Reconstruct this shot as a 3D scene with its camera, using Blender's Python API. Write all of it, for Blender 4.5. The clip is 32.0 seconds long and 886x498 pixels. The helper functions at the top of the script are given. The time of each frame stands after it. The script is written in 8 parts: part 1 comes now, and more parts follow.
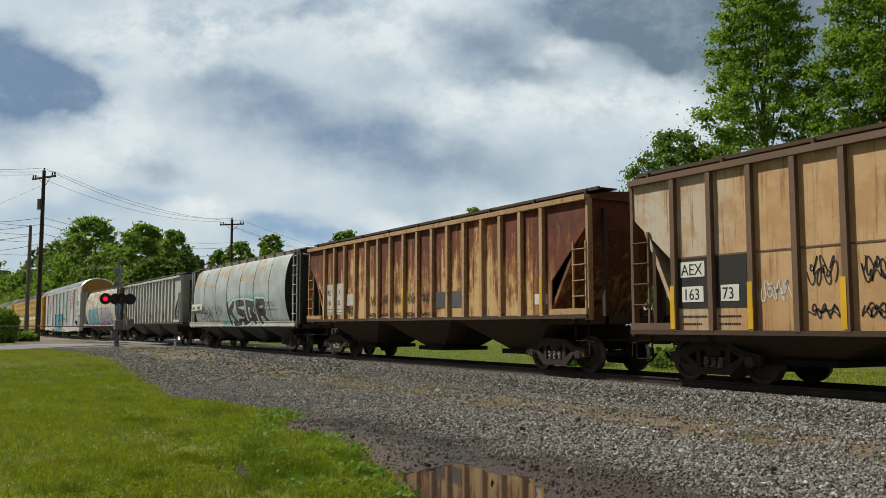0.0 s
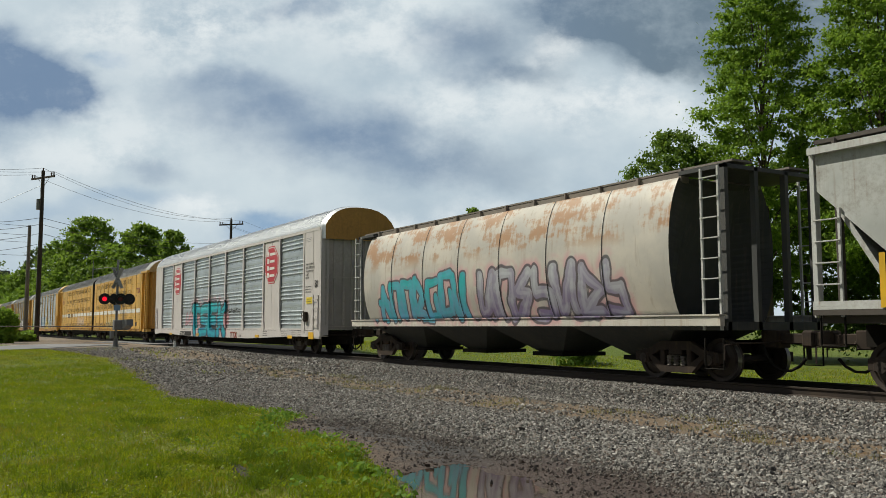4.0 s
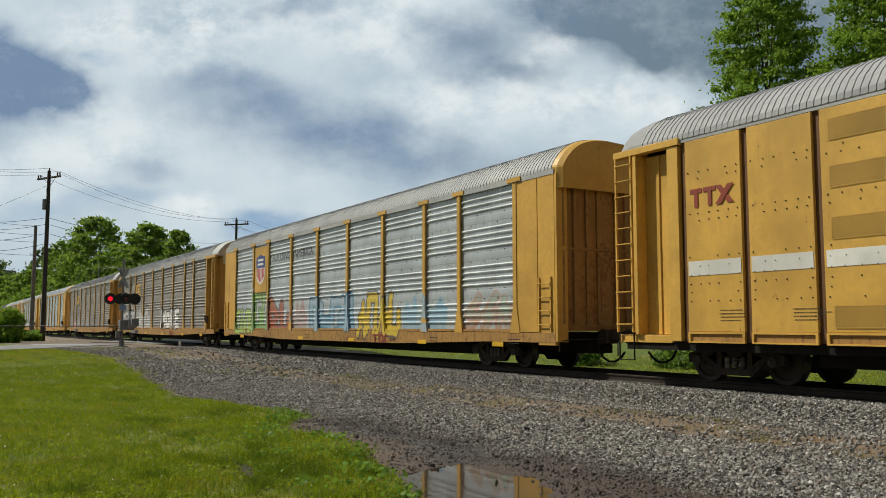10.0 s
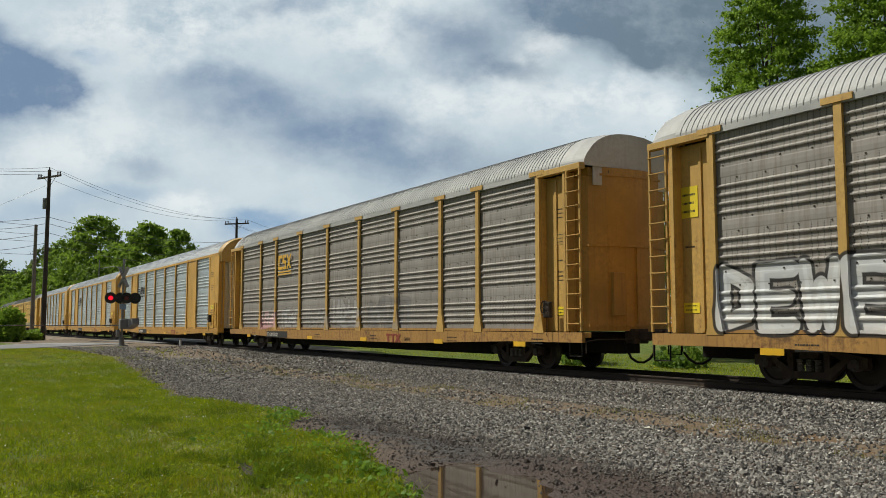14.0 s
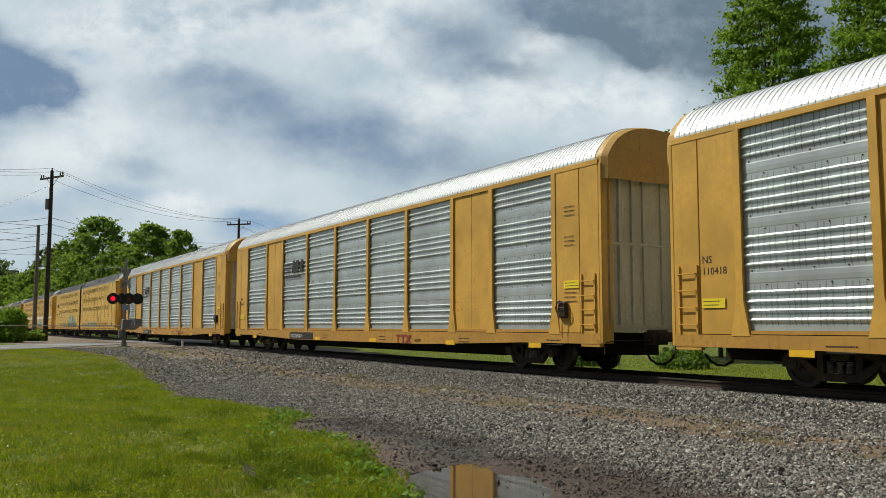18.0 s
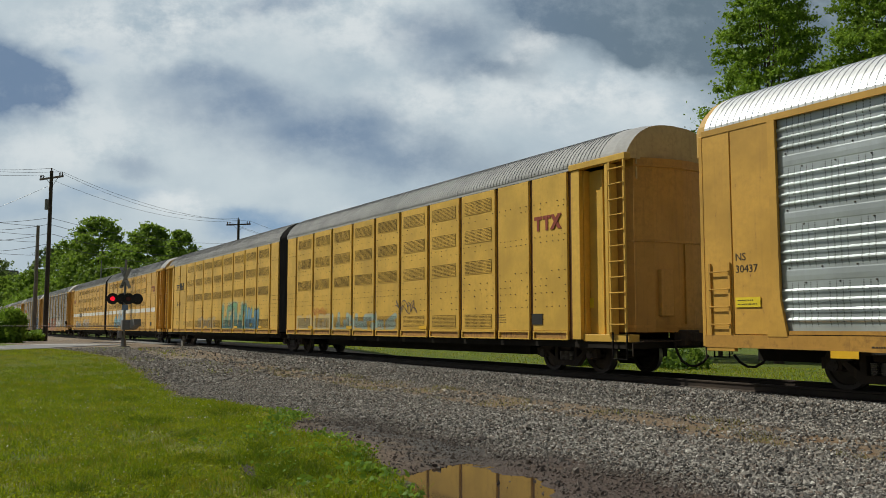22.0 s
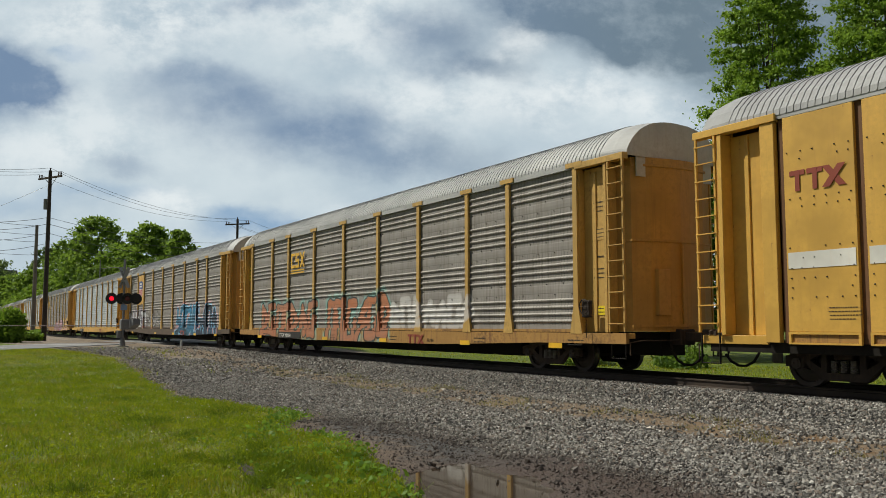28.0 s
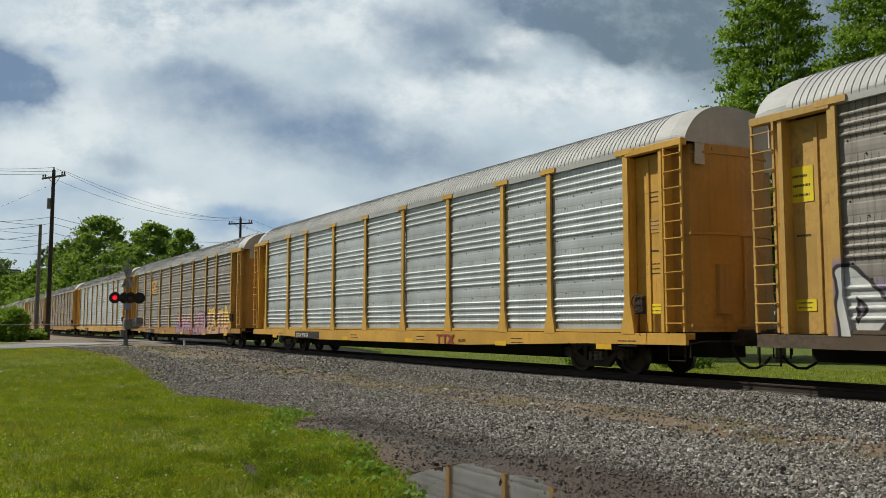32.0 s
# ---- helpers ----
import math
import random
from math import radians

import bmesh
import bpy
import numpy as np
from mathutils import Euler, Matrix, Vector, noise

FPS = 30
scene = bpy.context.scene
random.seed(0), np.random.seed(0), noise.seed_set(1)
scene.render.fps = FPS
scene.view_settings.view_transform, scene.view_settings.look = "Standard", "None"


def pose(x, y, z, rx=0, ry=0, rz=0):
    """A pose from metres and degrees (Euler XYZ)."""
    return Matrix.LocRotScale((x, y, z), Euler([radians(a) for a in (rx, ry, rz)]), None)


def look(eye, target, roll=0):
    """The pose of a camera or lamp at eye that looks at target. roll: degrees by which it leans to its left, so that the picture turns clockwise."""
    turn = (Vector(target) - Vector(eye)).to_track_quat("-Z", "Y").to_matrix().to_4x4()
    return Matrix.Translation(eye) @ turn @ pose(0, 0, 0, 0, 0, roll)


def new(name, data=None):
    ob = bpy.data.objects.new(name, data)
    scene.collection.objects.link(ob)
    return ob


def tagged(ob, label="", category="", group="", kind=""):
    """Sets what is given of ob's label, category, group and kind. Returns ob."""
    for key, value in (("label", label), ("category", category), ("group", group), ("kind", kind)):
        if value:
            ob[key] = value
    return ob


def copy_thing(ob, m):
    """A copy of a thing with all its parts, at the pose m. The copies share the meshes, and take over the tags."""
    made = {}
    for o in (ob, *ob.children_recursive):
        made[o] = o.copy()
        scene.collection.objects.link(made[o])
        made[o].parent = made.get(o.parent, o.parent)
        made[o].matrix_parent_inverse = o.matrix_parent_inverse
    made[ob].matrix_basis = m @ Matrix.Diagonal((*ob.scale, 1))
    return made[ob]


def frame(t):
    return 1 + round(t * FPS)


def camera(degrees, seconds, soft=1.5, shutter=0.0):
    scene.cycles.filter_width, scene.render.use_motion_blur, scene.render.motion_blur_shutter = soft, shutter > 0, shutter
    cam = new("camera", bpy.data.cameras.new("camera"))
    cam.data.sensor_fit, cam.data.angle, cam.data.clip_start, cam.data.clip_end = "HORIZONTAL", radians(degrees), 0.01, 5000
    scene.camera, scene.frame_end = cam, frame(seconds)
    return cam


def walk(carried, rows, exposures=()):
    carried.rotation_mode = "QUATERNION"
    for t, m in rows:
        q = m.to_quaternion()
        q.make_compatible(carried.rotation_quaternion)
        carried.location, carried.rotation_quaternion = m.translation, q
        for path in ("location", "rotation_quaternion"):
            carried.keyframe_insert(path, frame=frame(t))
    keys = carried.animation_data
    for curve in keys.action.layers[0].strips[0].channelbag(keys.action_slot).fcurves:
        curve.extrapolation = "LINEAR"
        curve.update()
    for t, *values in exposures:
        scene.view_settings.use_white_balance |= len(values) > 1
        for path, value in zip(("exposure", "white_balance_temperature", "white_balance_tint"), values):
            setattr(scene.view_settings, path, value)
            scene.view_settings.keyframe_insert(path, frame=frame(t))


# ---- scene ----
# ---- camera ----
cam = camera(54.26, 32.0, 0.7)
EYE = Vector((0.0, 0.0, 1.07))          # railhead is z = 0
YAW, PITCH = 30.57, 5.12
# seconds, then small turns of the carried camera in degrees: yaw, pitch, roll
SWAY = [
    (0, 0.35, 0.004, -0.016),
    (0.5, 0.177, -0, -0.009),
    (1, 0.309, -0.021, -0.089),
    (1.5, 0.235, 0.004, -0.02),
    (2, 0.115, 0.039, -0.049),
    (2.5, 0.194, -0.001, -0.011),
    (3, 0.172, -0, -0.001),
    (3.5, 0.402, 0.011, -0.021),
    (5.5, 0.173, -0.018, -0.049),
    (6, -0.069, -0.046, -0.011),
    (6.5, -0.063, -0.006, -0.016),
    (7, -0.072, -0.003, 0.013),
    (7.5, -0.089, -0.015, 0.095),
    (8, -0.057, -0.008, -0.026),
    (8.5, -0, -0.058, 0),
    (9, 0.232, -0.046, 0.011),
    (9.5, 0.113, -0, -0),
    (10, 0.068, -0, -0.001),
    (10.5, -0.004, -0.006, -0.008),
    (11, -0.118, -0.006, -0.009),
    (11.5, 0.001, -0.054, -0.009),
    (12, 0.17, -0.046, 0.02),
    (12.5, 0.302, -0.012, -0.04),
    (13, 0.054, -0.006, -0.009),
    (13.5, 0.035, -0.016, 0.083),
    (14, 0.051, -0.046, 0.014),
    (14.5, -0, -0.058, 0),
    (16.5, 0.113, -0.058, 0),
    (17, 0.057, -0.058, 0),
    (17.5, 0.043, -0.07, 0.036),
    (18, -0.085, 0.002, 0.045),
    (18.5, -0.115, -0.058, 0),
    (19, -0.065, -0.053, 0.012),
    (19.5, -0.065, -0.058, 0.009),
    (20, -0.071, -0.058, 0.002),
    (20.5, -0.005, 0, 0.008),
    (21, -0.065, 0, 0.008),
    (21.5, -0.119, 0.05, -0.016),
    (22, -0.063, 0.008, 0.026),
    (22.5, -0.071, 0.02, 0.073),
    (23, -0.059, -0, -0),
    (23.5, 0.044, 0.001, 0.017),
    (24, 0.118, 0.005, 0.006),
    (24.5, 0.048, 0.009, 0.04),
    (25, 0.009, 0.015, 0.03),
    (25.5, -0.111, 0, 0.01),
    (27.5, -0.202, 0.013, 0.082),
    (28, 0.001, -0.024, -0.018),
    (28.5, -0.131, 0.002, 0.033),
    (29, -0, 0, 0),
    (29.5, -0.126, 0.026, 0.06),
    (30, -0.236, 0.008, 0.026),
    (30.5, -0.009, 0.052, 0.043),
    (31, 0.112, 0.008, 0.026),
    (31.5, -0.191, -0.012, 0.051),
    (32, -0.188, -0.057, 0.034),
]


def aim(dy, dp, dr):
    a, e = radians(YAW + dy), radians(PITCH + dp)
    way = Vector((-math.cos(a) * math.cos(e), math.sin(a) * math.cos(e), math.sin(e)))
    return look(EYE, EYE + way * 10, dr)


walk(cam, [(t, aim(dy, dp, dr)) for t, dy, dp, dr in SWAY], [(0, 0.0), (5.5, -0.04), (6, -0.12), (6.6, -0.27), (7.2, -0.27), (8, 0.0), (21.1, 0.0), (21.8, -0.16), (22.3, -0.18), (23, -0.02), (23.6, 0.0), (32, 0.0)])

# ---- light ----
TO_SUN = Vector((-1.25, -1.15, 1.95)).normalized()
sun = new("sun", bpy.data.lights.new("sun", "SUN"))
sun.data.energy, sun.data.angle, sun.data.color = 4.2, radians(0.6), (0.98, 0.945, 0.81)
sun.matrix_world = look((0, 0, 60), Vector((0, 0, 60)) - TO_SUN)

world = bpy.data.worlds.new("world")
scene.world = world
world.use_nodes = True
wn, wl = world.node_tree.nodes, world.node_tree.links
wn.clear()
sky = wn.new("ShaderNodeTexSky")
sky.sky_type, sky.sun_disc = "NISHITA", False
sky.sun_elevation = math.asin(TO_SUN.z)
sky.sun_rotation = math.atan2(TO_SUN.x, TO_SUN.y)
wtc, wno, wra, wmx = wn.new("ShaderNodeTexCoord"), wn.new("ShaderNodeTexNoise"), wn.new("ShaderNodeValToRGB"), wn.new("ShaderNodeMixRGB")
wno.inputs["Scale"].default_value, wno.inputs["Detail"].default_value = 2.2, 5
wra.color_ramp.elements[0].position, wra.color_ramp.elements[1].position = 0.38, 0.6
wcl = wn.new("ShaderNodeRGB")
wcl.outputs[0].default_value = (6.6, 6.9, 7.4, 1)
wbg, wou = wn.new("ShaderNodeBackground"), wn.new("ShaderNodeOutputWorld")
wbg.inputs["Strength"].default_value = 0.038
wl.new(wtc.outputs["Generated"], wno.inputs["Vector"])
wl.new(wno.outputs["Fac"], wra.inputs["Fac"])
wl.new(wra.outputs["Color"], wmx.inputs["Fac"])
wl.new(sky.outputs["Color"], wmx.inputs["Color1"])
wl.new(wcl.outputs[0], wmx.inputs["Color2"])
wl.new(wmx.outputs["Color"], wbg.inputs["Color"])
wl.new(wbg.outputs["Background"], wou.inputs["Surface"])


# ---- node helpers ----
class Net:
    """Short hand for building one material's nodes."""

    def __init__(self, name, made=None):
        self.m = made or bpy.data.materials.new(name)
        self.t = self.m.node_tree
        if made:
            return
        self.m.use_nodes = True
        self.t = self.m.node_tree
        self.t.nodes.clear()
        self.out = self.t.nodes.new("ShaderNodeOutputMaterial")

    def n(self, kind, **ins):
        node = self.t.nodes.new("ShaderNode" + kind)
        for k, v in ins.items():
            self.put(node.inputs[int(k[1:]) if k[0] == "_" else k.replace("_", " ")], v)
        return node

    def put(self, sock, v):
        if isinstance(v, bpy.types.NodeSocket):
            self.t.links.new(v, sock)
        elif isinstance(v, (tuple, list)) and len(v) == 3 and sock.type == "RGBA":
            sock.default_value = (*v, 1)
        else:
            sock.default_value = v

    def math(self, op, a, b=0.0, c=0.0, clamp=False):
        node = self.n("Math", _0=a, _1=b, _2=c)
        node.operation, node.use_clamp = op, clamp
        return node.outputs[0]

    def mix(self, fac, a, b, blend="MIX"):
        node = self.n("MixRGB", Fac=fac, Color1=a, Color2=b)
        node.blend_type = blend
        return node.outputs[0]

    def ramp(self, fac, lo, hi):
        node = self.n("MapRange", Value=fac)
        node.interpolation_type = "SMOOTHSTEP"
        node.inputs["From Min"].default_value, node.inputs["From Max"].default_value = lo, hi
        return node.outputs[0]

    def coords(self, scale=(1, 1, 1), shift=True):
        tc = self.n("TexCoord").outputs["Object"]
        if shift:
            rnd = self.n("ObjectInfo").outputs["Random"]
            off = self.n("CombineXYZ", X=self.math("MULTIPLY", rnd, 37.0), Y=self.math("MULTIPLY", rnd, 17.0), Z=0.0).outputs[0]
            add = self.n("VectorMath", _0=tc, _1=off)
            tc = add.outputs[0]
        return self.n("Mapping", Vector=tc, Scale=scale).outputs[0]

    def noise(self, vec, scale, detail=4, rough=0.6):
        return self.n("TexNoise", Vector=vec, Scale=scale, Detail=detail, Roughness=rough).outputs["Fac"]

    def surf(self, color, rough=0.6, metal=0.0, bump=None, dist=0.01, strength=0.5, **more):
        b = self.n("BsdfPrincipled", **{"Base Color": color, "Roughness": rough, "Metallic": metal, **more})
        if bump is not None:
            bn = self.n("Bump", Height=bump, Distance=dist, Strength=strength)
            self.put(b.inputs["Normal"], bn.outputs[0])
        self.t.links.new(b.outputs[0], self.out.inputs["Surface"])
        return self.m


def rgb(c, k):
    return tuple(min(1.0, v * k) for v in c)


MATS = {}


def paint(name, color, rough=0.55, metal=0.0, dirt=(0.10, 0.07, 0.045), amount=0.35, streak=0.4, rust=0.0, bump=0.004, vary=0.18, gloss=0.5):
    """Weathered paint or sheet metal: mottling, run-down streaks, grime and rust spots."""
    if name in MATS:
        return MATS[name]
    w = Net(name)
    c = w.coords()
    big, fine = w.noise(c, 0.7, 4), w.noise(c, 9.0, 5, 0.7)
    run = w.noise(w.coords((5.0, 5.0, 0.28)), 2.2, 5, 0.65)
    col = w.mix(w.ramp(big, 0.3, 0.7), rgb(color, 1 - vary), rgb(color, 1 + vary))
    col = w.mix(w.math("MULTIPLY", w.ramp(run, 0.5, 0.75), streak), col, rgb(dirt, 1.6))
    col = w.mix(w.math("MULTIPLY", w.ramp(w.math("ADD", w.math("MULTIPLY", big, 0.6), w.math("MULTIPLY", fine, 0.5)), 0.52, 0.75), amount), col, dirt)
    if rust:
        spots = w.ramp(w.math("ADD", w.math("MULTIPLY", run, 0.55), w.math("MULTIPLY", fine, 0.5)), 0.66 - rust * 0.25, 0.72 - rust * 0.2)
        rc = w.mix(fine, (0.16, 0.045, 0.018), (0.30, 0.11, 0.035))
        col = w.mix(spots, col, rc)
    r = w.math("ADD", w.math("MULTIPLY", fine, 0.3), rough - 0.15, clamp=True)
    MATS[name] = w.surf(col, r, metal, fine, bump, 0.4, **{"Specular IOR Level": gloss})
    return MATS[name]


def perforated(name, color, dirt, rough, metal, amount, hole=0.5):
    """Galvanised rack sheet with columns of small punched slots."""
    if name in MATS:
        return MATS[name]
    w = Net(name)
    c = w.coords()
    tc = w.n("TexCoord").outputs["Object"]
    s = w.n("SeparateXYZ", Vector=tc)
    fx = w.math("FRACT", w.math("MULTIPLY", s.outputs["X"], 8.3))
    fz = w.math("FRACT", w.math("MULTIPLY", s.outputs["Z"], 21.0))
    gap = w.math("GREATER_THAN", w.noise(w.n("Mapping", Vector=tc, Scale=(2.1, 0.0, 0.0)).outputs[0], 1.7, 1), 0.43)
    slot = w.math("MULTIPLY", w.math("LESS_THAN", fx, 0.17), w.math("LESS_THAN", fz, 0.55))
    band = w.math("GREATER_THAN", w.math("FRACT", w.math("SUBTRACT", s.outputs["Z"], 1.82)), 0.25)
    slot = w.math("MULTIPLY", w.math("MULTIPLY", w.math("MULTIPLY", slot, gap), band), hole)
    big, fine = w.noise(c, 0.9, 4), w.noise(c, 14.0, 4, 0.7)
    run = w.noise(w.coords((6.0, 6.0, 0.3)), 2.0, 5, 0.65)
    col = w.mix(w.ramp(big, 0.3, 0.7), rgb(color, 0.86), rgb(color, 1.12))
    col = w.mix(w.math("MULTIPLY", w.ramp(run, 0.42, 0.72), amount), col, dirt)
    col = w.mix(slot, col, (0.03, 0.03, 0.03))
    r = w.math("ADD", w.math("MULTIPLY", fine, 0.25), rough - 0.12, clamp=True)
    met = w.math("MULTIPLY", w.math("SUBTRACT", 1.0, w.math("MULTIPLY", w.ramp(run, 0.42, 0.72), amount)), metal)
    MATS[name] = w.surf(col, r, met, fine, 0.003, 0.3)
    return MATS[name]


def plain(name, color, rough=0.6, metal=0.0, vary=0.12):
    return paint(name, color, rough, metal, amount=0.12, streak=0.1, vary=vary, bump=0.002)


def glow(name, color, strength):
    w = Net(name)
    e = w.n("Emission", Color=color, Strength=strength)
    w.t.links.new(e.outputs[0], w.out.inputs["Surface"])
    return w.m


# ---- mesh helpers ----
def box(bm, x0, x1, y0, y1, z0, z1, bevel=0.0):
    vs = [bm.verts.new((x, y, z)) for x in (x0, x1) for y in (y0, y1) for z in (z0, z1)]
    fs = [bm.faces.new([vs[i] for i in q]) for q in ((0, 1, 3, 2), (4, 6, 7, 5), (0, 4, 5, 1), (2, 3, 7, 6), (0, 2, 6, 4), (1, 5, 7, 3))]
    if bevel:
        es = list({e for f in fs for e in f.edges})
        bmesh.ops.bevel(bm, geom=es, offset=bevel, segments=1, affect="EDGES")
    return bm


def rod(bm, a, b, r, seg=6, r2=None):
    a, b = Vector(a), Vector(b)
    r2 = r if r2 is None else r2
    q = (b - a).to_track_quat("Z", "Y")
    rings = []
    for p, rr in ((a, r), (b, r2)):
        rings.append([bm.verts.new(p + q @ Vector((rr * math.cos(2 * math.pi * i / seg), rr * math.sin(2 * math.pi * i / seg), 0))) for i in range(seg)])
    for i in range(seg):
        j = (i + 1) % seg
        bm.faces.new((rings[0][i], rings[0][j], rings[1][j], rings[1][i]))
    bm.faces.new(rings[0][::-1])
    bm.faces.new(rings[1])
    return bm


def tube(bm, pts, r, seg=6):
    """One closed pipe through the points."""
    pts = [Vector(p) for p in pts]
    rings = []
    for i, p in enumerate(pts):
        d = (pts[min(i + 1, len(pts) - 1)] - pts[max(i - 1, 0)]).normalized()
        q = d.to_track_quat("Z", "Y")
        rings.append([bm.verts.new(p + q @ Vector((r * math.cos(2 * math.pi * k / seg), r * math.sin(2 * math.pi * k / seg), 0))) for k in range(seg)])
    for a, b in zip(rings, rings[1:]):
        for k in range(seg):
            bm.faces.new((a[k], a[(k + 1) % seg], b[(k + 1) % seg], b[k]))
    bm.faces.new(rings[0][::-1])
    bm.faces.new(rings[-1])
    return bm


def prism(bm, outline, y0, y1):
    """An outline in (x, z), pulled from y0 to y1."""
    a = [bm.verts.new((x, y0, z)) for x, z in outline]
    b = [bm.verts.new((x, y1, z)) for x, z in outline]
    n = len(outline)
    bm.faces.new(a)
    bm.faces.new(b[::-1])
    for i in range(n):
        j = (i + 1) % n
        bm.faces.new((a[j], a[i], b[i], b[j]))
    return bm


def extrude_x(bm, outline, x0, x1, closed=True, caps=True):
    """An outline in (y, z), pulled along x."""
    a = [bm.verts.new((x0, y, z)) for y, z in outline]
    b = [bm.verts.new((x1, y, z)) for y, z in outline]
    n = len(outline)
    for i in range(n if closed else n - 1):
        j = (i + 1) % n
        bm.faces.new((a[i], a[j], b[j], b[i]))
    if caps and closed:
        bm.faces.new(a[::-1])
        bm.faces.new(b)
    return bm


def mesh_of(bm, name, mats, smooth=False):
    bmesh.ops.recalc_face_normals(bm, faces=bm.faces[:])
    me = bpy.data.meshes.new(name)
    bm.to_mesh(me)
    bm.free()
    for m in (mats if isinstance(mats, (list, tuple)) else [mats]):
        me.materials.append(m)
    if smooth:
        me.shade_smooth()
    return me


def part(name, bm, material, parent, label="", at=None, smooth=False):
    """One mesh object under a thing or under a part; bm may be a ready mesh."""
    me = bm if isinstance(bm, bpy.types.Mesh) else mesh_of(bm, name, material, smooth)
    ob = new(name, me)
    ob.parent = parent
    if at is not None:
        ob.matrix_basis = at if isinstance(at, Matrix) else Matrix.Translation(at)
    return tagged(ob, label)


def thing(name, label, category, at=(0, 0, 0), group="", kind=""):
    ob = new(name)
    ob.empty_display_size = 0.3
    ob.matrix_basis = at if isinstance(at, Matrix) else Matrix.Translation(at)
    return tagged(ob, label, category, group, kind)


def raw(name, verts, faces, mats, smooth=False):
    me = bpy.data.meshes.new(name)
    me.from_pydata(verts, [], faces)
    for m in (mats if isinstance(mats, (list, tuple)) else [mats]):
        me.materials.append(m)
    if smooth:
        me.shade_smooth()
    return me


def lettering(text, size, material, stretch=1.0, shear=0.0):
    """A mesh of letters that reads along +x and stands in the xz plane, seen from -y."""
    cu = bpy.data.curves.new("letters", "FONT")
    cu.body, cu.size, cu.shear, cu.extrude, cu.resolution_u = text, size, shear, 0.002, 2
    ob = bpy.data.objects.new("letters", cu)
    me = bpy.data.meshes.new_from_object(ob)
    bpy.data.objects.remove(ob)
    me.transform(Matrix.Rotation(math.pi / 2, 4, "X") @ Matrix.Diagonal((stretch, 1, 1, 1)))
    me.materials.clear()
    me.materials.append(material)
    return me

# ---- sky backdrop ----
def cloud_material():
    """Broken cloud, laid out in tangents of the angle from the middle of the view."""
    w = Net("cloudy_sky")
    s = w.n("SeparateXYZ", Vector=w.n("TexCoord").outputs["Object"])
    back = w.math("MULTIPLY", s.outputs["Z"], -1.0)
    u, v = w.math("DIVIDE", s.outputs["X"], back), w.math("DIVIDE", s.outputs["Y"], back)
    p = w.n("CombineXYZ", X=u, Y=w.math("MULTIPLY", v, 1.35), Z=0.0).outputs[0]
    warp = w.n("TexNoise", Vector=p, Scale=5.5, Detail=8, Roughness=0.58)
    off = w.n("VectorMath", _0=warp.outputs["Color"], _1=(0.5, 0.5, 0.5))
    off.operation = "SUBTRACT"
    sc = w.n("VectorMath", _0=off.outputs[0], _1=(0.15, 0.11, 0.0))
    sc.operation = "MULTIPLY"
    q = w.n("VectorMath", _0=w.n("CombineXYZ", X=u, Y=v, Z=0.0).outputs[0], _1=sc.outputs[0]).outputs[0]

    def blobs(rows):
        total = None
        for x, y, rx, ry, k in rows:
            d = w.n("VectorMath", _0=q, _1=(x, y, 0))
            d.operation = "SUBTRACT"
            e = w.n("VectorMath", _0=d.outputs[0], _1=(1 / rx, 1 / ry, 0))
            e.operation = "MULTIPLY"
            le = w.n("VectorMath", _0=e.outputs[0])
            le.operation = "LENGTH"
            f = w.math("MULTIPLY", w.ramp(le.outputs["Value"], 1.25, 0.15), k)
            total = f if total is None else w.math("ADD", total, f)
        return w.math("MINIMUM", total, 1.0)

    dark = blobs([(-0.45, 0.183, 0.085, 0.05, 1.0), (-0.53, 0.195, 0.13, 0.08, 1.0), (-0.41, 0.168, 0.045, 0.03, 0.8), (-0.50, 0.245, 0.05, 0.02, 0.4),
                  (-0.23, 0.168, 0.11, 0.036, 0.5), (-0.14, 0.138, 0.13, 0.043, 0.6), (-0.055, 0.108, 0.13, 0.034, 0.55), (0.045, 0.092, 0.10, 0.026, 0.38), (-0.25, 0.185, 0.06, 0.02, 0.25),
                  (0.068, 0.225, 0.075, 0.04, 0.55), (0.105, 0.207, 0.055, 0.022, 0.45), (0.03, 0.25, 0.06, 0.03, 0.4), (0.17, 0.275, 0.12, 0.035, 0.85), (0.33, 0.27, 0.20, 0.065, 1.0), (0.44, 0.225, 0.14, 0.08, 0.95), (0.62, 0.25, 0.3, 0.2, 0.9), (0.27, 0.235, 0.13, 0.045, 0.55), (0.23, 0.275, 0.12, 0.05, 0.5),
                  (-0.315, 0.09, 0.05, 0.018, 0.4), (-0.155, 0.278, 0.05, 0.02, 0.45), (0.26, 0.215, 0.07, 0.025, 0.5), (0.05, 0.4, 0.5, 0.07, 0.35)])
    white = blobs([(-0.06, 0.26, 0.12, 0.06, 0.8), (-0.23, 0.275, 0.12, 0.05, 0.6), (0.03, 0.165, 0.11, 0.05, 0.8), (-0.30, 0.235, 0.12, 0.06, 0.6), (0.14, 0.235, 0.035, 0.022, 0.95), (0.19, 0.165, 0.11, 0.045, 0.95), (0.31, 0.155, 0.07, 0.03, 0.7),
                   (-0.262, 0.047, 0.050, 0.022, 1.0), (-0.02, 0.028, 0.07, 0.02, 0.8), (-0.36, 0.13, 0.12, 0.05, 0.6), (-0.5, 0.10, 0.2, 0.03, 0.5), (0.08, 0.045, 0.1, 0.02, 0.5), (-0.38, 0.26, 0.07, 0.04, 0.5)])
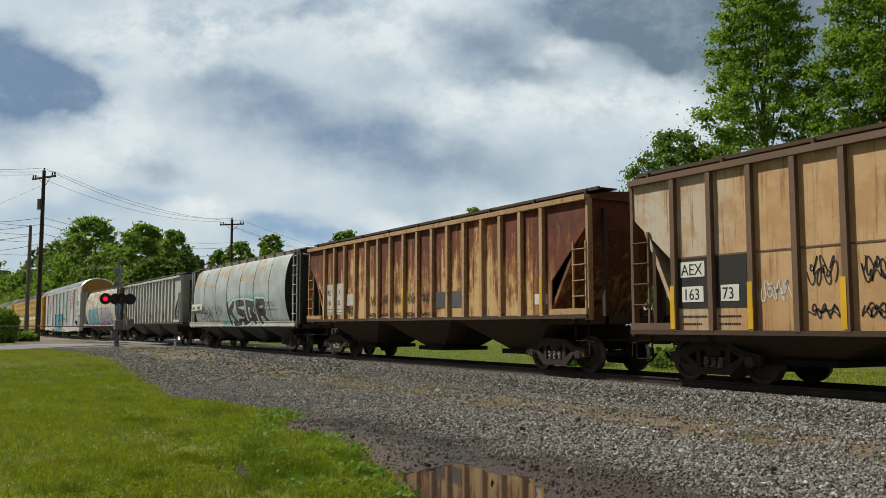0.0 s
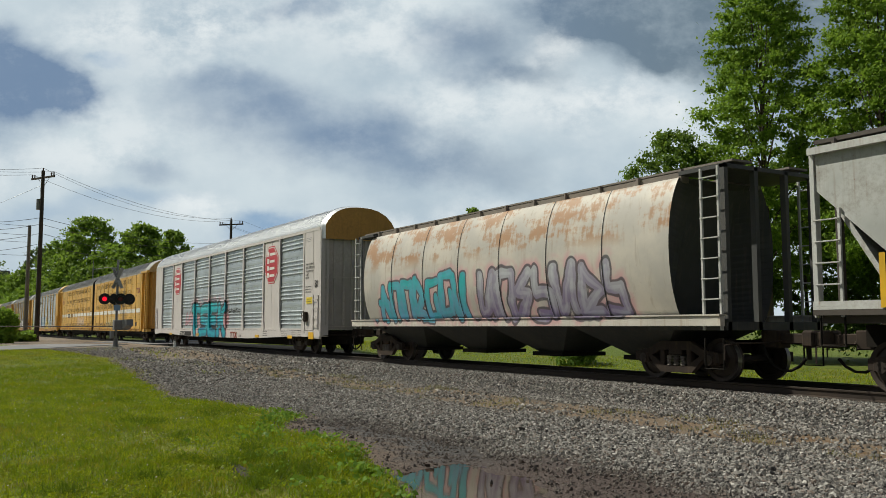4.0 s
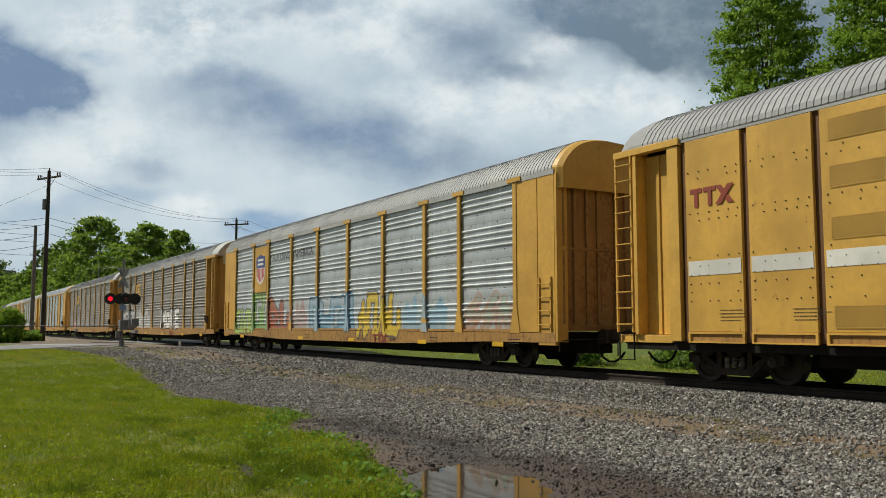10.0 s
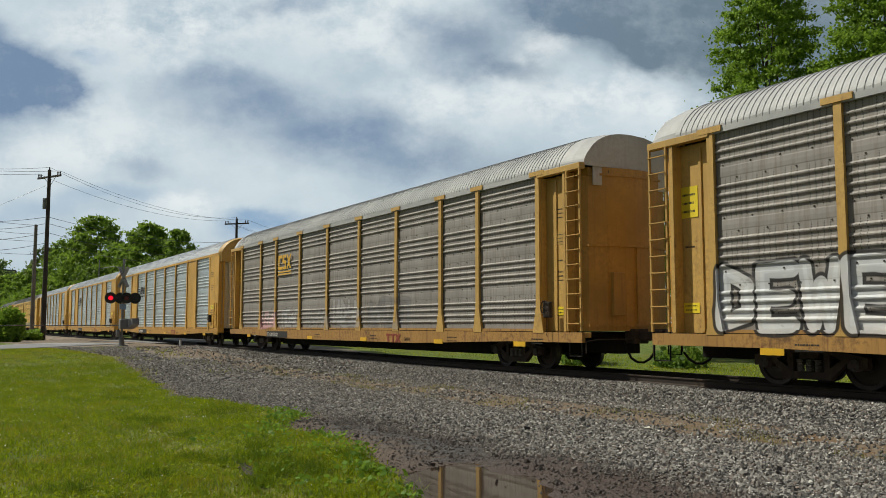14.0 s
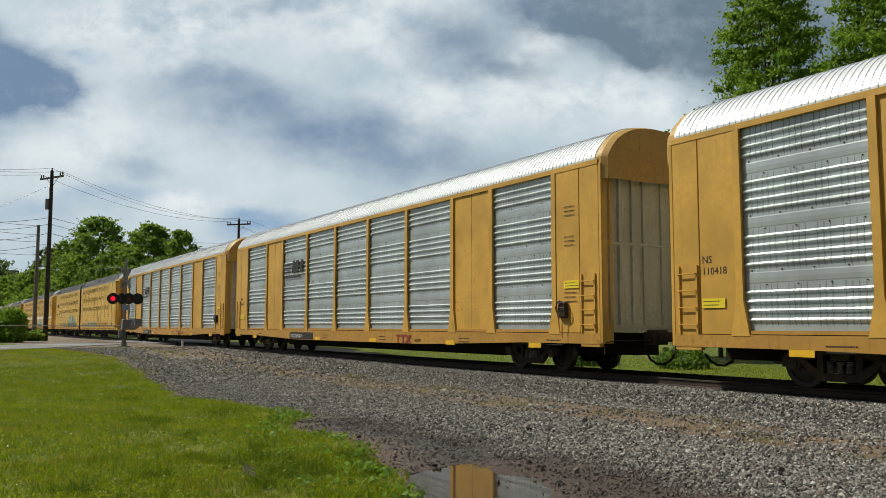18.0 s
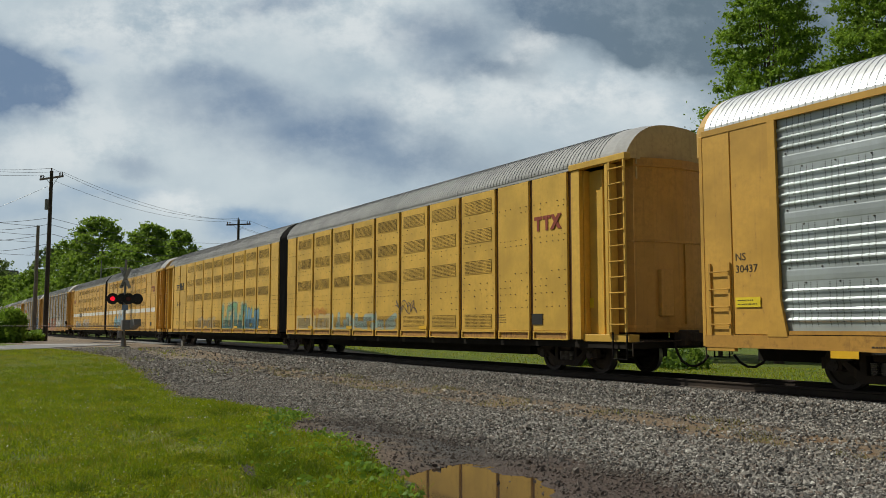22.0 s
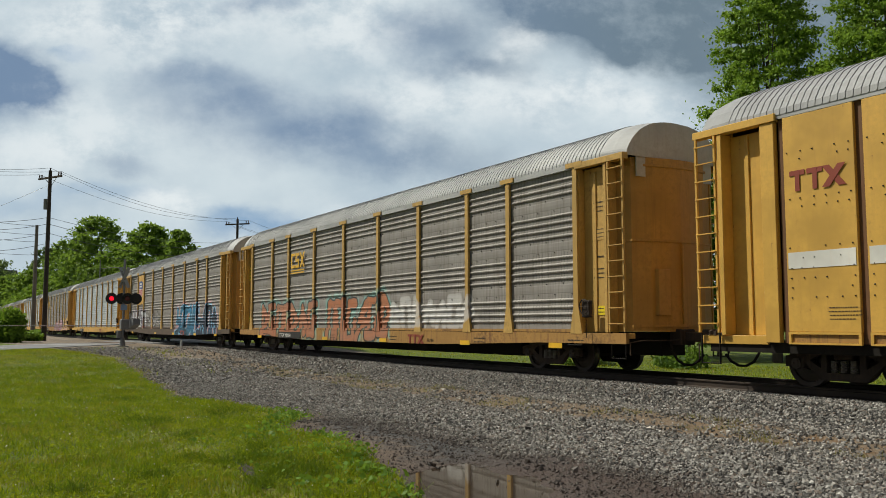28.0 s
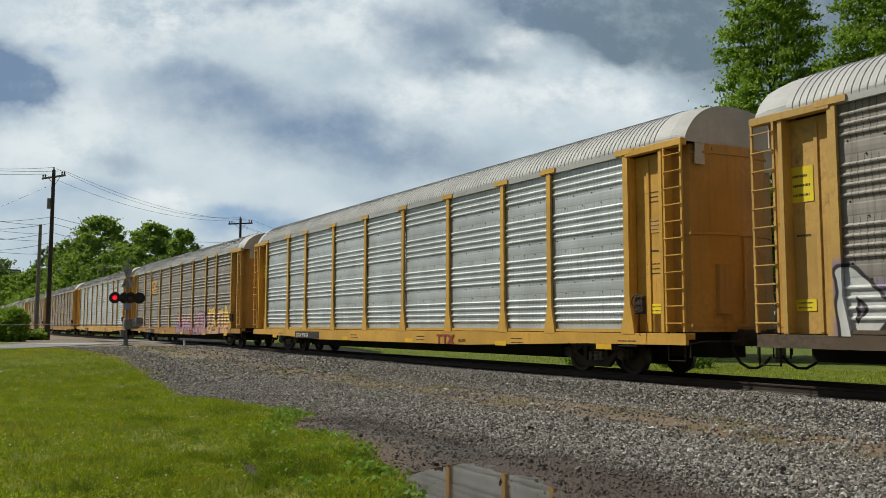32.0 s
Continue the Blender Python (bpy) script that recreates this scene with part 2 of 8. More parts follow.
    blue = blobs([(-0.175, 0.030, 0.070, 0.022, 0.9), (-0.355, 0.207, 0.022, 0.008, 0.6), (-0.1, 0.015, 0.12, 0.015, 0.6), (-0.44, 0.05, 0.12, 0.02, 0.35), (-0.33, 0.06, 0.07, 0.012, 0.4)])
    wisp = w.noise(p, 12.0, 9, 0.66)
    soft = w.noise(p, 4.0, 5, 0.55)
    col = w.mix(w.ramp(soft, 0.3, 0.72), (0.43, 0.535, 0.615), (0.63, 0.72, 0.76))
    col = w.mix(blue, col, (0.25, 0.39, 0.56))
    col = w.mix(w.math("MULTIPLY", white, w.ramp(wisp, 0.33, 0.6)), col, (0.79, 0.845, 0.86))
    shade = w.math("MULTIPLY", dark, w.math("SUBTRACT", 1.08, w.math("MULTIPLY", w.ramp(wisp, 0.35, 0.75), 0.3)), clamp=True)
    tone = w.mix(w.ramp(u, -0.1, 0.35), (0.115, 0.20, 0.345), (0.10, 0.155, 0.205))
    col = w.mix(w.math("MULTIPLY", shade, 0.84), col, tone)
    col = w.mix(w.math("MULTIPLY", w.ramp(wisp, 0.42, 0.75), w.math("SUBTRACT", 0.18, w.math("MULTIPLY", shade, 0.12))), col, (0.79, 0.845, 0.86))
    e = w.n("Emission", Color=col, Strength=1.0)
    w.t.links.new(e.outputs[0], w.out.inputs["Surface"])
    return w.m


def cloud_sheet():
    base = aim(0, 0, 0)
    turn = base.to_3x3()
    vs, fs = [], []
    us, ws = np.linspace(-1.15, 1.15, 47), np.linspace(-0.13, 0.74, 25)
    for w_ in ws:
        for u_ in us:
            d = Vector((u_, w_, -1.0)).normalized()
            g = turn @ d
            r = 1 / math.sqrt((g.x ** 2 + g.y ** 2) / 4300 ** 2 + g.z ** 2 / 1500 ** 2)
            vs.append(tuple(d * r))
    n = len(us)
    for j in range(len(ws) - 1):
        for i in range(n - 1):
            fs.append((j * n + i, j * n + i + 1, (j + 1) * n + i + 1, (j + 1) * n + i))
    ob = new("sky_backdrop", raw("sky_backdrop", vs, fs, cloud_material(), True))
    ob.matrix_basis = base
    return tagged(ob, "broken grey and white clouds drifting over a pale sky", "sky", kind="structure")


sky_sheet = cloud_sheet()

# ---- ground ----
TRACK_Y = 14.2
PUDDLE = (-7.6, 4.9)
# where the lawn gives way to bare soil: x, y
LAWN = [(-64, 4.1), (-44, 5.3), (-37, 6.4), (-30, 6.0), (-24, 5.3), (-21, 4.95), (-18, 5.45), (-15, 6.0), (-13.9, 5.1), (-13.1, 4.85), (-11.2, 5.05), (-9.9, 4.75), (-8.9, 4.5), (-7.9, 4.2), (-7.2, 4.05), (-4, 3.6)]


def lawn_line(x):
    return float(np.interp(x, [p[0] for p in LAWN], [p[1] for p in LAWN]))


def pool(x, y):
    """Distance from the middle of the puddle's hollow, 1 at its rim."""
    return math.hypot((x - PUDDLE[0] + 0.6 * (y - PUDDLE[1])) / 1.4, (y - PUDDLE[1]) / 1.05)


def smooth(a, b, x):
    t = min(1.0, max(0.0, (x - a) / (b - a)))
    return t * t * (3 - 2 * t)


def road_side(x, y):
    """Metres from the middle line of the road, which meets the track at a skew."""
    return (x + 54.6) * 0.56 + (y - 9.0) * 0.83


def height(x, y):
    d = abs(y - TRACK_Y)
    if y > TRACK_Y:
        z = -0.62 + 0.41 * smooth(3.6, 1.8, d)
    elif d > 5.2:
        z = -0.55
    else:
        z = -0.55 + 0.1 * smooth(5.2, 2.9, d) + 0.275 * smooth(2.75, 1.75, d)
    if d > 1.6:
        calm = (1 if d > 4 else smooth(1.6, 4.0, d)) * (1 if abs(x) < 40 else smooth(200, 40, abs(x)))
        z += 0.05 * noise.noise((x * 0.35, y * 0.35, 3.0)) * calm
        z -= 0.012 * noise.noise((x * 2.1, y * 2.1, 8.0)) * (1 if d > 3 else smooth(1.6, 3.0, d))
    if abs(x - PUDDLE[0]) < 4 and abs(y - PUDDLE[1]) < 3:
        z -= 0.075 * smooth(1.25, 0.45, pool(x, y) + 0.35 * noise.noise((x * 1.3, y * 1.3, 5.0)) + 0.2 * noise.noise((x * 4.0, y * 4.0, 6.0)))
    if -100 < x < -26:
        z += ((-0.16 if d < 1.9 else -0.03) - z) * smooth(-26, -44, x) * smooth(-100, -75, x)
    if y > 60:
        z += 1.2 * smooth(60, 200, y)
    return z


def ground_material():
    w = Net("ground_cover")
    g = w.n("NewGeometry").outputs["Position"]
    s = w.n("SeparateXYZ", Vector=g)
    x, y = s.outputs["X"], s.outputs["Y"]
    n1, n2, n3 = w.noise(g, 0.6, 5), w.noise(g, 3.5, 5, 0.65), w.noise(g, 22.0, 4, 0.7)
    wob = w.math("ADD", w.math("MULTIPLY", n1, 0.5), w.math("MULTIPLY", n2, 0.9))
    edge = LAWN[0][1]
    for (xa, ya), (xb, yb) in zip(LAWN, LAWN[1:]):
        m = w.n("MapRange", Value=x)
        for k, val in (("From Min", xa), ("From Max", xb), ("To Min", 0.0), ("To Max", yb - ya)):
            m.inputs[k].default_value = val
        edge = w.math("ADD", m.outputs[0], edge)
    rel = w.math("ADD", w.math("SUBTRACT", y, edge), w.math("SUBTRACT", wob, 0.7))
    lawn = w.ramp(rel, 0.18, -0.18)
    far = w.ramp(w.math("ADD", y, w.math("MULTIPLY", n2, 0.8)), 18.3, 18.7)
    # stones: near bed darkened as shade in the gaps, far bed left paler
    vor = w.n("TexVoronoi", Vector=g, Scale=21.0)
    edge2 = w.n("TexVoronoi", Vector=g, Scale=21.0)
    edge2.feature = "DISTANCE_TO_EDGE"
    gr = w.n("SeparateColor", Color=vor.outputs["Color"]).outputs[0]
    stone = w.mix(gr, (0.028, 0.027, 0.026), (0.13, 0.125, 0.12))
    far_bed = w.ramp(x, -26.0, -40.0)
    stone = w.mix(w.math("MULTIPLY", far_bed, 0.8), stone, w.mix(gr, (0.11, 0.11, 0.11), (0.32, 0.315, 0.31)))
    stone = w.mix(w.ramp(edge2.outputs["Distance"], 0.1, 0.0), stone, (0.045, 0.04, 0.038))
    soil = w.mix(n3, (0.075, 0.052, 0.038), (0.21, 0.155, 0.115))
    band = w.math("MULTIPLY", w.ramp(w.math("ABSOLUTE", w.math("ADD", w.math("SUBTRACT", y, 10.45), w.math("MULTIPLY", w.math("SUBTRACT", n1, 0.5), 1.4))), 1.1, 0.45), w.ramp(n2, 0.25, 0.45))
    tan = w.mix(n3, (0.115, 0.085, 0.057), (0.285, 0.215, 0.145))
    tan = w.mix(w.math("MULTIPLY", w.ramp(n2, 0.5, 0.62), w.ramp(x, -14.0, -8.0)), tan, (0.17, 0.105, 0.055))
    bare = w.ramp(w.math("ADD", rel, w.math("MULTIPLY", n2, 1.6)), 1.9, 0.9)
    nearroad = w.math("MULTIPLY", w.ramp(x, -34.0, -37.5), w.ramp(n1, 0.3, 0.5))
    col = w.mix(bare, stone, soil)
    col = w.mix(nearroad, col, w.mix(n3, (0.17, 0.13, 0.09), (0.30, 0.24, 0.18)))
    col = w.mix(band, col, tan)
    # dark damp ground round the puddle
    dv = w.n("VectorMath", _0=g, _1=(PUDDLE[0] + 0.6, PUDDLE[1] + 0.9, -0.5))
    dv.operation = "DISTANCE"
    damp = w.ramp(w.math("ADD", dv.outputs["Value"], w.math("MULTIPLY", n2, 1.4)), 4.0, 1.7)
    col = w.mix(w.math("MULTIPLY", damp, 0.85), col, (0.07, 0.045, 0.035))
    blade = w.mix(n3, (0.05, 0.085, 0.004), (0.17, 0.23, 0.010))
    blade = w.mix(w.math("MULTIPLY", w.ramp(n2, 0.5, 0.66), 0.7), blade, (0.035, 0.06, 0.006))
    blade = w.mix(w.math("MULTIPLY", w.ramp(n1, 0.5, 0.75), 0.55), blade, (0.28, 0.23, 0.03))
    col = w.mix(w.math("MAXIMUM", lawn, far), col, blade)
    rx = w.math("DIVIDE", w.math("ADD", x, 9.5), 1.1)
    ry = w.math("DIVIDE", w.math("ADD", w.math("SUBTRACT", y, 3.1), w.math("MULTIPLY", w.math("ADD", x, 9.5), 0.13)), 0.10)
    rut = w.math("ADD", w.math("ADD", w.math("MULTIPLY", rx, rx), w.math("MULTIPLY", ry, ry)), w.math("MULTIPLY", w.math("SUBTRACT", n2, 0.5), 5.0))
    col = w.mix(w.ramp(rut, 1.3, 0.7), col, (0.05, 0.04, 0.03))
    rough = w.math("SUBTRACT", 0.92, w.math("MULTIPLY", damp, 0.15))
    h = w.math("ADD", w.math("MULTIPLY", w.ramp(edge2.outputs["Distance"], 0.0, 0.25), 0.6), w.math("MULTIPLY", n3, 0.4))
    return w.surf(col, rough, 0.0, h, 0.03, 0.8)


def steps(*runs):
    """Grid lines: runs of (start, end, spacing)."""
    out = []
    for a, b, d in runs:
        out += list(np.arange(a, b - 1e-6, d))
    return out + [runs[-1][1]]


def ground_sheet():
    xs = steps((-2600, -400, 200), (-400, -100, 15), (-100, -45, 2.5), (-45, -12, 0.7), (-12, -3, 0.16), (-3, 12, 0.75), (12, 100, 8), (100, 600, 100), (600, 2600, 500))
    ys = steps((-2600, -300, 400), (-300, -40, 20), (-40, -2, 2), (-2, 2, 0.5), (2, 7, 0.14), (7, 20, 0.3), (20, 60, 2.5), (60, 300, 15), (300, 2600, 400))
    vs = [(x, y, height(x, y)) for y in ys for x in xs]
    n = len(xs)
    fs = [(j * n + i, j * n + i + 1, (j + 1) * n + i + 1, (j + 1) * n + i) for j in range(len(ys) - 1) for i in range(n - 1)]
    ob = new("ground", raw("ground", vs, fs, ground_material(), True))
    return tagged(ob, "mown grass, bare soil and grey gravel beside a railway track", "ground", kind="structure")


ground_sheet()


def puddle():
    w = Net("puddle_water")
    g = w.n("NewGeometry").outputs["Position"]
    n = w.noise(g, 6.0, 3)
    b = w.n("BsdfPrincipled", **{"Base Color": (0.05, 0.036, 0.026), "Roughness": 0.04, "IOR": 1.33, "Specular IOR Level": 0.9})
    bn = w.n("Bump", Height=n, Distance=0.002, Strength=0.12)
    w.put(b.inputs["Normal"], bn.outputs[0])
    w.t.links.new(b.outputs[0], w.out.inputs["Surface"])
    vs = [(PUDDLE[0] + 2.6 * math.cos(a), PUDDLE[1] + 1.9 * math.sin(a), -0.583) for a in np.linspace(0, 2 * math.pi, 48, endpoint=False)]
    ob = new("puddle", raw("puddle", vs, [tuple(range(48))], w.m))
    return tagged(ob, "shallow muddy puddle lying in the gravel verge", "puddle", kind="structure")


puddle()

# ---- road over the track ----
asphalt = paint("worn_asphalt", (0.20, 0.20, 0.205), 0.85, amount=0.25, streak=0.0, bump=0.01, vary=0.1)
white_line = plain("road_paint", (0.62, 0.62, 0.58), 0.7)


def road():
    along, across = Vector((0.83, -0.56, 0)).normalized(), Vector((0.56, 0.83, 0)).normalized()
    mid = Vector((-54.6, 9.0, 0))

    def strip(a0, a1, c0, c1, z, n=2):
        vs = []
        for k in range(n):
            p = mid + along * (a0 + (a1 - a0) * k / (n - 1))
            for c in (c0, c1):
                e = p + across * c
                drop = (height(e.x, e.y) + 0.03) if e.x > -46 and e.y < 12 else 0.0
                vs.append((e.x, e.y, z + min(0.0, drop)))
        return vs, [(2 * k, 2 * k + 1, 2 * k + 3, 2 * k + 2) for k in range(n - 1)]

    bm = bmesh.new()
    for a0, a1 in ((-260, -7.4), (-2.8, 120)):
        vs, fs = strip(a0, a1, -4.4, 0.6, 0.0, 2 if a0 < -100 else 90)
        me = [bm.verts.new(v) for v in vs]
        for f in fs:
            bm.faces.new([me[i] for i in f])
    low = bmesh.ops.extrude_face_region(bm, geom=bm.faces[:])
    for v in [g for g in low["geom"] if isinstance(g, bmesh.types.BMVert)]:
        v.co.z -= 0.12
    ob = tagged(new("road", mesh_of(bm, "road", asphalt)), "worn pale grey asphalt road crossing the railway", "road", kind="structure")
    for a0, a1, c0, c1 in ((0.2, 0.8, -4.1, -0.3), (8, 14, -1.68, -1.56), (8, 14, -1.44, -1.32), (-24, -10, -0.18, -0.06), (0, 40, -4.2, -4.08)):
        vs, fs = strip(a0, a1, c0, c1, 0.006, 20)
        part("road_marking", raw("road_marking", vs, fs, white_line), None, ob)
    bm = bmesh.new()
    for y0, y1 in ((12.0, 13.36), (13.56, 14.84), (15.04, 16.4)):
        box(bm, -69.5, -56.0, y0, y1, -0.12, 0.004)
    tagged(new("crossing_panel", mesh_of(bm, "crossing_panel", asphalt)), "grey crossing panels laid between the rails", "crossing", kind="structure")


road()

# ---- track ----
rail_steel = paint("rail_steel", (0.055, 0.043, 0.036), 0.6, 0.5, amount=0.5, streak=0.0)
tie_wood = paint("old_tie_wood", (0.10, 0.075, 0.055), 0.9, amount=0.4, streak=0.0, bump=0.01)
pale_tie = paint("split_tie_wood", (0.24, 0.19, 0.15), 0.9, amount=0.3, streak=0.0, bump=0.01)


def track():
    prof = [(-0.075, -0.17), (0.075, -0.17), (0.075, -0.155), (0.012, -0.13), (0.012, -0.045), (0.036, -0.03), (0.036, -0.004), (0.03, 0.0), (-0.03, 0.0), (-0.036, -0.004), (-0.036, -0.03), (-0.012, -0.045), (-0.012, -0.13), (-0.075, -0.155)]
    line = thing("railway_track", "steel rails spiked to dark wooden ties in ballast", "railway track", (0, TRACK_Y, 0), kind="structure")
    for s in (-1, 1):
        bm = extrude_x(bmesh.new(), [(y + s * 0.7525, z) for y, z in prof], -420, 560)
        part("rail", bm, rail_steel, line, "worn steel rail")
    tie = mesh_of(box(bmesh.new(), -0.115, 0.115, -1.3, 1.3, -0.36, -0.172, 0.012), "tie", tie_wood)
    tie2 = mesh_of(box(bmesh.new(), -0.115, 0.115, -1.3, 1.3, -0.36, -0.172, 0.012), "tie", pale_tie)
    for i in range(140):
        part("tie", tie2 if i in (12, 31) else tie, None, line, at=pose(4 - i * 0.51, random.uniform(-0.05, 0.05), random.uniform(-0.008, 0.004), 0, 0, random.uniform(-1, 1)))


track()

# ---- train materials ----
YELLOW = (0.615, 0.36, 0.066)
yellow = paint("rack_yellow", (0.57, 0.325, 0.058), 0.5, dirt=(0.2, 0.1, 0.03), amount=0.22, streak=0.2, vary=0.2, rust=0.04)
twin_yellow = paint("twin_yellow", YELLOW, 0.5, dirt=(0.24, 0.12, 0.035), amount=0.25, streak=0.2, vary=0.2, rust=0.04)
yellow_worn = paint("rack_yellow_worn", (0.52, 0.32, 0.085), 0.55, dirt=(0.12, 0.065, 0.03), amount=0.45, streak=0.3, rust=0.08)
sill_rust = paint("sill_yellow_rusty", (0.40, 0.215, 0.055), 0.6, dirt=(0.07, 0.034, 0.018), amount=0.85, streak=0.8, rust=0.2)
gable_cream = paint("gable_cream", (0.50, 0.37, 0.17), 0.6, dirt=(0.2, 0.12, 0.06), amount=0.4, streak=0.4, rust=0.08)
door_cream = paint("door_cream", (0.56, 0.53, 0.42), 0.6, dirt=(0.2, 0.13, 0.08), amount=0.4, streak=0.4, rust=0.08)
sill_dark = paint("sill_dark_grime", (0.10, 0.07, 0.045), 0.7, dirt=(0.03, 0.022, 0.016), amount=0.7, streak=0.5, rust=0.1)
sill_gold = paint("sill_gold", (0.47, 0.25, 0.045), 0.55, dirt=(0.12, 0.055, 0.02), amount=0.6, streak=0.35, rust=0.1)
orange = paint("end_door_orange", (0.48, 0.25, 0.05), 0.5, dirt=(0.12, 0.06, 0.02), amount=0.35, streak=0.35)
silver = perforated("bright_rack_sheet", (0.50, 0.555, 0.58), (0.34, 0.375, 0.39), 0.36, 0.55, 0.22, 0.9)
silver_pale = perforated("pale_rack_sheet", (0.55, 0.59, 0.615), (0.42, 0.425, 0.42), 0.38, 0.5, 0.35, 0.5)
dull = perforated("dusty_rack_sheet", (0.285, 0.265, 0.245), (0.15, 0.12, 0.095), 0.6, 0.15, 0.6, 0.9)
roof_white = paint("bright_roof_sheet", (0.86, 0.885, 0.91), 0.38, 0.45, dirt=(0.6, 0.59, 0.57), amount=0.15, streak=0.12, vary=0.05)
roof_grey = paint("grey_roof_sheet", (0.38, 0.385, 0.39), 0.62, 0.0, dirt=(0.3, 0.28, 0.25), amount=0.3, streak=0.3)
roof_dull = paint("dull_roof_sheet", (0.33, 0.335, 0.345), 0.7, 0.0, dirt=(0.2, 0.19, 0.17), amount=0.3, streak=0.3, gloss=0.3)
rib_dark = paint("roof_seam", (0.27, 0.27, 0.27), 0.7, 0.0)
rack_white = paint("rack_white", (0.60, 0.565, 0.545), 0.5, dirt=(0.30, 0.25, 0.21), amount=0.25, streak=0.25, vary=0.07)
hood_grey = paint("hood_grey", (0.50, 0.47, 0.44), 0.6, dirt=(0.25, 0.2, 0.15), amount=0.35, streak=0.35)
rusty_end = paint("rusty_end_sheet", (0.34, 0.19, 0.06), 0.65, dirt=(0.08, 0.035, 0.018), amount=0.8, streak=0.8, rust=0.25)
black = paint("underframe_black", (0.018, 0.016, 0.014), 0.8, gloss=0.1, amount=0.3, dirt=(0.05, 0.038, 0.028), streak=0.1)
truck_steel = paint("bogie_steel", (0.045, 0.035, 0.029), 0.8, 0.0, gloss=0.15, dirt=(0.12, 0.08, 0.05), amount=0.5, streak=0.2)
wheel_steel = paint("wheel_steel", (0.055, 0.042, 0.035), 0.55, 0.4, dirt=(0.10, 0.06, 0.04), amount=0.5, streak=0.0)
tread_steel = paint("wheel_tread", (0.30, 0.28, 0.26), 0.35, 0.8, amount=0.2, streak=0.0)
rubber = paint("black_bellows", (0.010, 0.010, 0.011), 0.75, gloss=0.2, amount=0.15, dirt=(0.05, 0.045, 0.04))
mesh_dark = paint("vent_screen", (0.24, 0.145, 0.04), 0.7, amount=0.4, dirt=(0.09, 0.06, 0.03), streak=0.2)
groove = paint("rack_groove_brown", (0.14, 0.062, 0.02), 0.7, amount=0.4, dirt=(0.08, 0.045, 0.02))
white_tape = paint("white_stripe", (0.72, 0.71, 0.66), 0.5, amount=0.12, dirt=(0.4, 0.3, 0.2), streak=0.15)
bright_yellow = paint("reflector_yellow", (0.72, 0.42, 0.02), 0.45, amount=0.1, streak=0.1)
sign_yellow = paint("placard_yellow", (0.80, 0.62, 0.03), 0.45, amount=0.1, streak=0.05)
ink = plain("stencil_black", (0.02, 0.018, 0.016), 0.6)
ink_white = plain("stencil_white", (0.72, 0.70, 0.66), 0.6)
maroon = plain("emblem_maroon", (0.26, 0.05, 0.028), 0.5)
emblem_red = plain("emblem_red", (0.48, 0.035, 0.045), 0.45)
emblem_blue = plain("emblem_blue", (0.03, 0.06, 0.22), 0.45)
emblem_yellow = plain("emblem_yellow", (0.72, 0.40, 0.02), 0.45)
bolt_dark = plain("bolt_dark", (0.06, 0.045, 0.03), 0.6)

CACHE = {}


def kept(key, make):
    if key not in CACHE:
        CACHE[key] = make()
    return CACHE[key]


# ---- bogies ----
AXLE = 0.89
WHEELS = []


def wheelset_mesh(r):
    bm = bmesh.new()
    rod(bm, (0, -1.0, 0), (0, 1.0, 0), 0.085, 10)
    return mesh_of(bm, "axle", wheel_steel, False)


def wheel_mesh(r, s):
    """A freight wheel: tread, flange to the inside, dished plate, hub and end cap with three bolts."""
    prof = [(0.0, 0.11), (0.02, 0.12), (0.03, 0.2), (0.0, r * 0.78), (0.03, r * 0.82), (0.045, r), (-0.07, r + 0.004), (-0.095, r + 0.027), (-0.105, r * 0.82), (-0.05, r * 0.78), (-0.03, 0.2), (-0.06, 0.12)]
    seg = 28
    bm = bmesh.new()
    rings = []
    for d, rr in prof:
        y = -s * 0.0 + s * (0.73 + d)
        rings.append([bm.verts.new((rr * math.cos(2 * math.pi * i / seg), y, rr * math.sin(2 * math.pi * i / seg))) for i in range(seg)])
    for a, b in zip(rings, rings[1:]):
        for i in range(seg):
            bm.faces.new((a[i], a[(i + 1) % seg], b[(i + 1) % seg], b[i]))
    bm.faces.new(rings[0])
    bm.faces.new(rings[-1])
    rod(bm, (0, s * 0.95, 0), (0, s * 1.13, 0), 0.10, 12)
    for k in range(3):
        a = 2 * math.pi * k / 3
        rod(bm, (0.055 * math.cos(a), s * 1.12, 0.055 * math.sin(a)), (0.055 * math.cos(a), s * 1.145, 0.055 * math.sin(a)), 0.018, 6)
    me = mesh_of(bm, "wheel", [wheel_steel, tread_steel])
    for p in me.polygons:
        c = p.center
        if abs(math.hypot(c.x, c.z) - r) < 0.008 and p.area < 0.02 and abs(p.normal.y) < 0.3:
            p.material_index = 1
    return me


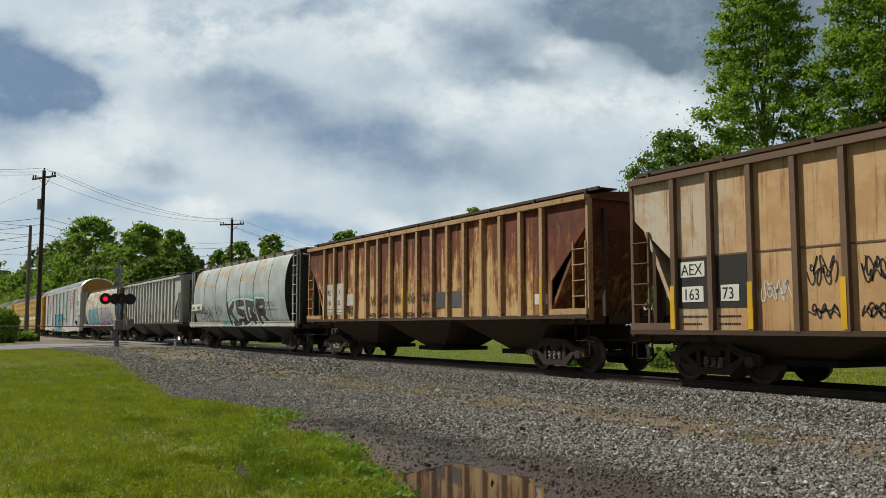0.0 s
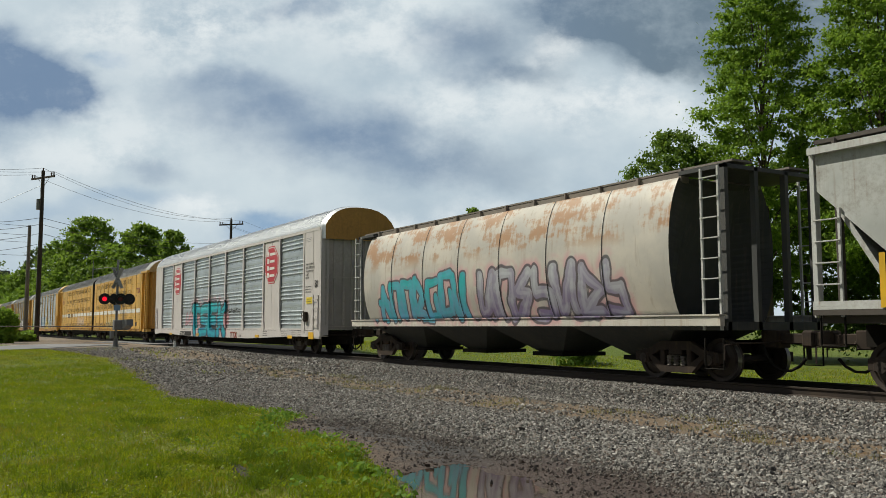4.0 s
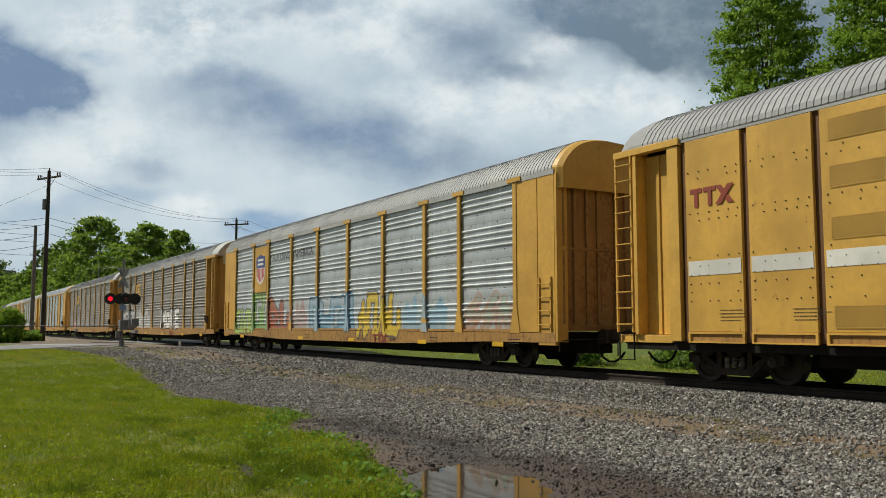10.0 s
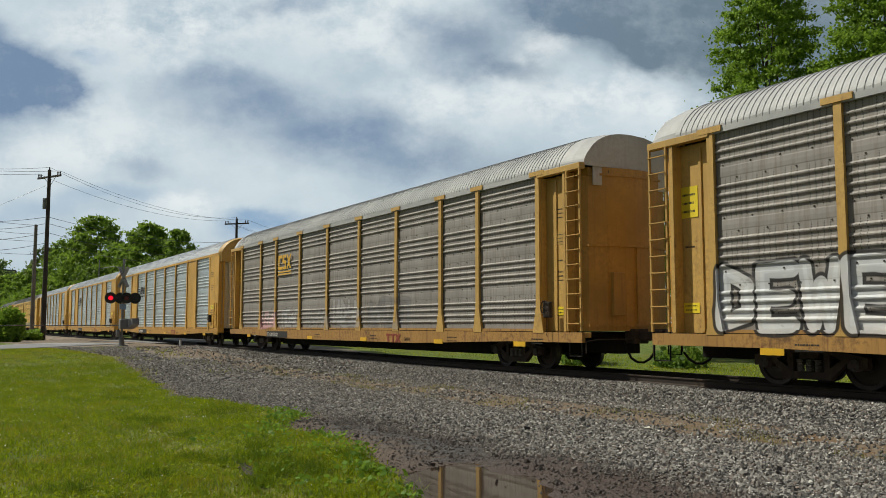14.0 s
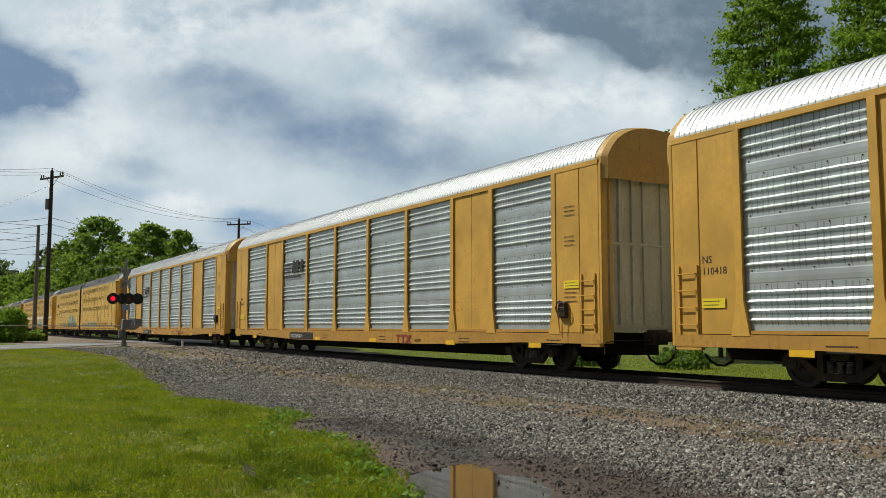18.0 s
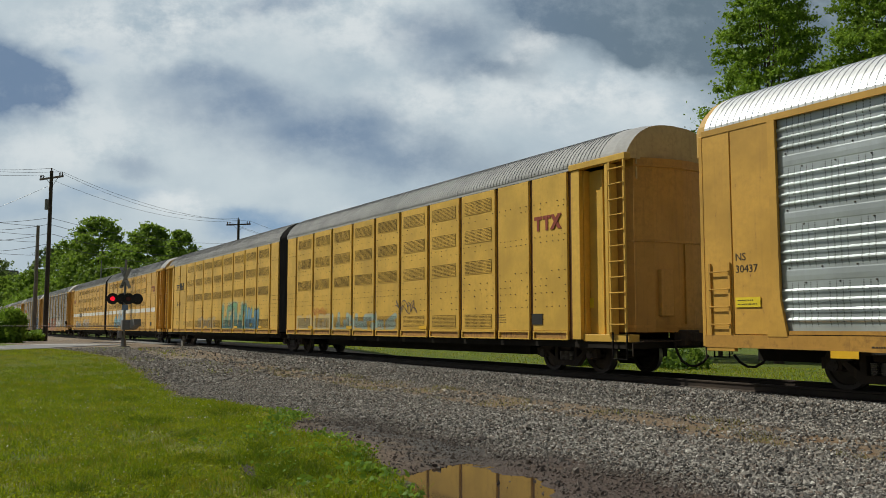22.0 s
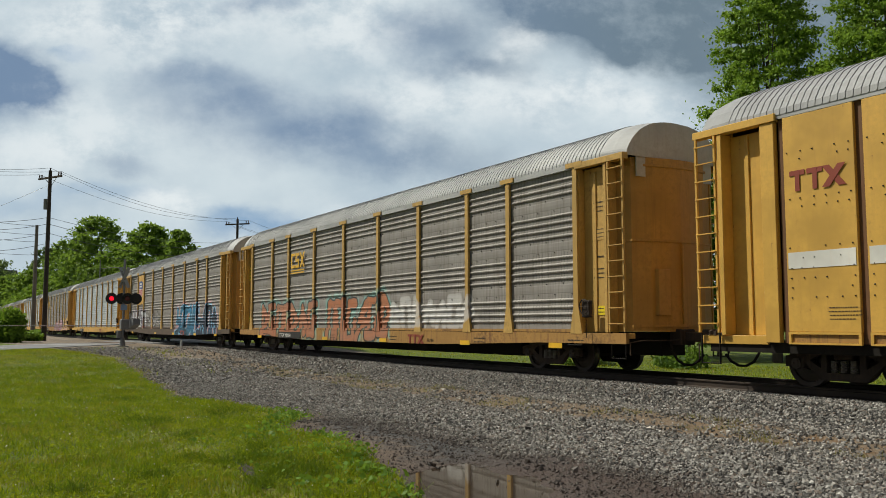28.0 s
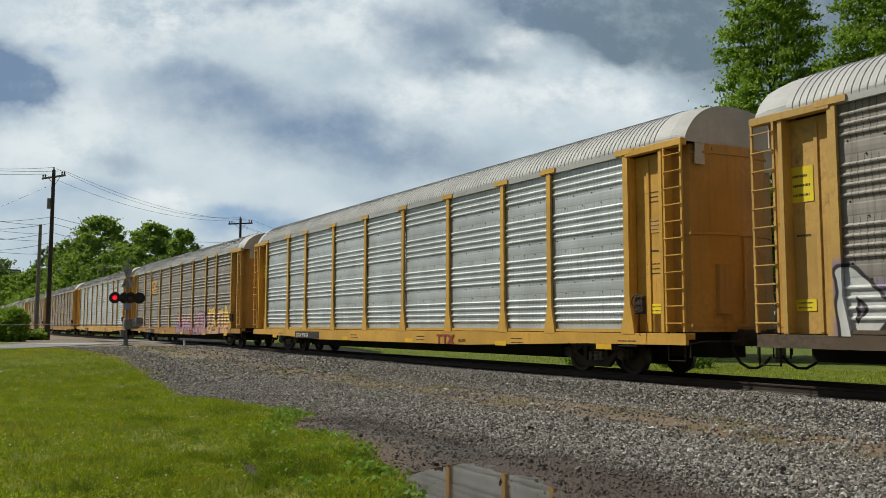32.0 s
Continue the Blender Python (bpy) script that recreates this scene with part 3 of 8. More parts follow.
def sideframe_mesh(s):
    """A cast frame: arched top chord over the bearings, spring pocket in the middle with its coils."""
    bm = bmesh.new()
    y0, y1 = s * 0.98, s * 1.10
    top = [(-1.12, 0.36), (-1.12, 0.55), (-0.72, 0.62), (-0.4, 0.78), (0.4, 0.78), (0.72, 0.62), (1.12, 0.55), (1.12, 0.36), (0.70, 0.46), (0.42, 0.6), (-0.42, 0.6), (-0.70, 0.46)]
    prism(bm, top, y0, y1)
    prism(bm, [(-0.8, 0.5), (-0.66, 0.5), (-0.3, 0.28), (0.3, 0.28), (0.66, 0.5), (0.8, 0.5), (0.42, 0.15), (-0.42, 0.15)], y0, y1)
    for x in (-0.36, 0.36):
        box(bm, x - 0.06, x + 0.06, y0, y1, 0.22, 0.66, 0.01)
    for x in (-0.89, 0.89):
        box(bm, x - 0.15, x + 0.15, y0 - s * 0.02, y1 + s * 0.01, 0.34, 0.54, 0.02)
    return mesh_of(bm, "side_frame", truck_steel)


def spring_mesh():
    """One coil spring, as a turned column of ridges."""
    bm = bmesh.new()
    rings = []
    for k in range(14):
        r = 0.075 if k % 2 else 0.058
        rings.append([bm.verts.new((r * math.cos(2 * math.pi * i / 10), r * math.sin(2 * math.pi * i / 10), 0.285 + k * 0.0155)) for i in range(10)])
    for a, b in zip(rings, rings[1:]):
        for i in range(10):
            bm.faces.new((a[i], a[(i + 1) % 10], b[(i + 1) % 10], b[i]))
    bm.faces.new(rings[0])
    bm.faces.new(rings[-1])
    return mesh_of(bm, "spring", tread_steel)


def bogie(parent, x, r=0.42):
    b = part("bogie", kept("bolster", lambda: mesh_of(box(bmesh.new(), -0.18, 0.18, -1.1, 1.1, 0.5, 0.72, 0.02), "bogie", truck_steel)), None, parent, "dark cast-steel four-wheel bogie", at=(x, 0, 0))
    for s in (-1, 1):
        part("side_frame", kept(("sf", s), lambda s=s: sideframe_mesh(s)), None, b)
        for x1 in (-0.18, 0.0, 0.18):
            part("spring", kept("spring", spring_mesh), None, b, at=(x1, s * 1.05, 0))
    for k in (-1, 1):
        key = ("wheelset", r)
        if key not in CACHE:
            bm = bmesh.new()
            me_l, me_r, ax = wheel_mesh(r, -1), wheel_mesh(r, 1), wheelset_mesh(r)
            for me in (me_l, me_r):
                bm.from_mesh(me)
            n = len(bm.faces)
            bm.from_mesh(ax)
            me = bpy.data.meshes.new("wheelset")
            bm.to_mesh(me)
            bm.free()
            for m in (wheel_steel, tread_steel):
                me.materials.append(m)
            CACHE[key] = me
        w = part("wheelset", CACHE[key], None, b, at=(k * AXLE, 0, r))
        WHEELS.append((w, k, r))
    return b


def coupler(parent, x, sgn):
    def make():
        bm = bmesh.new()
        box(bm, 0, 0.75, -0.09, 0.09, 0.74, 0.94, 0.02)
        box(bm, 0.6, 0.86, -0.16, 0.16, 0.68, 1.0, 0.04)
        box(bm, 0.66, 0.98, 0.04, 0.14, 0.70, 0.98, 0.03)
        box(bm, -0.25, 0.1, -0.22, 0.22, 0.66, 1.0, 0.02)
        return mesh_of(bm, "coupler", truck_steel)
    part("coupler", kept("coupler", make), None, parent, at=pose(x, 0, 0, 0, 0, 0 if sgn > 0 else 180))

    def hose():
        bm = bmesh.new()
        tube(bm, [(-0.1, -0.35, 0.72), (0.02, -0.38, 0.5), (0.14, -0.38, 0.34), (0.32, -0.36, 0.25), (0.5, -0.34, 0.25), (0.68, -0.32, 0.34), (0.8, -0.3, 0.48)], 0.028)
        return mesh_of(bm, "brake_hose", black)
    part("brake_hose", kept("hose", hose), None, parent, at=pose(x, 0, 0, 0, 0, 0 if sgn > 0 else 180))


def rod_mesh(sgn):
    bm = bmesh.new()
    tube(bm, [(0.0, -1.5, 0.45), (0.0, -1.5, 0.72), (sgn * 0.06, -1.2, 0.76), (sgn * 0.06, -0.35, 0.76), (sgn * 0.2, -0.12, 0.80)], 0.016, 5)
    return mesh_of(bm, "lifting_rod", truck_steel)


def coupler_gear(parent, x, sgn):
    """The lifting rods beside a coupler."""
    for s in (1, -1):
        part("lifting_rod", kept(("lift", sgn * s), lambda: rod_mesh(sgn * s)), None, parent, at=pose(x, 0, 0, 0, 0, 0 if s > 0 else 180))


def ladder_mesh(w, z0, z1, n, mat, key, r=0.014, stile=0.022):
    """Two stiles and n rungs; lies in the xz plane at y = 0, from x = 0 to w."""
    def make():
        bm = bmesh.new()
        for x in (0, w):
            box(bm, x - stile, x + stile, -stile, stile, z0, z1)
        for k in range(n):
            z = z0 + (z1 - z0) * (k + 0.5) / n
            rod(bm, (0, -0.05, z), (w, -0.05, z), r, 5)
            for x in (0, w):
                rod(bm, (x, -0.05, z), (x, 0.0, z), r, 5)
        return mesh_of(bm, "ladder", mat)
    return kept(("ladder", key), make)


# ---- auto carriers ----
HALF = 13.25
POSTS = [-11.62, -8.92, -6.94, -4.165, -1.39, 1.39, 4.165, 6.94, 8.92, 11.62]
SIDE_Y = 1.56
ROOF = [(1.56, 4.80), (1.545, 4.91), (1.40, 5.14), (1.15, 5.38), (0.82, 5.55), (0.45, 5.635), (0.0, 5.66)]
ROOF = [ROOF[0]] + [tuple(0.5 * (2 * b[k] + (c[k] - a[k]) * f + (2 * a[k] - 5 * b[k] + 4 * c[k] - d[k]) * f * f + (3 * b[k] - a[k] - 3 * c[k] + d[k]) * f ** 3) for k in (0, 1))
                    for a, b, c, d in zip([ROOF[0]] + ROOF, ROOF, ROOF[1:], ROOF[2:] + [(-0.45, 5.635)]) for f in (0.34, 0.67, 1.0)]
# the far slope needs fewer steps
ROOF = ROOF[::3] + [(-y, z) for y, z in ROOF[-2::-1]]


def panel_mesh(width, mat):
    """A rack sheet: four groups of rolled ridges parted by flat bands with bolts."""
    def make():
        z0, z1 = 0.97, 4.70
        prof = [(0.0, z0)]
        for g in range(4):
            for k in range(4):
                z = 1.14 + 1.0 * g + 0.165 * k
                if z + 0.11 < z1:
                    prof += [(0.0, z), (-0.012, z + 0.010), (-0.034, z + 0.028), (-0.038, z + 0.050), (-0.016, z + 0.076), (0.0, z + 0.086)]
            if g < 3:
                z = 1.14 + 1.0 * g + 0.70
                prof += [(0.0, z), (-0.004, z + 0.02), (-0.007, z + 0.10), (-0.004, z + 0.19), (0.0, z + 0.21)]
        prof += [(0.0, z1)]
        bm = bmesh.new()
        extrude_x(bm, prof, -width / 2, width / 2, closed=False)
        me = mesh_of(bm, "rack_panel", [mat, bolt_dark])
        # outward side is -y
        verts = [tuple(v.co) for v in me.vertices]
        faces = [tuple(p.vertices) for p in me.polygons]
        mats = [0] * len(faces)
        for g in range(3):
            for k in range(8):
                x = -width / 2 + width * (k + 0.5) / 8
                zc = 1.14 + 1.0 * g + (0.675 if k % 2 else 0.935)
                n = len(verts)
                for dx, dz in ((-0.013, -0.013), (0.013, -0.013), (0.013, 0.013), (-0.013, 0.013)):
                    verts.append((x + dx, -0.002, zc + dz))
                for dx, dz in ((-0.008, -0.008), (0.008, -0.008), (0.008, 0.008), (-0.008, 0.008)):
                    verts.append((x + dx, -0.020, zc + dz))
                faces += [(n, n + 1, n + 5, n + 4), (n + 1, n + 2, n + 6, n + 5), (n + 2, n + 3, n + 7, n + 6), (n + 3, n, n + 4, n + 7), (n + 4, n + 5, n + 6, n + 7)]
                mats += [1] * 5
        me2 = raw("rack_panel", verts, faces, [mat, bolt_dark])
        me2.polygons.foreach_set("material_index", mats)
        return me2
    return kept(("panel", round(width, 2), mat.name), make)


def post_mesh(mat, cap):
    """A pressed post that flares at its foot; some have a T head at the eave."""
    def make():
        bm = bmesh.new()
        if cap:
            prism(bm, [(-0.29, 4.72), (0.29, 4.72), (0.29, 4.83), (-0.29, 4.83)], -0.09, 0.0)
        prism(bm, [(-0.08, 1.55), (-0.21, 0.90), (0.21, 0.90), (0.08, 1.55), (0.075, 4.72), (-0.075, 4.72)], -0.065, 0.0)
        return mesh_of(bm, "rack_post", mat)
    return kept(("post", mat.name, cap), make)


def roof_mesh(mat, half, name):
    """Curved roof sheets with a raised seam across every 0.29 m."""
    def make():
        verts, faces, mi = [], [], []
        n = int(2 * half / 0.14)
        stations = []
        for k in range(n):
            x = -half + 2 * half * k / n
            d = 2 * half / n
            stations += [(x, 0.0, 0), (x + d * 0.80, 0.0, 1), (x + d * 0.86, 0.011, 0), (x + d * 0.98, 0.011, 1)]
        stations.append((half, 0.0, 0))
        m = len(ROOF)
        for x, up, _ in stations:
            for y, z in ROOF:
                k = 1 + up / 2.0
                verts.append((x, y * k, 4.8 + (z - 4.8) * (1 + up * 0.4) + up * 0.9))
        for i in range(len(stations) - 1):
            for j in range(m - 1):
                faces.append((i * m + j, i * m + j + 1, (i + 1) * m + j + 1, (i + 1) * m + j))
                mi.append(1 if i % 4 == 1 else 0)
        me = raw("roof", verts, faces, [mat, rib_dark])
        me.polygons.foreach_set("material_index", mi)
        return me
    return kept(("roof", mat.name, round(half, 2)), make)


def hood_mesh(mat, depth, face=None):
    """The gable at a roof's end, with its rounded shoulders."""
    low = 4.35 if depth < 0.5 else 4.77

    def make():
        bm = bmesh.new()
        rings = []
        for x, k in ((0, 1.0), (depth * 0.55, 0.985), (depth, 0.93)):
            rings.append([bm.verts.new((x, y * k, 4.3 + (z - 4.3) * (1 - (1 - k) * 0.6))) for y, z in [(1.56, low)] + ROOF + [(-1.56, low)]])
        for a, b in zip(rings, rings[1:]):
            for i in range(len(a) - 1):
                bm.faces.new((a[i], a[i + 1], b[i + 1], b[i]))
        bm.faces.new(rings[-1])
        me = mesh_of(bm, "end_hood", [mat, face or mat])
        me.polygons[len(me.polygons) - 1].material_index = 1
        if depth < 0.5:
            return me
        verts, faces = [tuple(v.co) for v in me.vertices], [tuple(p.vertices) for p in me.polygons]
        gable = mesh_of(prism(bmesh.new(), [(depth - 0.06, 4.32), (depth - 0.03, 4.32), (depth - 0.03, 4.86), (depth - 0.06, 4.86)], -1.15, 1.15), "gable", mat)
        n = len(verts)
        verts += [tuple(v.co) for v in gable.vertices]
        faces += [tuple(i + n for i in p.vertices) for p in gable.polygons]
        whole = raw("end_hood", verts, faces, [mat, face or mat])
        whole.polygons.foreach_set("material_index", [p.material_index for p in me.polygons] + [1] * len(gable.polygons))
        return whole
    return kept(("hood", mat.name, depth, (face or mat).name), make)


def end_door_parts(mat, solid):
    """The clam-shell end doors, bowed outward, with hinge ridges, ribs and a low hatch."""
    pts = [(-0.45, 1.3), (0.08, 1.2), (0.26, 0.8), (0.34, 0.3), (0.36, 0.0)] if not solid else [(-0.3, 1.5), (0.0, 1.49), (0.05, 0.8), (0.06, 0.3), (0.07, 0.0)]
    pts = pts + [(x, -y) for x, y in pts[-2::-1]]

    def bowed(z0, z1, out, thick):
        bm = bmesh.new()
        rows = [[bm.verts.new((x + d, y * (1 + d * 0.3), z)) for x, y in pts] for d, z in ((out, z0), (out, z1), (out - thick, z1), (out - thick, z0))]
        for a, b in zip(rows, rows[1:] + rows[:1]):
            for i in range(len(pts) - 1):
                bm.faces.new((a[i], a[i + 1], b[i + 1], b[i]))
        bm.faces.new([r[0] for r in rows])
        bm.faces.new([r[-1] for r in rows][::-1])
        return bm
    out = [("end_door", mesh_of(bowed(0.95, 4.75, 0.0, 0.03), "end_door", mat))]
    for z in (1.05, 2.9, 4.55):
        out.append(("hinge_band", mesh_of(bowed(z, z + 0.05, 0.03, 0.027), "hinge_band", mat)))
    if solid:
        for y in (-1.36, -1.0, -0.62, -0.28, 0.28, 0.62, 1.0, 1.36):
            out.append(("door_rib", mesh_of(box(bmesh.new(), 0.034 if abs(y) > 0.8 else 0.066, 0.12, y - 0.035, y + 0.035, 1.12, 2.88), "door_rib", mat)))
            out.append(("door_rib", mesh_of(box(bmesh.new(), 0.034 if abs(y) > 0.8 else 0.066, 0.12, y - 0.035, y + 0.035, 2.97, 4.53), "door_rib", mat)))
    else:
        out.append(("door_seam", mesh_of(box(bmesh.new(), 0.362, 0.41, -0.02, 0.02, 1.12, 2.88), "door_seam", mat)))
        out.append(("door_hatch", mesh_of(box(bmesh.new(), 0.22, 0.38, -0.72, -0.36, 1.3, 2.3, 0.01), "door_hatch", mat)))
    return out


def bars(parent, x, z, w, h, rows, mat, y=-SIDE_Y - 0.012, name="stencil", seed=1):
    """Unreadable small print: rows of short plain bars."""
    rnd = random.Random(seed)
    verts, faces = [], []
    for r in range(rows):
        zz = z + h * (1 - (r + 0.5) / rows)
        xx = x + rnd.uniform(0, 0.06 * w)
        while xx < x + w * rnd.uniform(0.75, 1.0):
            d = w * rnd.uniform(0.03, 0.09)
            k = h / rows * 0.13
            n = len(verts)
            verts += [(xx, y, zz - k), (xx + d, y, zz - k), (xx + d, y, zz + k), (xx, y, zz + k)]
            faces.append((n, n + 1, n + 2, n + 3))
            xx += d + w * 0.025
    return tagged(part(name, raw(name, verts, faces, mat), None, parent), kind="stuff")


def plate(parent, x, z, w, h, mat, name, y=-SIDE_Y - 0.008, label="", t=0.006):
    return part(name, box(bmesh.new(), x, x + w, y - t, y, z, z + h), mat, parent, label)


def words(parent, text, x, z, size, mat, y=-SIDE_Y - 0.014, stretch=1.0, label="", name="lettering", shear=0.0):
    me = kept(("text", text, size, mat.name, stretch, shear), lambda: lettering(text, size, mat, stretch, shear))
    return part(name, me, None, parent, label, at=(x, y, z))


def polygon(parent, pts, mat, name, y, label="", t=0.005):
    return part(name, prism(bmesh.new(), pts, y - t, y), mat, parent, label)


def auto_rack(x0, label, sheet, post_mat, roof_mat, sill_mat, ends, cap=False, solid=(), flat_mat=None, hood=None, door=None, hood_face=None):
    """An enclosed auto carrier; x0 is its middle's place along the track at the start."""
    car = thing("auto_carrier", label, "freight car", (x0, TRACK_Y, 0), group="auto carriers of the train")
    flat_mat = flat_mat or post_mat
    # flat car below
    for s in (-1, 1):
        m = Matrix.Identity(4) if s < 0 else Matrix.Rotation(math.pi, 4, "Z")
        sill = kept(("sill", sill_mat.name), lambda: mesh_of(prism(bmesh.new(), [(-HALF, 0.92), (-HALF, 0.69), (-HALF + 3.0, 0.68), (-HALF + 8.0, 0.55), (HALF - 8.0, 0.55), (HALF - 3.0, 0.68), (HALF, 0.69), (HALF, 0.92)], -1.57, -1.48), "side_sill", sill_mat))
        part("side_sill", sill, None, car, at=m)
        cm = roof_grey if cap else post_mat
        top = kept(("chord", cm.name), lambda: mesh_of(box(bmesh.new(), -HALF + 0.02, HALF - 0.02, -1.572, -1.5, 4.70, 4.81), "top_chord", cm))
        part("top_chord", top, None, car, at=m)
        for i, (a, b) in enumerate(zip(POSTS, POSTS[1:])):
            w, c = b - a, (a + b) / 2
            k = i if s < 0 else len(POSTS) - 2 - i
            if k in solid:
                def flat(w=w):
                    bm = bmesh.new()
                    box(bm, -w / 2 + 0.08, -0.01, -0.03, 0.03, 0.93, 4.7)
                    box(bm, 0.01, w / 2 - 0.08, -0.03, 0.03, 0.93, 4.7)
                    for bx in (-0.75, -0.55, -0.25, 0.2, 0.45, 0.75):
                        for bz in (1.55, 1.75):
                            box(bm, bx - 0.012, bx + 0.012, -0.045, -0.03, bz - 0.012, bz + 0.012)
                    return mesh_of(bm, "blank_panel", flat_mat)
                me = kept(("flat", round(w, 2), flat_mat.name), flat)
                part("blank_panel", me, None, car, at=m @ Matrix.Translation((c if s < 0 else -c, -1.50, 0)))
            else:
                part("rack_panel", panel_mesh(w - 0.14, sheet), None, car, at=m @ Matrix.Translation((c if s < 0 else -c, -1.49, 0)))
        for px in POSTS:
            part("rack_post", post_mesh(post_mat, cap), None, car, at=m @ Matrix.Translation((px, -1.515, 0)))
        # kick ledge under each sheet
        ledge = kept(("ledge", sill_mat.name), lambda: ledge_mesh(sill_mat))
        part("ledge", ledge, None, car, at=m)
    part("roof", roof_mesh(roof_mat, HALF - (0.75 if ends == "door" else 0.1), "roof"), None, car)
    part("floor_deck", kept("deck", lambda: deck_mesh()), None, car)
    part("centre_sill", kept("csill", lambda: mesh_of(box(box(bmesh.new(), -HALF + 0.2, HALF - 0.2, -0.35, 0.35, 0.42, 0.92), -8.3, 8.3, -0.7, 0.7, 0.29, 0.66), "centre_sill", black)), None, car)
    for sgn in (1, -1):
        m = Matrix.Identity(4) if sgn > 0 else Matrix.Rotation(math.pi, 4, "Z")
        part("end_hood", hood_mesh(roof_mat, 0.75, hood or hood_grey) if ends == "door" else hood_mesh(hood or hood_grey, 0.3, hood_face or hood), None, car, at=m @ Matrix.Translation((HALF - (0.75 if ends == "door" else 0.1), 0, 0)))
        dm = door or orange
        for n, me in kept(("enddoor", dm.name, ends), lambda: end_door_parts(dm, ends != "door")):
            part(n, me, None, car, at=m @ Matrix.Translation((HALF - (0.25 if ends == "door" else 0.05), 0, 0)))
        for s in (-1, 1):
            for n, me in kept(("endbay", ends, post_mat.name), lambda: end_bay_parts(ends, post_mat)):
                part(n, me if s < 0 else kept(("endbay2", n, ends, post_mat.name), lambda me=me: mirrored(me)), None, car, at=m)
            lm = ladder_mesh(0.46, 0.95, 4.66 if ends == "door" else 2.25, 11 if ends == "door" else 4, post_mat, ("rack", ends, post_mat.name))
            lx = HALF - 0.48 if ends == "door" else HALF - 0.62
            part("ladder", lm, None, car, at=m @ (pose(lx, -1.575, 0) if s < 0 else pose(lx + 0.46, 1.575, 0, 0, 0, 180)))
            if ends == "door":
                sill_step = kept("step", lambda: step_mesh())
                part("sill_step", sill_step, None, car, at=m @ (pose(lx, -1.54, 0) if s < 0 else pose(lx + 0.46, 1.54, 0, 0, 0, 180)))
        bogie(car, sgn * 10.0)
        coupler(car, sgn * (HALF + 0.15), sgn)
        coupler_gear(car, sgn * (HALF + 0.05), sgn)
    return car


def mirrored(me):
    m2 = me.copy()
    m2.transform(Matrix.Diagonal((1, -1, 1, 1)))
    m2.flip_normals()
    return m2


def step_mesh():
    bm = bmesh.new()
    tube(bm, [(0, 0, 0.95), (0, 0, 0.38), (0.44, 0, 0.38), (0.44, 0, 0.95)], 0.02)
    return mesh_of(bm, "sill_step", black)


def ledge_mesh(mat):
    bm = bmesh.new()
    for a, b in zip(POSTS, POSTS[1:]):
        box(bm, a + 0.22, b - 0.22, -1.555, -1.50, 0.935, 1.0)
    return mesh_of(bm, "ledge", mat)


def deck_mesh():
    bm = bmesh.new()
    box(bm, -HALF + 0.25, HALF - 0.25, -1.47, 1.47, 0.82, 0.92)
    return mesh_of(bm, "floor_deck", black)


def end_bay_parts(ends, mat):
    """The pieces of the blank side between the last sheet and the car's end, set back behind the corner post on door-ended cars."""
    a = POSTS[-1]
    if ends == "door":
        rows = [("end_panel", a - 0.1, HALF - 0.6, -1.34, -1.28, 0.93, 4.655), ("inner_post", a - 0.02, a + 0.08, -1.51, -1.345, 0.93, 4.655), ("panel_rib", a + 0.42, a + 0.5, -1.37, -1.343, 0.95, 4.55),
                ("corner_post", HALF - 0.66, HALF - 0.56, -1.57, -1.25, 0.93, 4.655), ("end_header", a + 0.02, HALF + 0.02, -1.60, -1.44, 4.66, 4.80), ("end_sill", a + 0.05, HALF, -1.52, -1.3, 0.80, 0.92)]
    else:
        rows = [("end_panel", a + 0.08, HALF - 0.7, -1.56, -1.46, 0.93, 4.72), ("corner_panel", HALF - 0.68, HALF - 0.024, -1.56, -1.46, 0.62, 4.74), ("corner_post", HALF - 0.02, HALF + 0.07, -1.56, -1.24, 0.7, 4.72)]
    return [(n, mesh_of(box(bmesh.new(), *r, 0.008), n, mat)) for n, *r in rows]


def brake_wheel(car, x, z):
    bm = bmesh.new()
    n = 12
    for k in range(n):
        a, b = 2 * math.pi * k / n, 2 * math.pi * (k + 1) / n
        rod(bm, (0.16 * math.cos(a), -0.14, 0.16 * math.sin(a)), (0.16 * math.cos(b), -0.14, 0.16 * math.sin(b)), 0.014, 5)
        if k % 3 == 0:
            rod(bm, (0, -0.14, 0), (0.16 * math.cos(a), -0.14, 0.16 * math.sin(a)), 0.01, 4)
    box(bm, -0.14, 0.14, -0.1, 0.0, -0.24, 0.14, 0.02)
    for k in range(10):
        rod(bm, (0.02, -0.1, -0.24 - k * 0.045), (0.02 + 0.012 * (k % 2), -0.1, -0.28 - k * 0.045), 0.012, 4)
    part("brake_wheel", bm, truck_steel, car, "rusty hand brake with its chain", at=(x, -1.56, z))


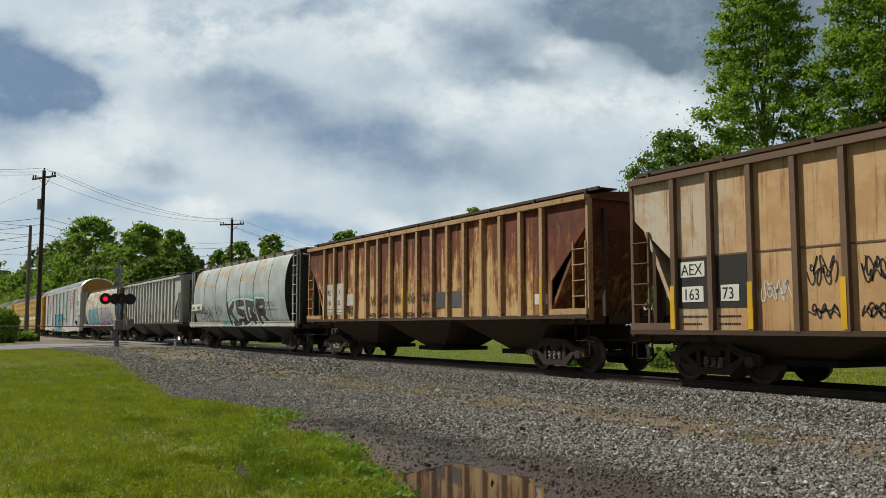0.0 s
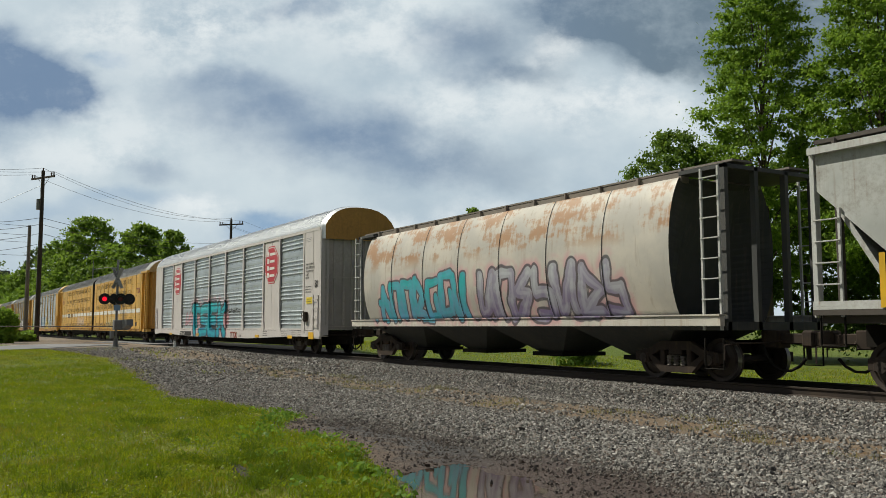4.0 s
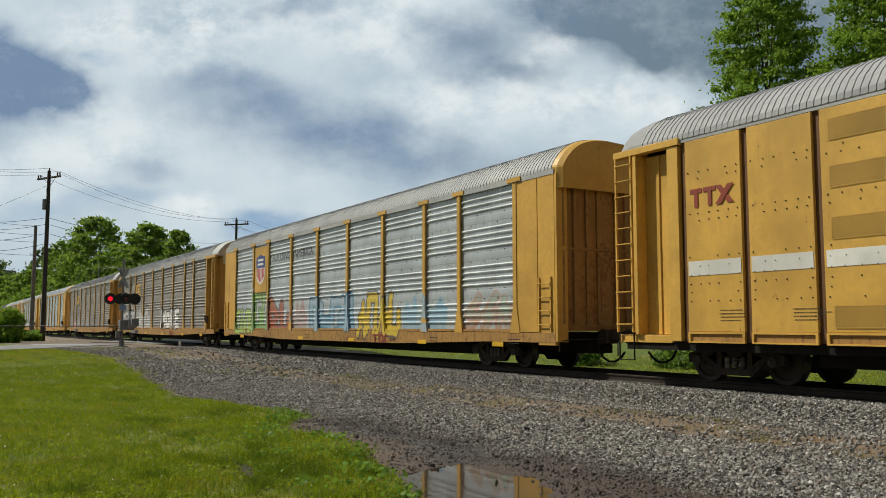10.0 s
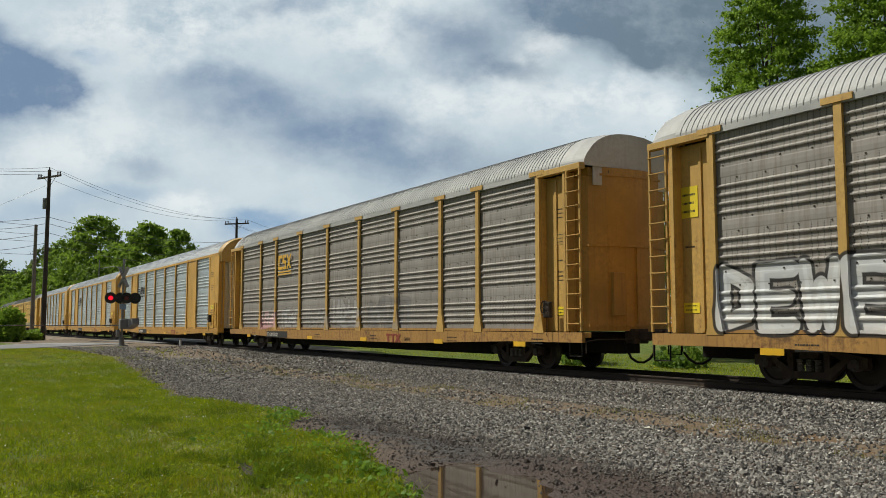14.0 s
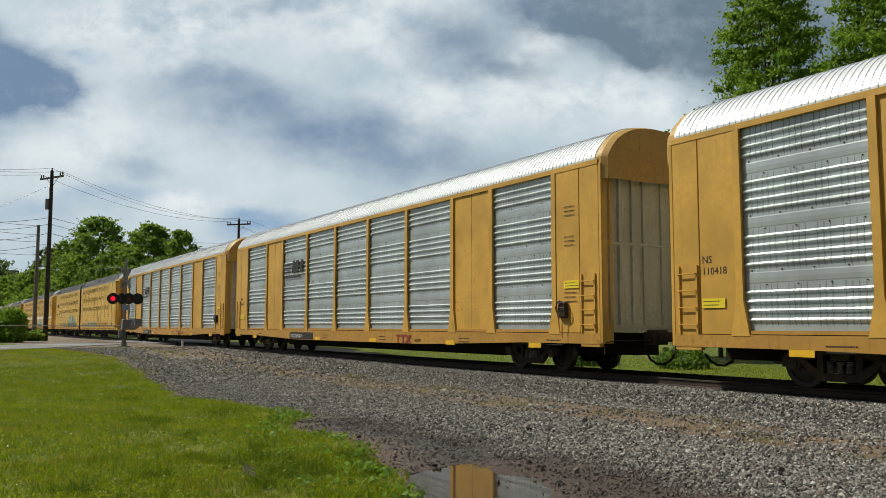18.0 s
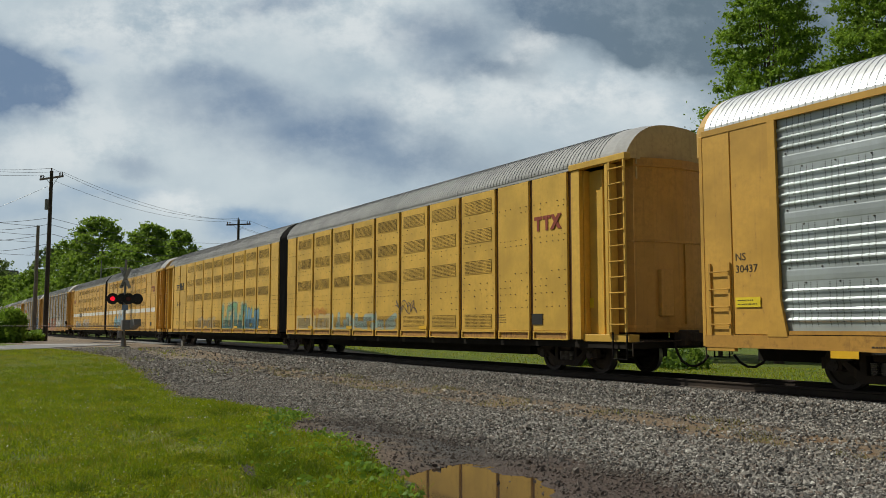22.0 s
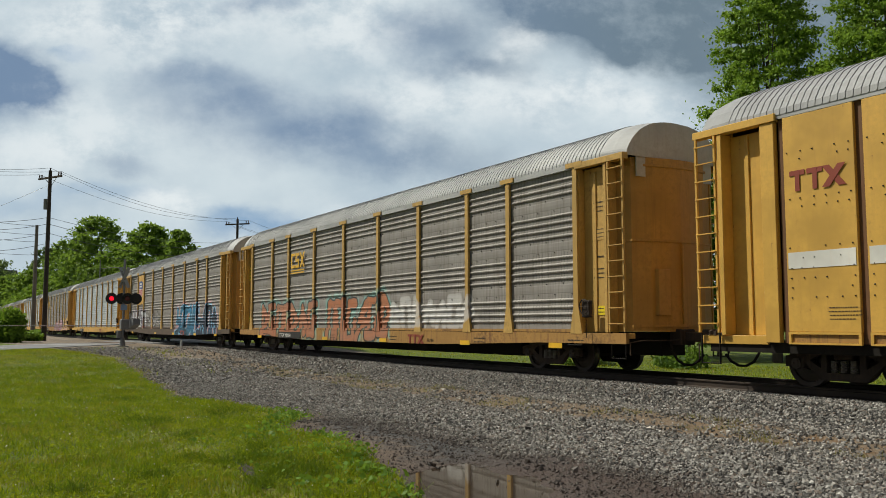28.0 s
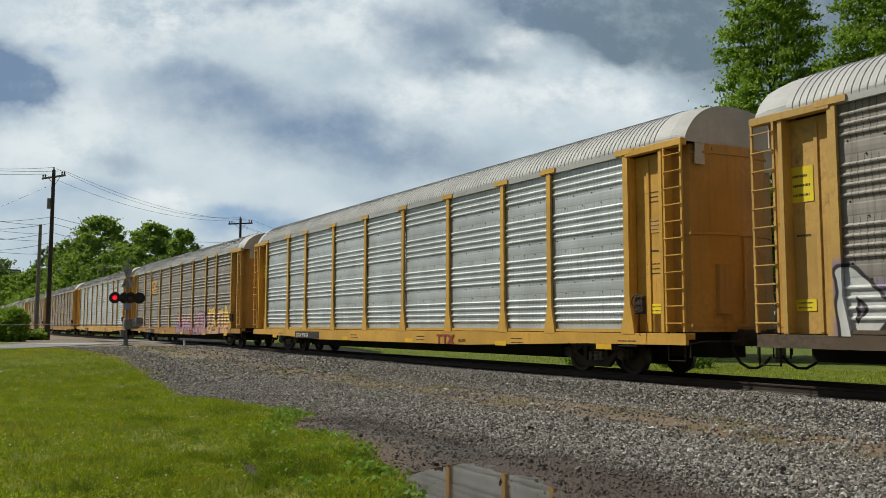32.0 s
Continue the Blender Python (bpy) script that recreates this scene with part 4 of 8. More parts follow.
def emblem_octagon(car, x, z, w, h):
    c = 0.3
    def octo(k):
        a, b = w / 2 * k, h / 2 * (1 - (1 - k) * w / h)
        return [(x - a, z - b + 2 * b * c), (x - a + 2 * a * c, z - b), (x + a - 2 * a * c, z - b), (x + a, z - b + 2 * b * c), (x + a, z + b - 2 * b * c), (x + a - 2 * a * c, z + b), (x - a + 2 * a * c, z + b), (x - a, z + b - 2 * b * c)]
    polygon(car, octo(1.0), emblem_red, "emblem", -1.535, "red octagonal emblem")
    polygon(car, octo(0.95), ink_white, "emblem_border", -1.541)
    polygon(car, octo(0.90), emblem_red, "emblem_field", -1.547)
    for k in range(4):
        zz = z + h * (0.25 - 0.19 * k)
        plate(car, x - w * 0.3, zz - 0.02, w * 0.14, h * 0.13, ink_white, "emblem_bar", -1.553)
        plate(car, x - w * 0.12, zz, w * (0.36 if k else 0.42), h * 0.07, ink_white, "emblem_bar", -1.553)


def emblem_shield(car, x, z, w, h):
    plate(car, x - w * 0.72, z - h * 0.75, w * 1.44, h * 1.5, yellow, "emblem_panel", -1.55)
    top = [(x - w / 2, z + h * 0.05), (x + w / 2, z + h * 0.05), (x + w * 0.54, z + h * 0.3), (x + w / 2, z + h * 0.42), (x + w * 0.25, z + h * 0.44), (x, z + h * 0.5), (x - w * 0.25, z + h * 0.44), (x - w / 2, z + h * 0.42), (x - w * 0.54, z + h * 0.3)]
    polygon(car, top, emblem_blue, "emblem", -1.56, "blue, red and white shield emblem")
    low = [(x - w / 2, z + h * 0.05), (x - w * 0.5, z - h * 0.25), (x - w * 0.3, z - h * 0.42), (x, z - h * 0.5), (x + w * 0.3, z - h * 0.42), (x + w / 2, z - h * 0.25), (x + w / 2, z + h * 0.05)]
    polygon(car, low, ink_white, "emblem_field", -1.56)
    for k in range(6):
        xx = x - w * 0.42 + k * w * 0.165
        d = 0.44 - abs(xx - x) / w * 0.45
        plate(car, xx - w * 0.04, z - h * d, w * 0.085, h * (d + 0.03), emblem_red, "emblem_bar", -1.566)
    for k in range(2):
        plate(car, x - w * 0.34, z + h * (0.28 - 0.14 * k), w * 0.68, h * 0.07, ink_white, "emblem_bar", -1.566)


def emblem_bars(car, x, z, w, h, mat, y=-1.552):
    """A railway's slanted word mark, drawn as plain leaning bars."""
    for k in range(3):
        plate(car, x, z + h * (0.66 - 0.3 * k), w * (0.36 - 0.06 * k), h * 0.14, mat, "emblem_bar", y)
    s = h * 0.25
    for x0 in (0.40, 0.58, 0.80):
        polygon(car, [(x + w * x0, z), (x + w * (x0 + 0.13), z), (x + w * (x0 + 0.13) + s, z + h), (x + w * x0 + s, z + h)], mat, "emblem_bar", y)
    plate(car, x + w * 0.46, z + h * 0.42, w * 0.42, h * 0.18, mat, "emblem_bar", y - 0.003)


def emblem_letters(car, x, z, w, h, mat, y=-1.552):
    """A short block mark of three linked shapes."""
    b = h * 0.24
    for k in range(2):
        x0 = x + k * w * 0.34
        plate(car, x0, z + h - b, w * 0.30, b, mat, "emblem_bar", y)
        plate(car, x0 + w * 0.11, z, w * 0.09, h, mat, "emblem_bar", y - 0.003)
    for sx in (1, -1):
        a, c = x + w * (0.70 if sx > 0 else 1.0), x + w * (1.0 if sx > 0 else 0.70)
        d = w * 0.07
        polygon(car, [(a - d, z), (a + d, z), (c + d, z + h), (c - d, z + h)], mat, "emblem_bar", y - 0.003 * (2 + sx))


STROKES = {
    "D": [(0.08, 0, 0.08, 1), (0.08, 1, 0.9, 0.75), (0.9, 0.75, 0.85, 0.2), (0.85, 0.2, 0.08, 0)], "W": [(0.02, 1, 0.25, 0), (0.25, 0, 0.5, 0.7), (0.5, 0.7, 0.75, 0), (0.75, 0, 0.98, 1)],
    "T": [(0, 1, 1, 1), (0.5, 1, 0.5, 0)], "S": [(0.95, 1, 0.08, 0.95), (0.08, 0.95, 0.08, 0.55), (0.08, 0.55, 0.92, 0.45), (0.92, 0.45, 0.92, 0.05), (0.92, 0.05, 0.05, 0)],
    "E": [(0.08, 0, 0.08, 1), (0.08, 1, 0.95, 1), (0.08, 0.5, 0.8, 0.5), (0.08, 0, 0.95, 0)], "K": [(0.08, 0, 0.08, 1), (0.08, 0.45, 0.95, 1), (0.35, 0.6, 0.95, 0)],
    "M": [(0.05, 0, 0.05, 1), (0.05, 1, 0.5, 0.4), (0.5, 0.4, 0.95, 1), (0.95, 1, 0.95, 0)], "O": [(0.1, 0, 0.1, 0.8), (0.1, 0.8, 0.9, 0.8), (0.9, 0.8, 0.9, 0), (0.9, 0, 0.1, 0)],
    "R": [(0.08, 0, 0.08, 1), (0.08, 1, 0.9, 0.95), (0.9, 0.95, 0.85, 0.5), (0.85, 0.5, 0.08, 0.48), (0.45, 0.48, 0.95, 0)], "B": [(0.08, 0, 0.08, 1), (0.08, 1, 0.85, 0.9), (0.85, 0.9, 0.5, 0.5), (0.5, 0.5, 0.95, 0.2), (0.95, 0.2, 0.08, 0)],
}
HUES = dict(teal=(0.012, 0.40, 0.42), blue=(0.012, 0.17, 0.32), sky=(0.16, 0.40, 0.58), green=(0.14, 0.40, 0.19), lime=(0.42, 0.56, 0.16), red=(0.42, 0.11, 0.07), orange=(0.46, 0.16, 0.065), gold=(0.66, 0.47, 0.04),
            violet=(0.22, 0.17, 0.30), pink=(0.60, 0.30, 0.33), white=(0.64, 0.62, 0.60), chrome=(0.46, 0.48, 0.50), navy=(0.015, 0.028, 0.07), slate=(0.07, 0.065, 0.08), ink=(0.012, 0.011, 0.012), aqua=(0.22, 0.52, 0.48), rust=(0.30, 0.12, 0.05), straw=(0.45, 0.42, 0.30), salmon=(0.42, 0.20, 0.12))


class GroupNet(Net):
    """The same short hand inside a node group."""

    def __init__(self, name, ins, outs):
        self.t = bpy.data.node_groups.new(name, "ShaderNodeTree")
        for way, rows in (("INPUT", ins), ("OUTPUT", outs)):
            for n, k in rows:
                self.t.interface.new_socket(name=n, in_out=way, socket_type="NodeSocket" + k)
        self.given = self.t.nodes.new("NodeGroupInput").outputs
        self.result = self.t.nodes.new("NodeGroupOutput").inputs

    def vec(self, op, a, b=None, scale=None):
        node = self.n("VectorMath", _0=a)
        node.operation = op
        if b is not None:
            self.put(node.inputs[1], b)
        if scale is not None:
            self.put(node.inputs[3], scale)
        return node.outputs["Value" if op in ("LENGTH", "DOT_PRODUCT") else 0]


def stroke_group():
    """The distance from P to one sprayed stroke from A along B, or D where that is smaller; K is B over its squared length."""
    w = GroupNet("sprayed_stroke", [("P", "Vector"), ("A", "Vector"), ("B", "Vector"), ("K", "Vector"), ("D", "Float")], [("D", "Float")])
    p, a, b, k, d = list(w.given)[:5]
    pa = w.vec("SUBTRACT", p, a)
    h = w.math("MULTIPLY", w.vec("DOT_PRODUCT", pa, k), 1.0, clamp=True)
    w.put(w.result[0], w.math("MINIMUM", d, w.vec("LENGTH", w.vec("SUBTRACT", pa, w.vec("SCALE", b, scale=h)))))
    return w.t


def letter_runs(word, px, pz, pw, ph, seed):
    """The strokes of a piece, and their half width."""
    n = len(word) or max(2, min(7, round(pw / ph / 0.6)))
    lw = pw / n
    r = min(ph * 0.135, lw * 0.165) if word else min(ph * 0.115, lw * 0.165)
    rnd = random.Random(seed * 13 + int(pw * 10))
    runs = []
    for i in range(n):
        if word:
            runs += [(Vector((px + lw * (i + 0.12 + 0.76 * x1), pz + r + (ph - 2 * r) * z1, 0)), Vector((px + lw * (i + 0.12 + 0.76 * x2), pz + r + (ph - 2 * r) * z2, 0))) for x1, z1, x2, z2 in STROKES[word[i]]]
            continue
        x0, up, lean = px + lw * (i + 0.16), rnd.uniform(-0.06, 0.08) * ph, rnd.uniform(-0.12, 0.22) * lw
        spots = [(0, 0), (0, 0.5), (0, 1), (0.68, 0), (0.68, 0.5), (0.68, 1), (0.34, 0.15), (0.34, 0.85)]
        way = rnd.choice([(2, 0, 3, 4), (0, 2, 5, 3), (2, 1, 4, 3, 0), (5, 2, 0, 3, 4), (0, 2, 4, 0, 3), (2, 0, 6, 5, 3), (0, 7, 3, 4, 1), (5, 1, 4, 0)])
        knots = [Vector((x0 + spots[q][0] * lw + lean * spots[q][1] + rnd.uniform(-0.05, 0.05) * lw, pz + r + up + (ph - 2.2 * r) * spots[q][1], 0)) for q in way]
        runs += list(zip(knots, knots[1:]))
    return runs, r


def piece_group(piece):
    """One sprayed piece: takes the sheet's colour and the place on the car's side, gives the painted colour and where paint covers."""
    word, px, pz, pw, ph, fa, fb, ed, halo, k, seed = piece
    w = GroupNet("sprayed_piece", [("Color", "Color"), ("P", "Vector"), ("Mist", "Float"), ("Near", "Float")], [("Color", "Color"), ("Covered", "Float")])
    col, flat, mist, near = list(w.given)[:4]
    wob = w.n("TexNoise", Vector=w.vec("ADD", flat, (seed * 3.1, seed * 1.7, 0)), Scale=1.1, Detail=2)
    amp = (0.16 if word else 0.28) * ph
    p = w.vec("ADD", flat, w.vec("MULTIPLY", w.vec("SUBTRACT", wob.outputs["Color"], (0.5, 0.5, 0.5)), (amp, amp, 0)))
    runs, r = letter_runs(word, px, pz, pw, ph, seed)
    d = 50.0
    for a, b in runs:
        g = w.t.nodes.new("ShaderNodeGroup")
        g.node_tree = kept("stroke_group", stroke_group)
        ba = b - a
        for i, v in enumerate((p, tuple(a), tuple(ba), tuple(ba / ba.length_squared), d)):
            w.put(g.inputs[i], v)
        d = g.outputs[0]
    z = w.n("SeparateXYZ", Vector=flat).outputs["Y"]
    fill, edge = w.ramp(d, r + 0.012, r - 0.012), w.ramp(d, r * 1.45 + 0.015, r * 1.45 - 0.015)
    shade = w.math("ADD", w.math("MULTIPLY", w.ramp(z, pz, pz + ph), 0.5), w.math("MULTIPLY", w.ramp(w.noise(flat, 1.6, 3), 0.4, 0.6), 0.5))
    wear = w.math("MULTIPLY", w.math("MULTIPLY", near, k), w.ramp(mist, 0.16, 0.42))
    if halo:
        fog = w.math("MULTIPLY", w.ramp(d, r * 3.0, r * 1.3), w.ramp(w.noise(flat, 2.2, 2), 0.36, 0.56))
        col = w.mix(w.math("MULTIPLY", w.math("MULTIPLY", fog, wear), 0.8), col, HUES[halo])
    cover = w.math("MULTIPLY", edge, wear)
    col = w.mix(cover, col, HUES[ed])
    inner = w.mix(shade, HUES[fa], HUES[fb])
    # a pale gleam along the upper side of each stroke
    inner = w.mix(w.math("MULTIPLY", w.ramp(d, r * 0.45, r * 0.2), 0.35 if word else 0.2), inner, rgb(HUES[fb], 1.6))
    col = w.mix(w.math("MULTIPLY", fill, wear), col, inner)
    w.put(w.result[0], col)
    w.put(w.result[1], cover)
    return w.t


def sprayed(base, car, pieces):
    """A copy of a sheet's material with graffiti sprayed on, laid out in the car's own x and z.
    A piece: (word or '', x, z, width, height, fill, second fill, edge, halo or '', strength, seed)."""
    mat = base.copy()
    w = Net("", mat)
    bsdf = next(n for n in w.t.nodes if n.type == "BSDF_PRINCIPLED")
    col_in, met_in = bsdf.inputs["Base Color"], bsdf.inputs["Metallic"]
    col = col_in.links[0].from_socket
    tc = w.n("TexCoord")
    tc.object = car
    s = w.n("SeparateXYZ", Vector=tc.outputs["Object"])
    near = w.math("LESS_THAN", s.outputs["Y"], -0.5)
    flat = w.n("CombineXYZ", X=s.outputs["X"], Y=s.outputs["Z"], Z=0.0).outputs[0]
    mist = w.noise(flat, 3.0, 5, 0.65)
    covered = None
    for piece in pieces:
        g = w.t.nodes.new("ShaderNodeGroup")
        g.node_tree = kept(("piece", car.name, piece), lambda: piece_group(piece))
        for i, v in enumerate((col, flat, mist, near)):
            w.put(g.inputs[i], v)
        col, c = g.outputs[0], g.outputs[1]
        covered = c if covered is None else w.math("MAXIMUM", covered, c)
    w.put(col_in, col)
    clean = w.math("SUBTRACT", 1.0, covered)
    if met_in.links:
        w.put(met_in, w.math("MULTIPLY", met_in.links[0].from_socket, clean))
    elif met_in.default_value > 0:
        w.put(met_in, w.math("MULTIPLY", clean, met_in.default_value))
    return mat


def spray_on(car, pieces, names=("rack_panel", "rack_post", "side_sill", "ledge", "side_sheet", "vent", "shell", "stripe")):
    """Give the car's own sheets the sprayed copies of their materials."""
    done = {}
    for o in car.children:
        if o.name.split(".")[0] not in names:
            continue
        spots = [o.matrix_basis @ Vector(q) for q in o.bound_box]
        if sum(q.y for q in spots) > 0 and o.name.split(".")[0] not in ("shell", "roof"):
            continue
        lo, hi = min(q.x for q in spots), max(q.x for q in spots)
        here = tuple(q for q in pieces if q[1] - 0.15 * q[4] < hi and q[1] + q[3] + 0.15 * q[4] > lo)
        here = tuple(sorted(here, key=lambda q: -q[9])[:2]) if len(here) > 2 else here
        if not here:
            continue
        for slot in o.material_slots:
            m = slot.material
            if not m or m.name.startswith(("bolt", "vent_shadow")):
                continue
            if (m, here) not in done:
                done[m, here] = sprayed(m, car, here)
            slot.link = "OBJECT"
            slot.material = done[m, here]


def scrawl(car, x, z, w, h, mat, seed, y=-1.556, r=0.012, n=14, label="thin sprayed scrawl"):
    """A loose line of spray paint, laid as one thin ribbon."""
    rnd = random.Random(seed)
    bm = bmesh.new()
    pts = []
    f1, f2, f3, ph = rnd.uniform(2.5, 4.5), rnd.uniform(5, 8), rnd.uniform(9, 13), rnd.uniform(0, 6)
    m = 5 * n
    for i in range(m):
        t = i / (m - 1)
        pts.append((x + w * (0.06 + 0.88 * t) + 0.10 * w * math.sin(2 * math.pi * f2 * t + ph), z + h * (0.5 + 0.28 * math.sin(2 * math.pi * f1 * t + ph) + 0.22 * math.cos(2 * math.pi * f3 * t))))
    for (xa, za), (xb, zb) in zip(pts, pts[1:]):
        d = Vector((xb - xa, 0, zb - za))
        if d.length < 1e-4:
            continue
        nrm = Vector((-d.z, 0, d.x)).normalized() * r
        vs = [bm.verts.new(v) for v in ((xa - nrm.x, y, za - nrm.z), (xb - nrm.x, y, zb - nrm.z), (xb + nrm.x, y, zb + nrm.z), (xa + nrm.x, y, za + nrm.z))]
        bm.faces.new(vs)
    part("scrawl", bm, mat, car, label)

# ---- articulated auto carrier ----
GROOVES = [1.57 + 1.81 * k for k in range(9)] + [17.55, 19.05]
VENTS = ((4.14, 4.49), (3.35, 3.70), (2.50, 2.86), (1.05, 1.40))


def vent_mesh(mat):
    """A screen of crossing wires in a frame, 1.32 m wide and 0.35 m high."""
    def make():
        bm = bmesh.new()
        box(bm, -0.66, 0.66, 0.0, 0.004, 0.0, 0.35)
        me = mesh_of(bm, "vent", [vent_shade(), mat])
        verts = [tuple(v.co) for v in me.vertices]
        faces = [tuple(p.vertices) for p in me.polygons]
        mi = [0] * len(faces)

        def bar(x0, x1, z0, z1):
            n = len(verts)
            verts.extend([(x0, -0.008, z0), (x1, -0.008, z0), (x1, -0.008, z1), (x0, -0.008, z1)])
            faces.append((n, n + 1, n + 2, n + 3))
            mi.append(1)
        for k in range(31):
            x = -0.66 + 1.32 * k / 30
            bar(x - 0.008, x + 0.008, 0, 0.35)
        for k in range(10):
            z = 0.35 * k / 9
            bar(-0.66, 0.66, z - 0.008, z + 0.008)
        me2 = raw("vent", verts, faces, [vent_shade(), mat])
        me2.polygons.foreach_set("material_index", mi)
        return me2
    return kept(("vent", mat.name), make)


def vent_shade():
    # brown-black backing stands in for the shade behind the vent wires
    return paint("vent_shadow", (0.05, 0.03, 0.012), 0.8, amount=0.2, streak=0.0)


def rivet_panel_mesh(w, mat, key):
    """One proud side sheet with rows of small bolt ends."""
    def make():
        bm = bmesh.new()
        box(bm, -w / 2, w / 2, -0.035, 0.03, 0.97, 4.68, 0.008)
        rnd = random.Random(int(w * 100))
        me = mesh_of(bm, "side_sheet", [mat, bolt_dark])
        verts = [tuple(v.co) for v in me.vertices]
        faces = [tuple(p.vertices) for p in me.polygons]
        mi = [0] * len(faces)
        for z in (4.05, 3.92, 3.24, 3.1, 2.4, 2.22, 2.05, 1.88, 1.72, 1.55):
            for k in range(6):
                if rnd.random() < 0.3:
                    continue
                x = -w * 0.43 + w * 0.86 * k / 5 + rnd.uniform(-0.03, 0.03)
                n = len(verts)
                verts += [(x - 0.012, -0.035, z - 0.012), (x + 0.012, -0.035, z - 0.012), (x + 0.012, -0.035, z + 0.012), (x - 0.012, -0.035, z + 0.012), (x, -0.064, z)]
                faces += [(n, n + 1, n + 4), (n + 1, n + 2, n + 4), (n + 2, n + 3, n + 4), (n + 3, n, n + 4)]
                mi += [1] * 4
        me2 = raw("side_sheet", verts, faces, [mat, bolt_dark])
        me2.polygons.foreach_set("material_index", mi)
        return me2
    return kept(("sheet", round(w, 2), mat.name, key), make)


def twin_rack(x0, label, body, stripe):
    """A two-unit articulated auto carrier with bellows between its units."""
    car = thing("articulated_auto_carrier", label, "freight car", (x0, TRACK_Y, 0), group="auto carriers of the train")
    lo, hi = 0.42, 21.1
    for sgn in (1, -1):
        for s in (-1, 1):
            # place a near-side element at local x = sgn * d on side s
            def at(d, y=-1.52, z=0.0, sgn=sgn, s=s):
                return pose(sgn * d, y, z) if s < 0 else pose(sgn * d, -y, z, 0, 0, 180)
            back = kept(("twinback", sgn * s), lambda sgn=sgn, s=s: mesh_of(box(bmesh.new(), *sorted((-sgn * s * (lo + 0.05), -sgn * s * 19.1)), 0.025, 0.06, 0.78, 4.72), "side_wall", groove))
            part("side_wall", back, None, car, at=at(0))
            edges = [lo + 0.06] + GROOVES
            for i, (a, b) in enumerate(zip(edges, edges[1:])):
                w, c = b - a - 0.155, (a + b) / 2
                sheet = part("side_sheet", rivet_panel_mesh(w, body, 0), None, car, at=at(c))
                part("sill_box", kept(("sbox", round(w, 2), body.name), lambda w=w: sill_box_mesh(w, body)), None, car, at=at(c))
                # rusty fill, darker than its frame, stands in for shade in the sill box
                part("sill_panel", kept(("spanel", round(w, 2)), lambda w=w: mesh_of(box(bmesh.new(), -w / 2 + 0.052, w / 2 - 0.052, -0.012, 0.02, 0.792, 0.928), "sill_panel", sill_rust)), None, car, at=at(c))
                if 1 <= i <= 8:
                    for z0, z1 in VENTS:
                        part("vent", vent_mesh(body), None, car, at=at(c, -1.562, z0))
                if stripe:
                    part("stripe", kept(("stripe", round(w, 2)), lambda w=w: mesh_of(box(bmesh.new(), -w * 0.47, w * 0.47, -0.004, 0.0, 2.04, 2.32), "stripe", white_tape)), None, car, at=at(c, -1.559))
            chord = kept(("twinchord", sgn * s), lambda sgn=sgn, s=s: mesh_of(box(bmesh.new(), *sorted((-sgn * s * (lo + 0.05), -sgn * s * 19.1)), -0.03, 0.02, 4.69, 4.80), "top_chord", roof_grey))
            part("top_chord", chord, None, car, at=at(0))
            # recessed end bay, corner post and ladder
            e0 = GROOVES[-1]
            for n, me in kept(("twinend", sgn * s, body.name), lambda k=-sgn * s: twin_end_parts(k, body, e0, hi)):
                part(n, me, None, car, at=at(0, 0))
            lx = hi - 0.62 if sgn * -s > 0 else hi - 0.62 + 0.46
            part("ladder", ladder_mesh(0.46, 0.95, 4.66, 11, body, ("rack", "door", body.name)), None, car, at=at(lx, -1.575))
            part("sill_step", kept("step", step_mesh), None, car, at=at(lx, -1.54))
        m = Matrix.Identity(4) if sgn > 0 else Matrix.Rotation(math.pi, 4, "Z")
        part("roof", roof_mesh(roof_dull, (hi - lo - 1.0) / 2, "roof"), None, car, at=m @ Matrix.Translation(((hi + lo - 0.9) / 2, 0, -0.04)))
        part("end_hood", hood_mesh(roof_dull, 0.75, gable_cream), None, car, at=m @ Matrix.Translation((hi - 0.95, 0, -0.04)))
        for n, me in kept(("enddoor", orange.name, "door"), lambda: end_door_parts(orange, False)):
            part(n, me, None, car, at=m @ Matrix.Translation((hi - 0.35, 0, 0)))
        part("floor_deck", kept("twindeck", lambda: mesh_of(box(box(bmesh.new(), lo, hi - 0.3, -1.46, 1.46, 0.60, 0.80), lo + 3, hi - 4.5, -0.9, 0.9, 0.36, 0.62), "floor_deck", black)), None, car, at=m)
        bogie(car, sgn * 18.3, 0.42)
        coupler(car, sgn * (hi + 0.1), sgn)
        coupler_gear(car, sgn * (hi - 0.05), sgn)
    bogie(car, 0.0, 0.42)

    def bellows():
        bm = bmesh.new()
        rings = []
        for k in range(17):
            o = 0.045 if k % 2 else 0.0
            rings.append([bm.verts.new((-0.46 + 0.92 * k / 16, y, z)) for y, z in [(1.48 + o, 0.85), *[(y * (0.97 + o * 0.6), z - 0.1 + o) for y, z in ROOF], (-1.48 - o, 0.85)]])
        for a, b in zip(rings, rings[1:]):
            for i in range(len(a)):
                bm.faces.new((a[i], a[(i + 1) % len(a)], b[(i + 1) % len(a)], b[i]))
        bm.faces.new(rings[0])
        bm.faces.new(rings[-1][::-1])
        return mesh_of(bm, "bellows", rubber)
    part("bellows", kept("bellows", bellows), None, car, "black rubber bellows")
    return car


def sill_box_mesh(w, mat):
    bm = bmesh.new()
    box(bm, -w / 2, w / 2, -0.05, 0.0, 0.93, 0.97)
    box(bm, -w / 2, w / 2, -0.05, 0.0, 0.76, 0.79)
    for x in (-w / 2, w / 2 - 0.05):
        box(bm, x, x + 0.05, -0.05, 0.0, 0.79, 0.93)
    return mesh_of(bm, "sill_box", mat)


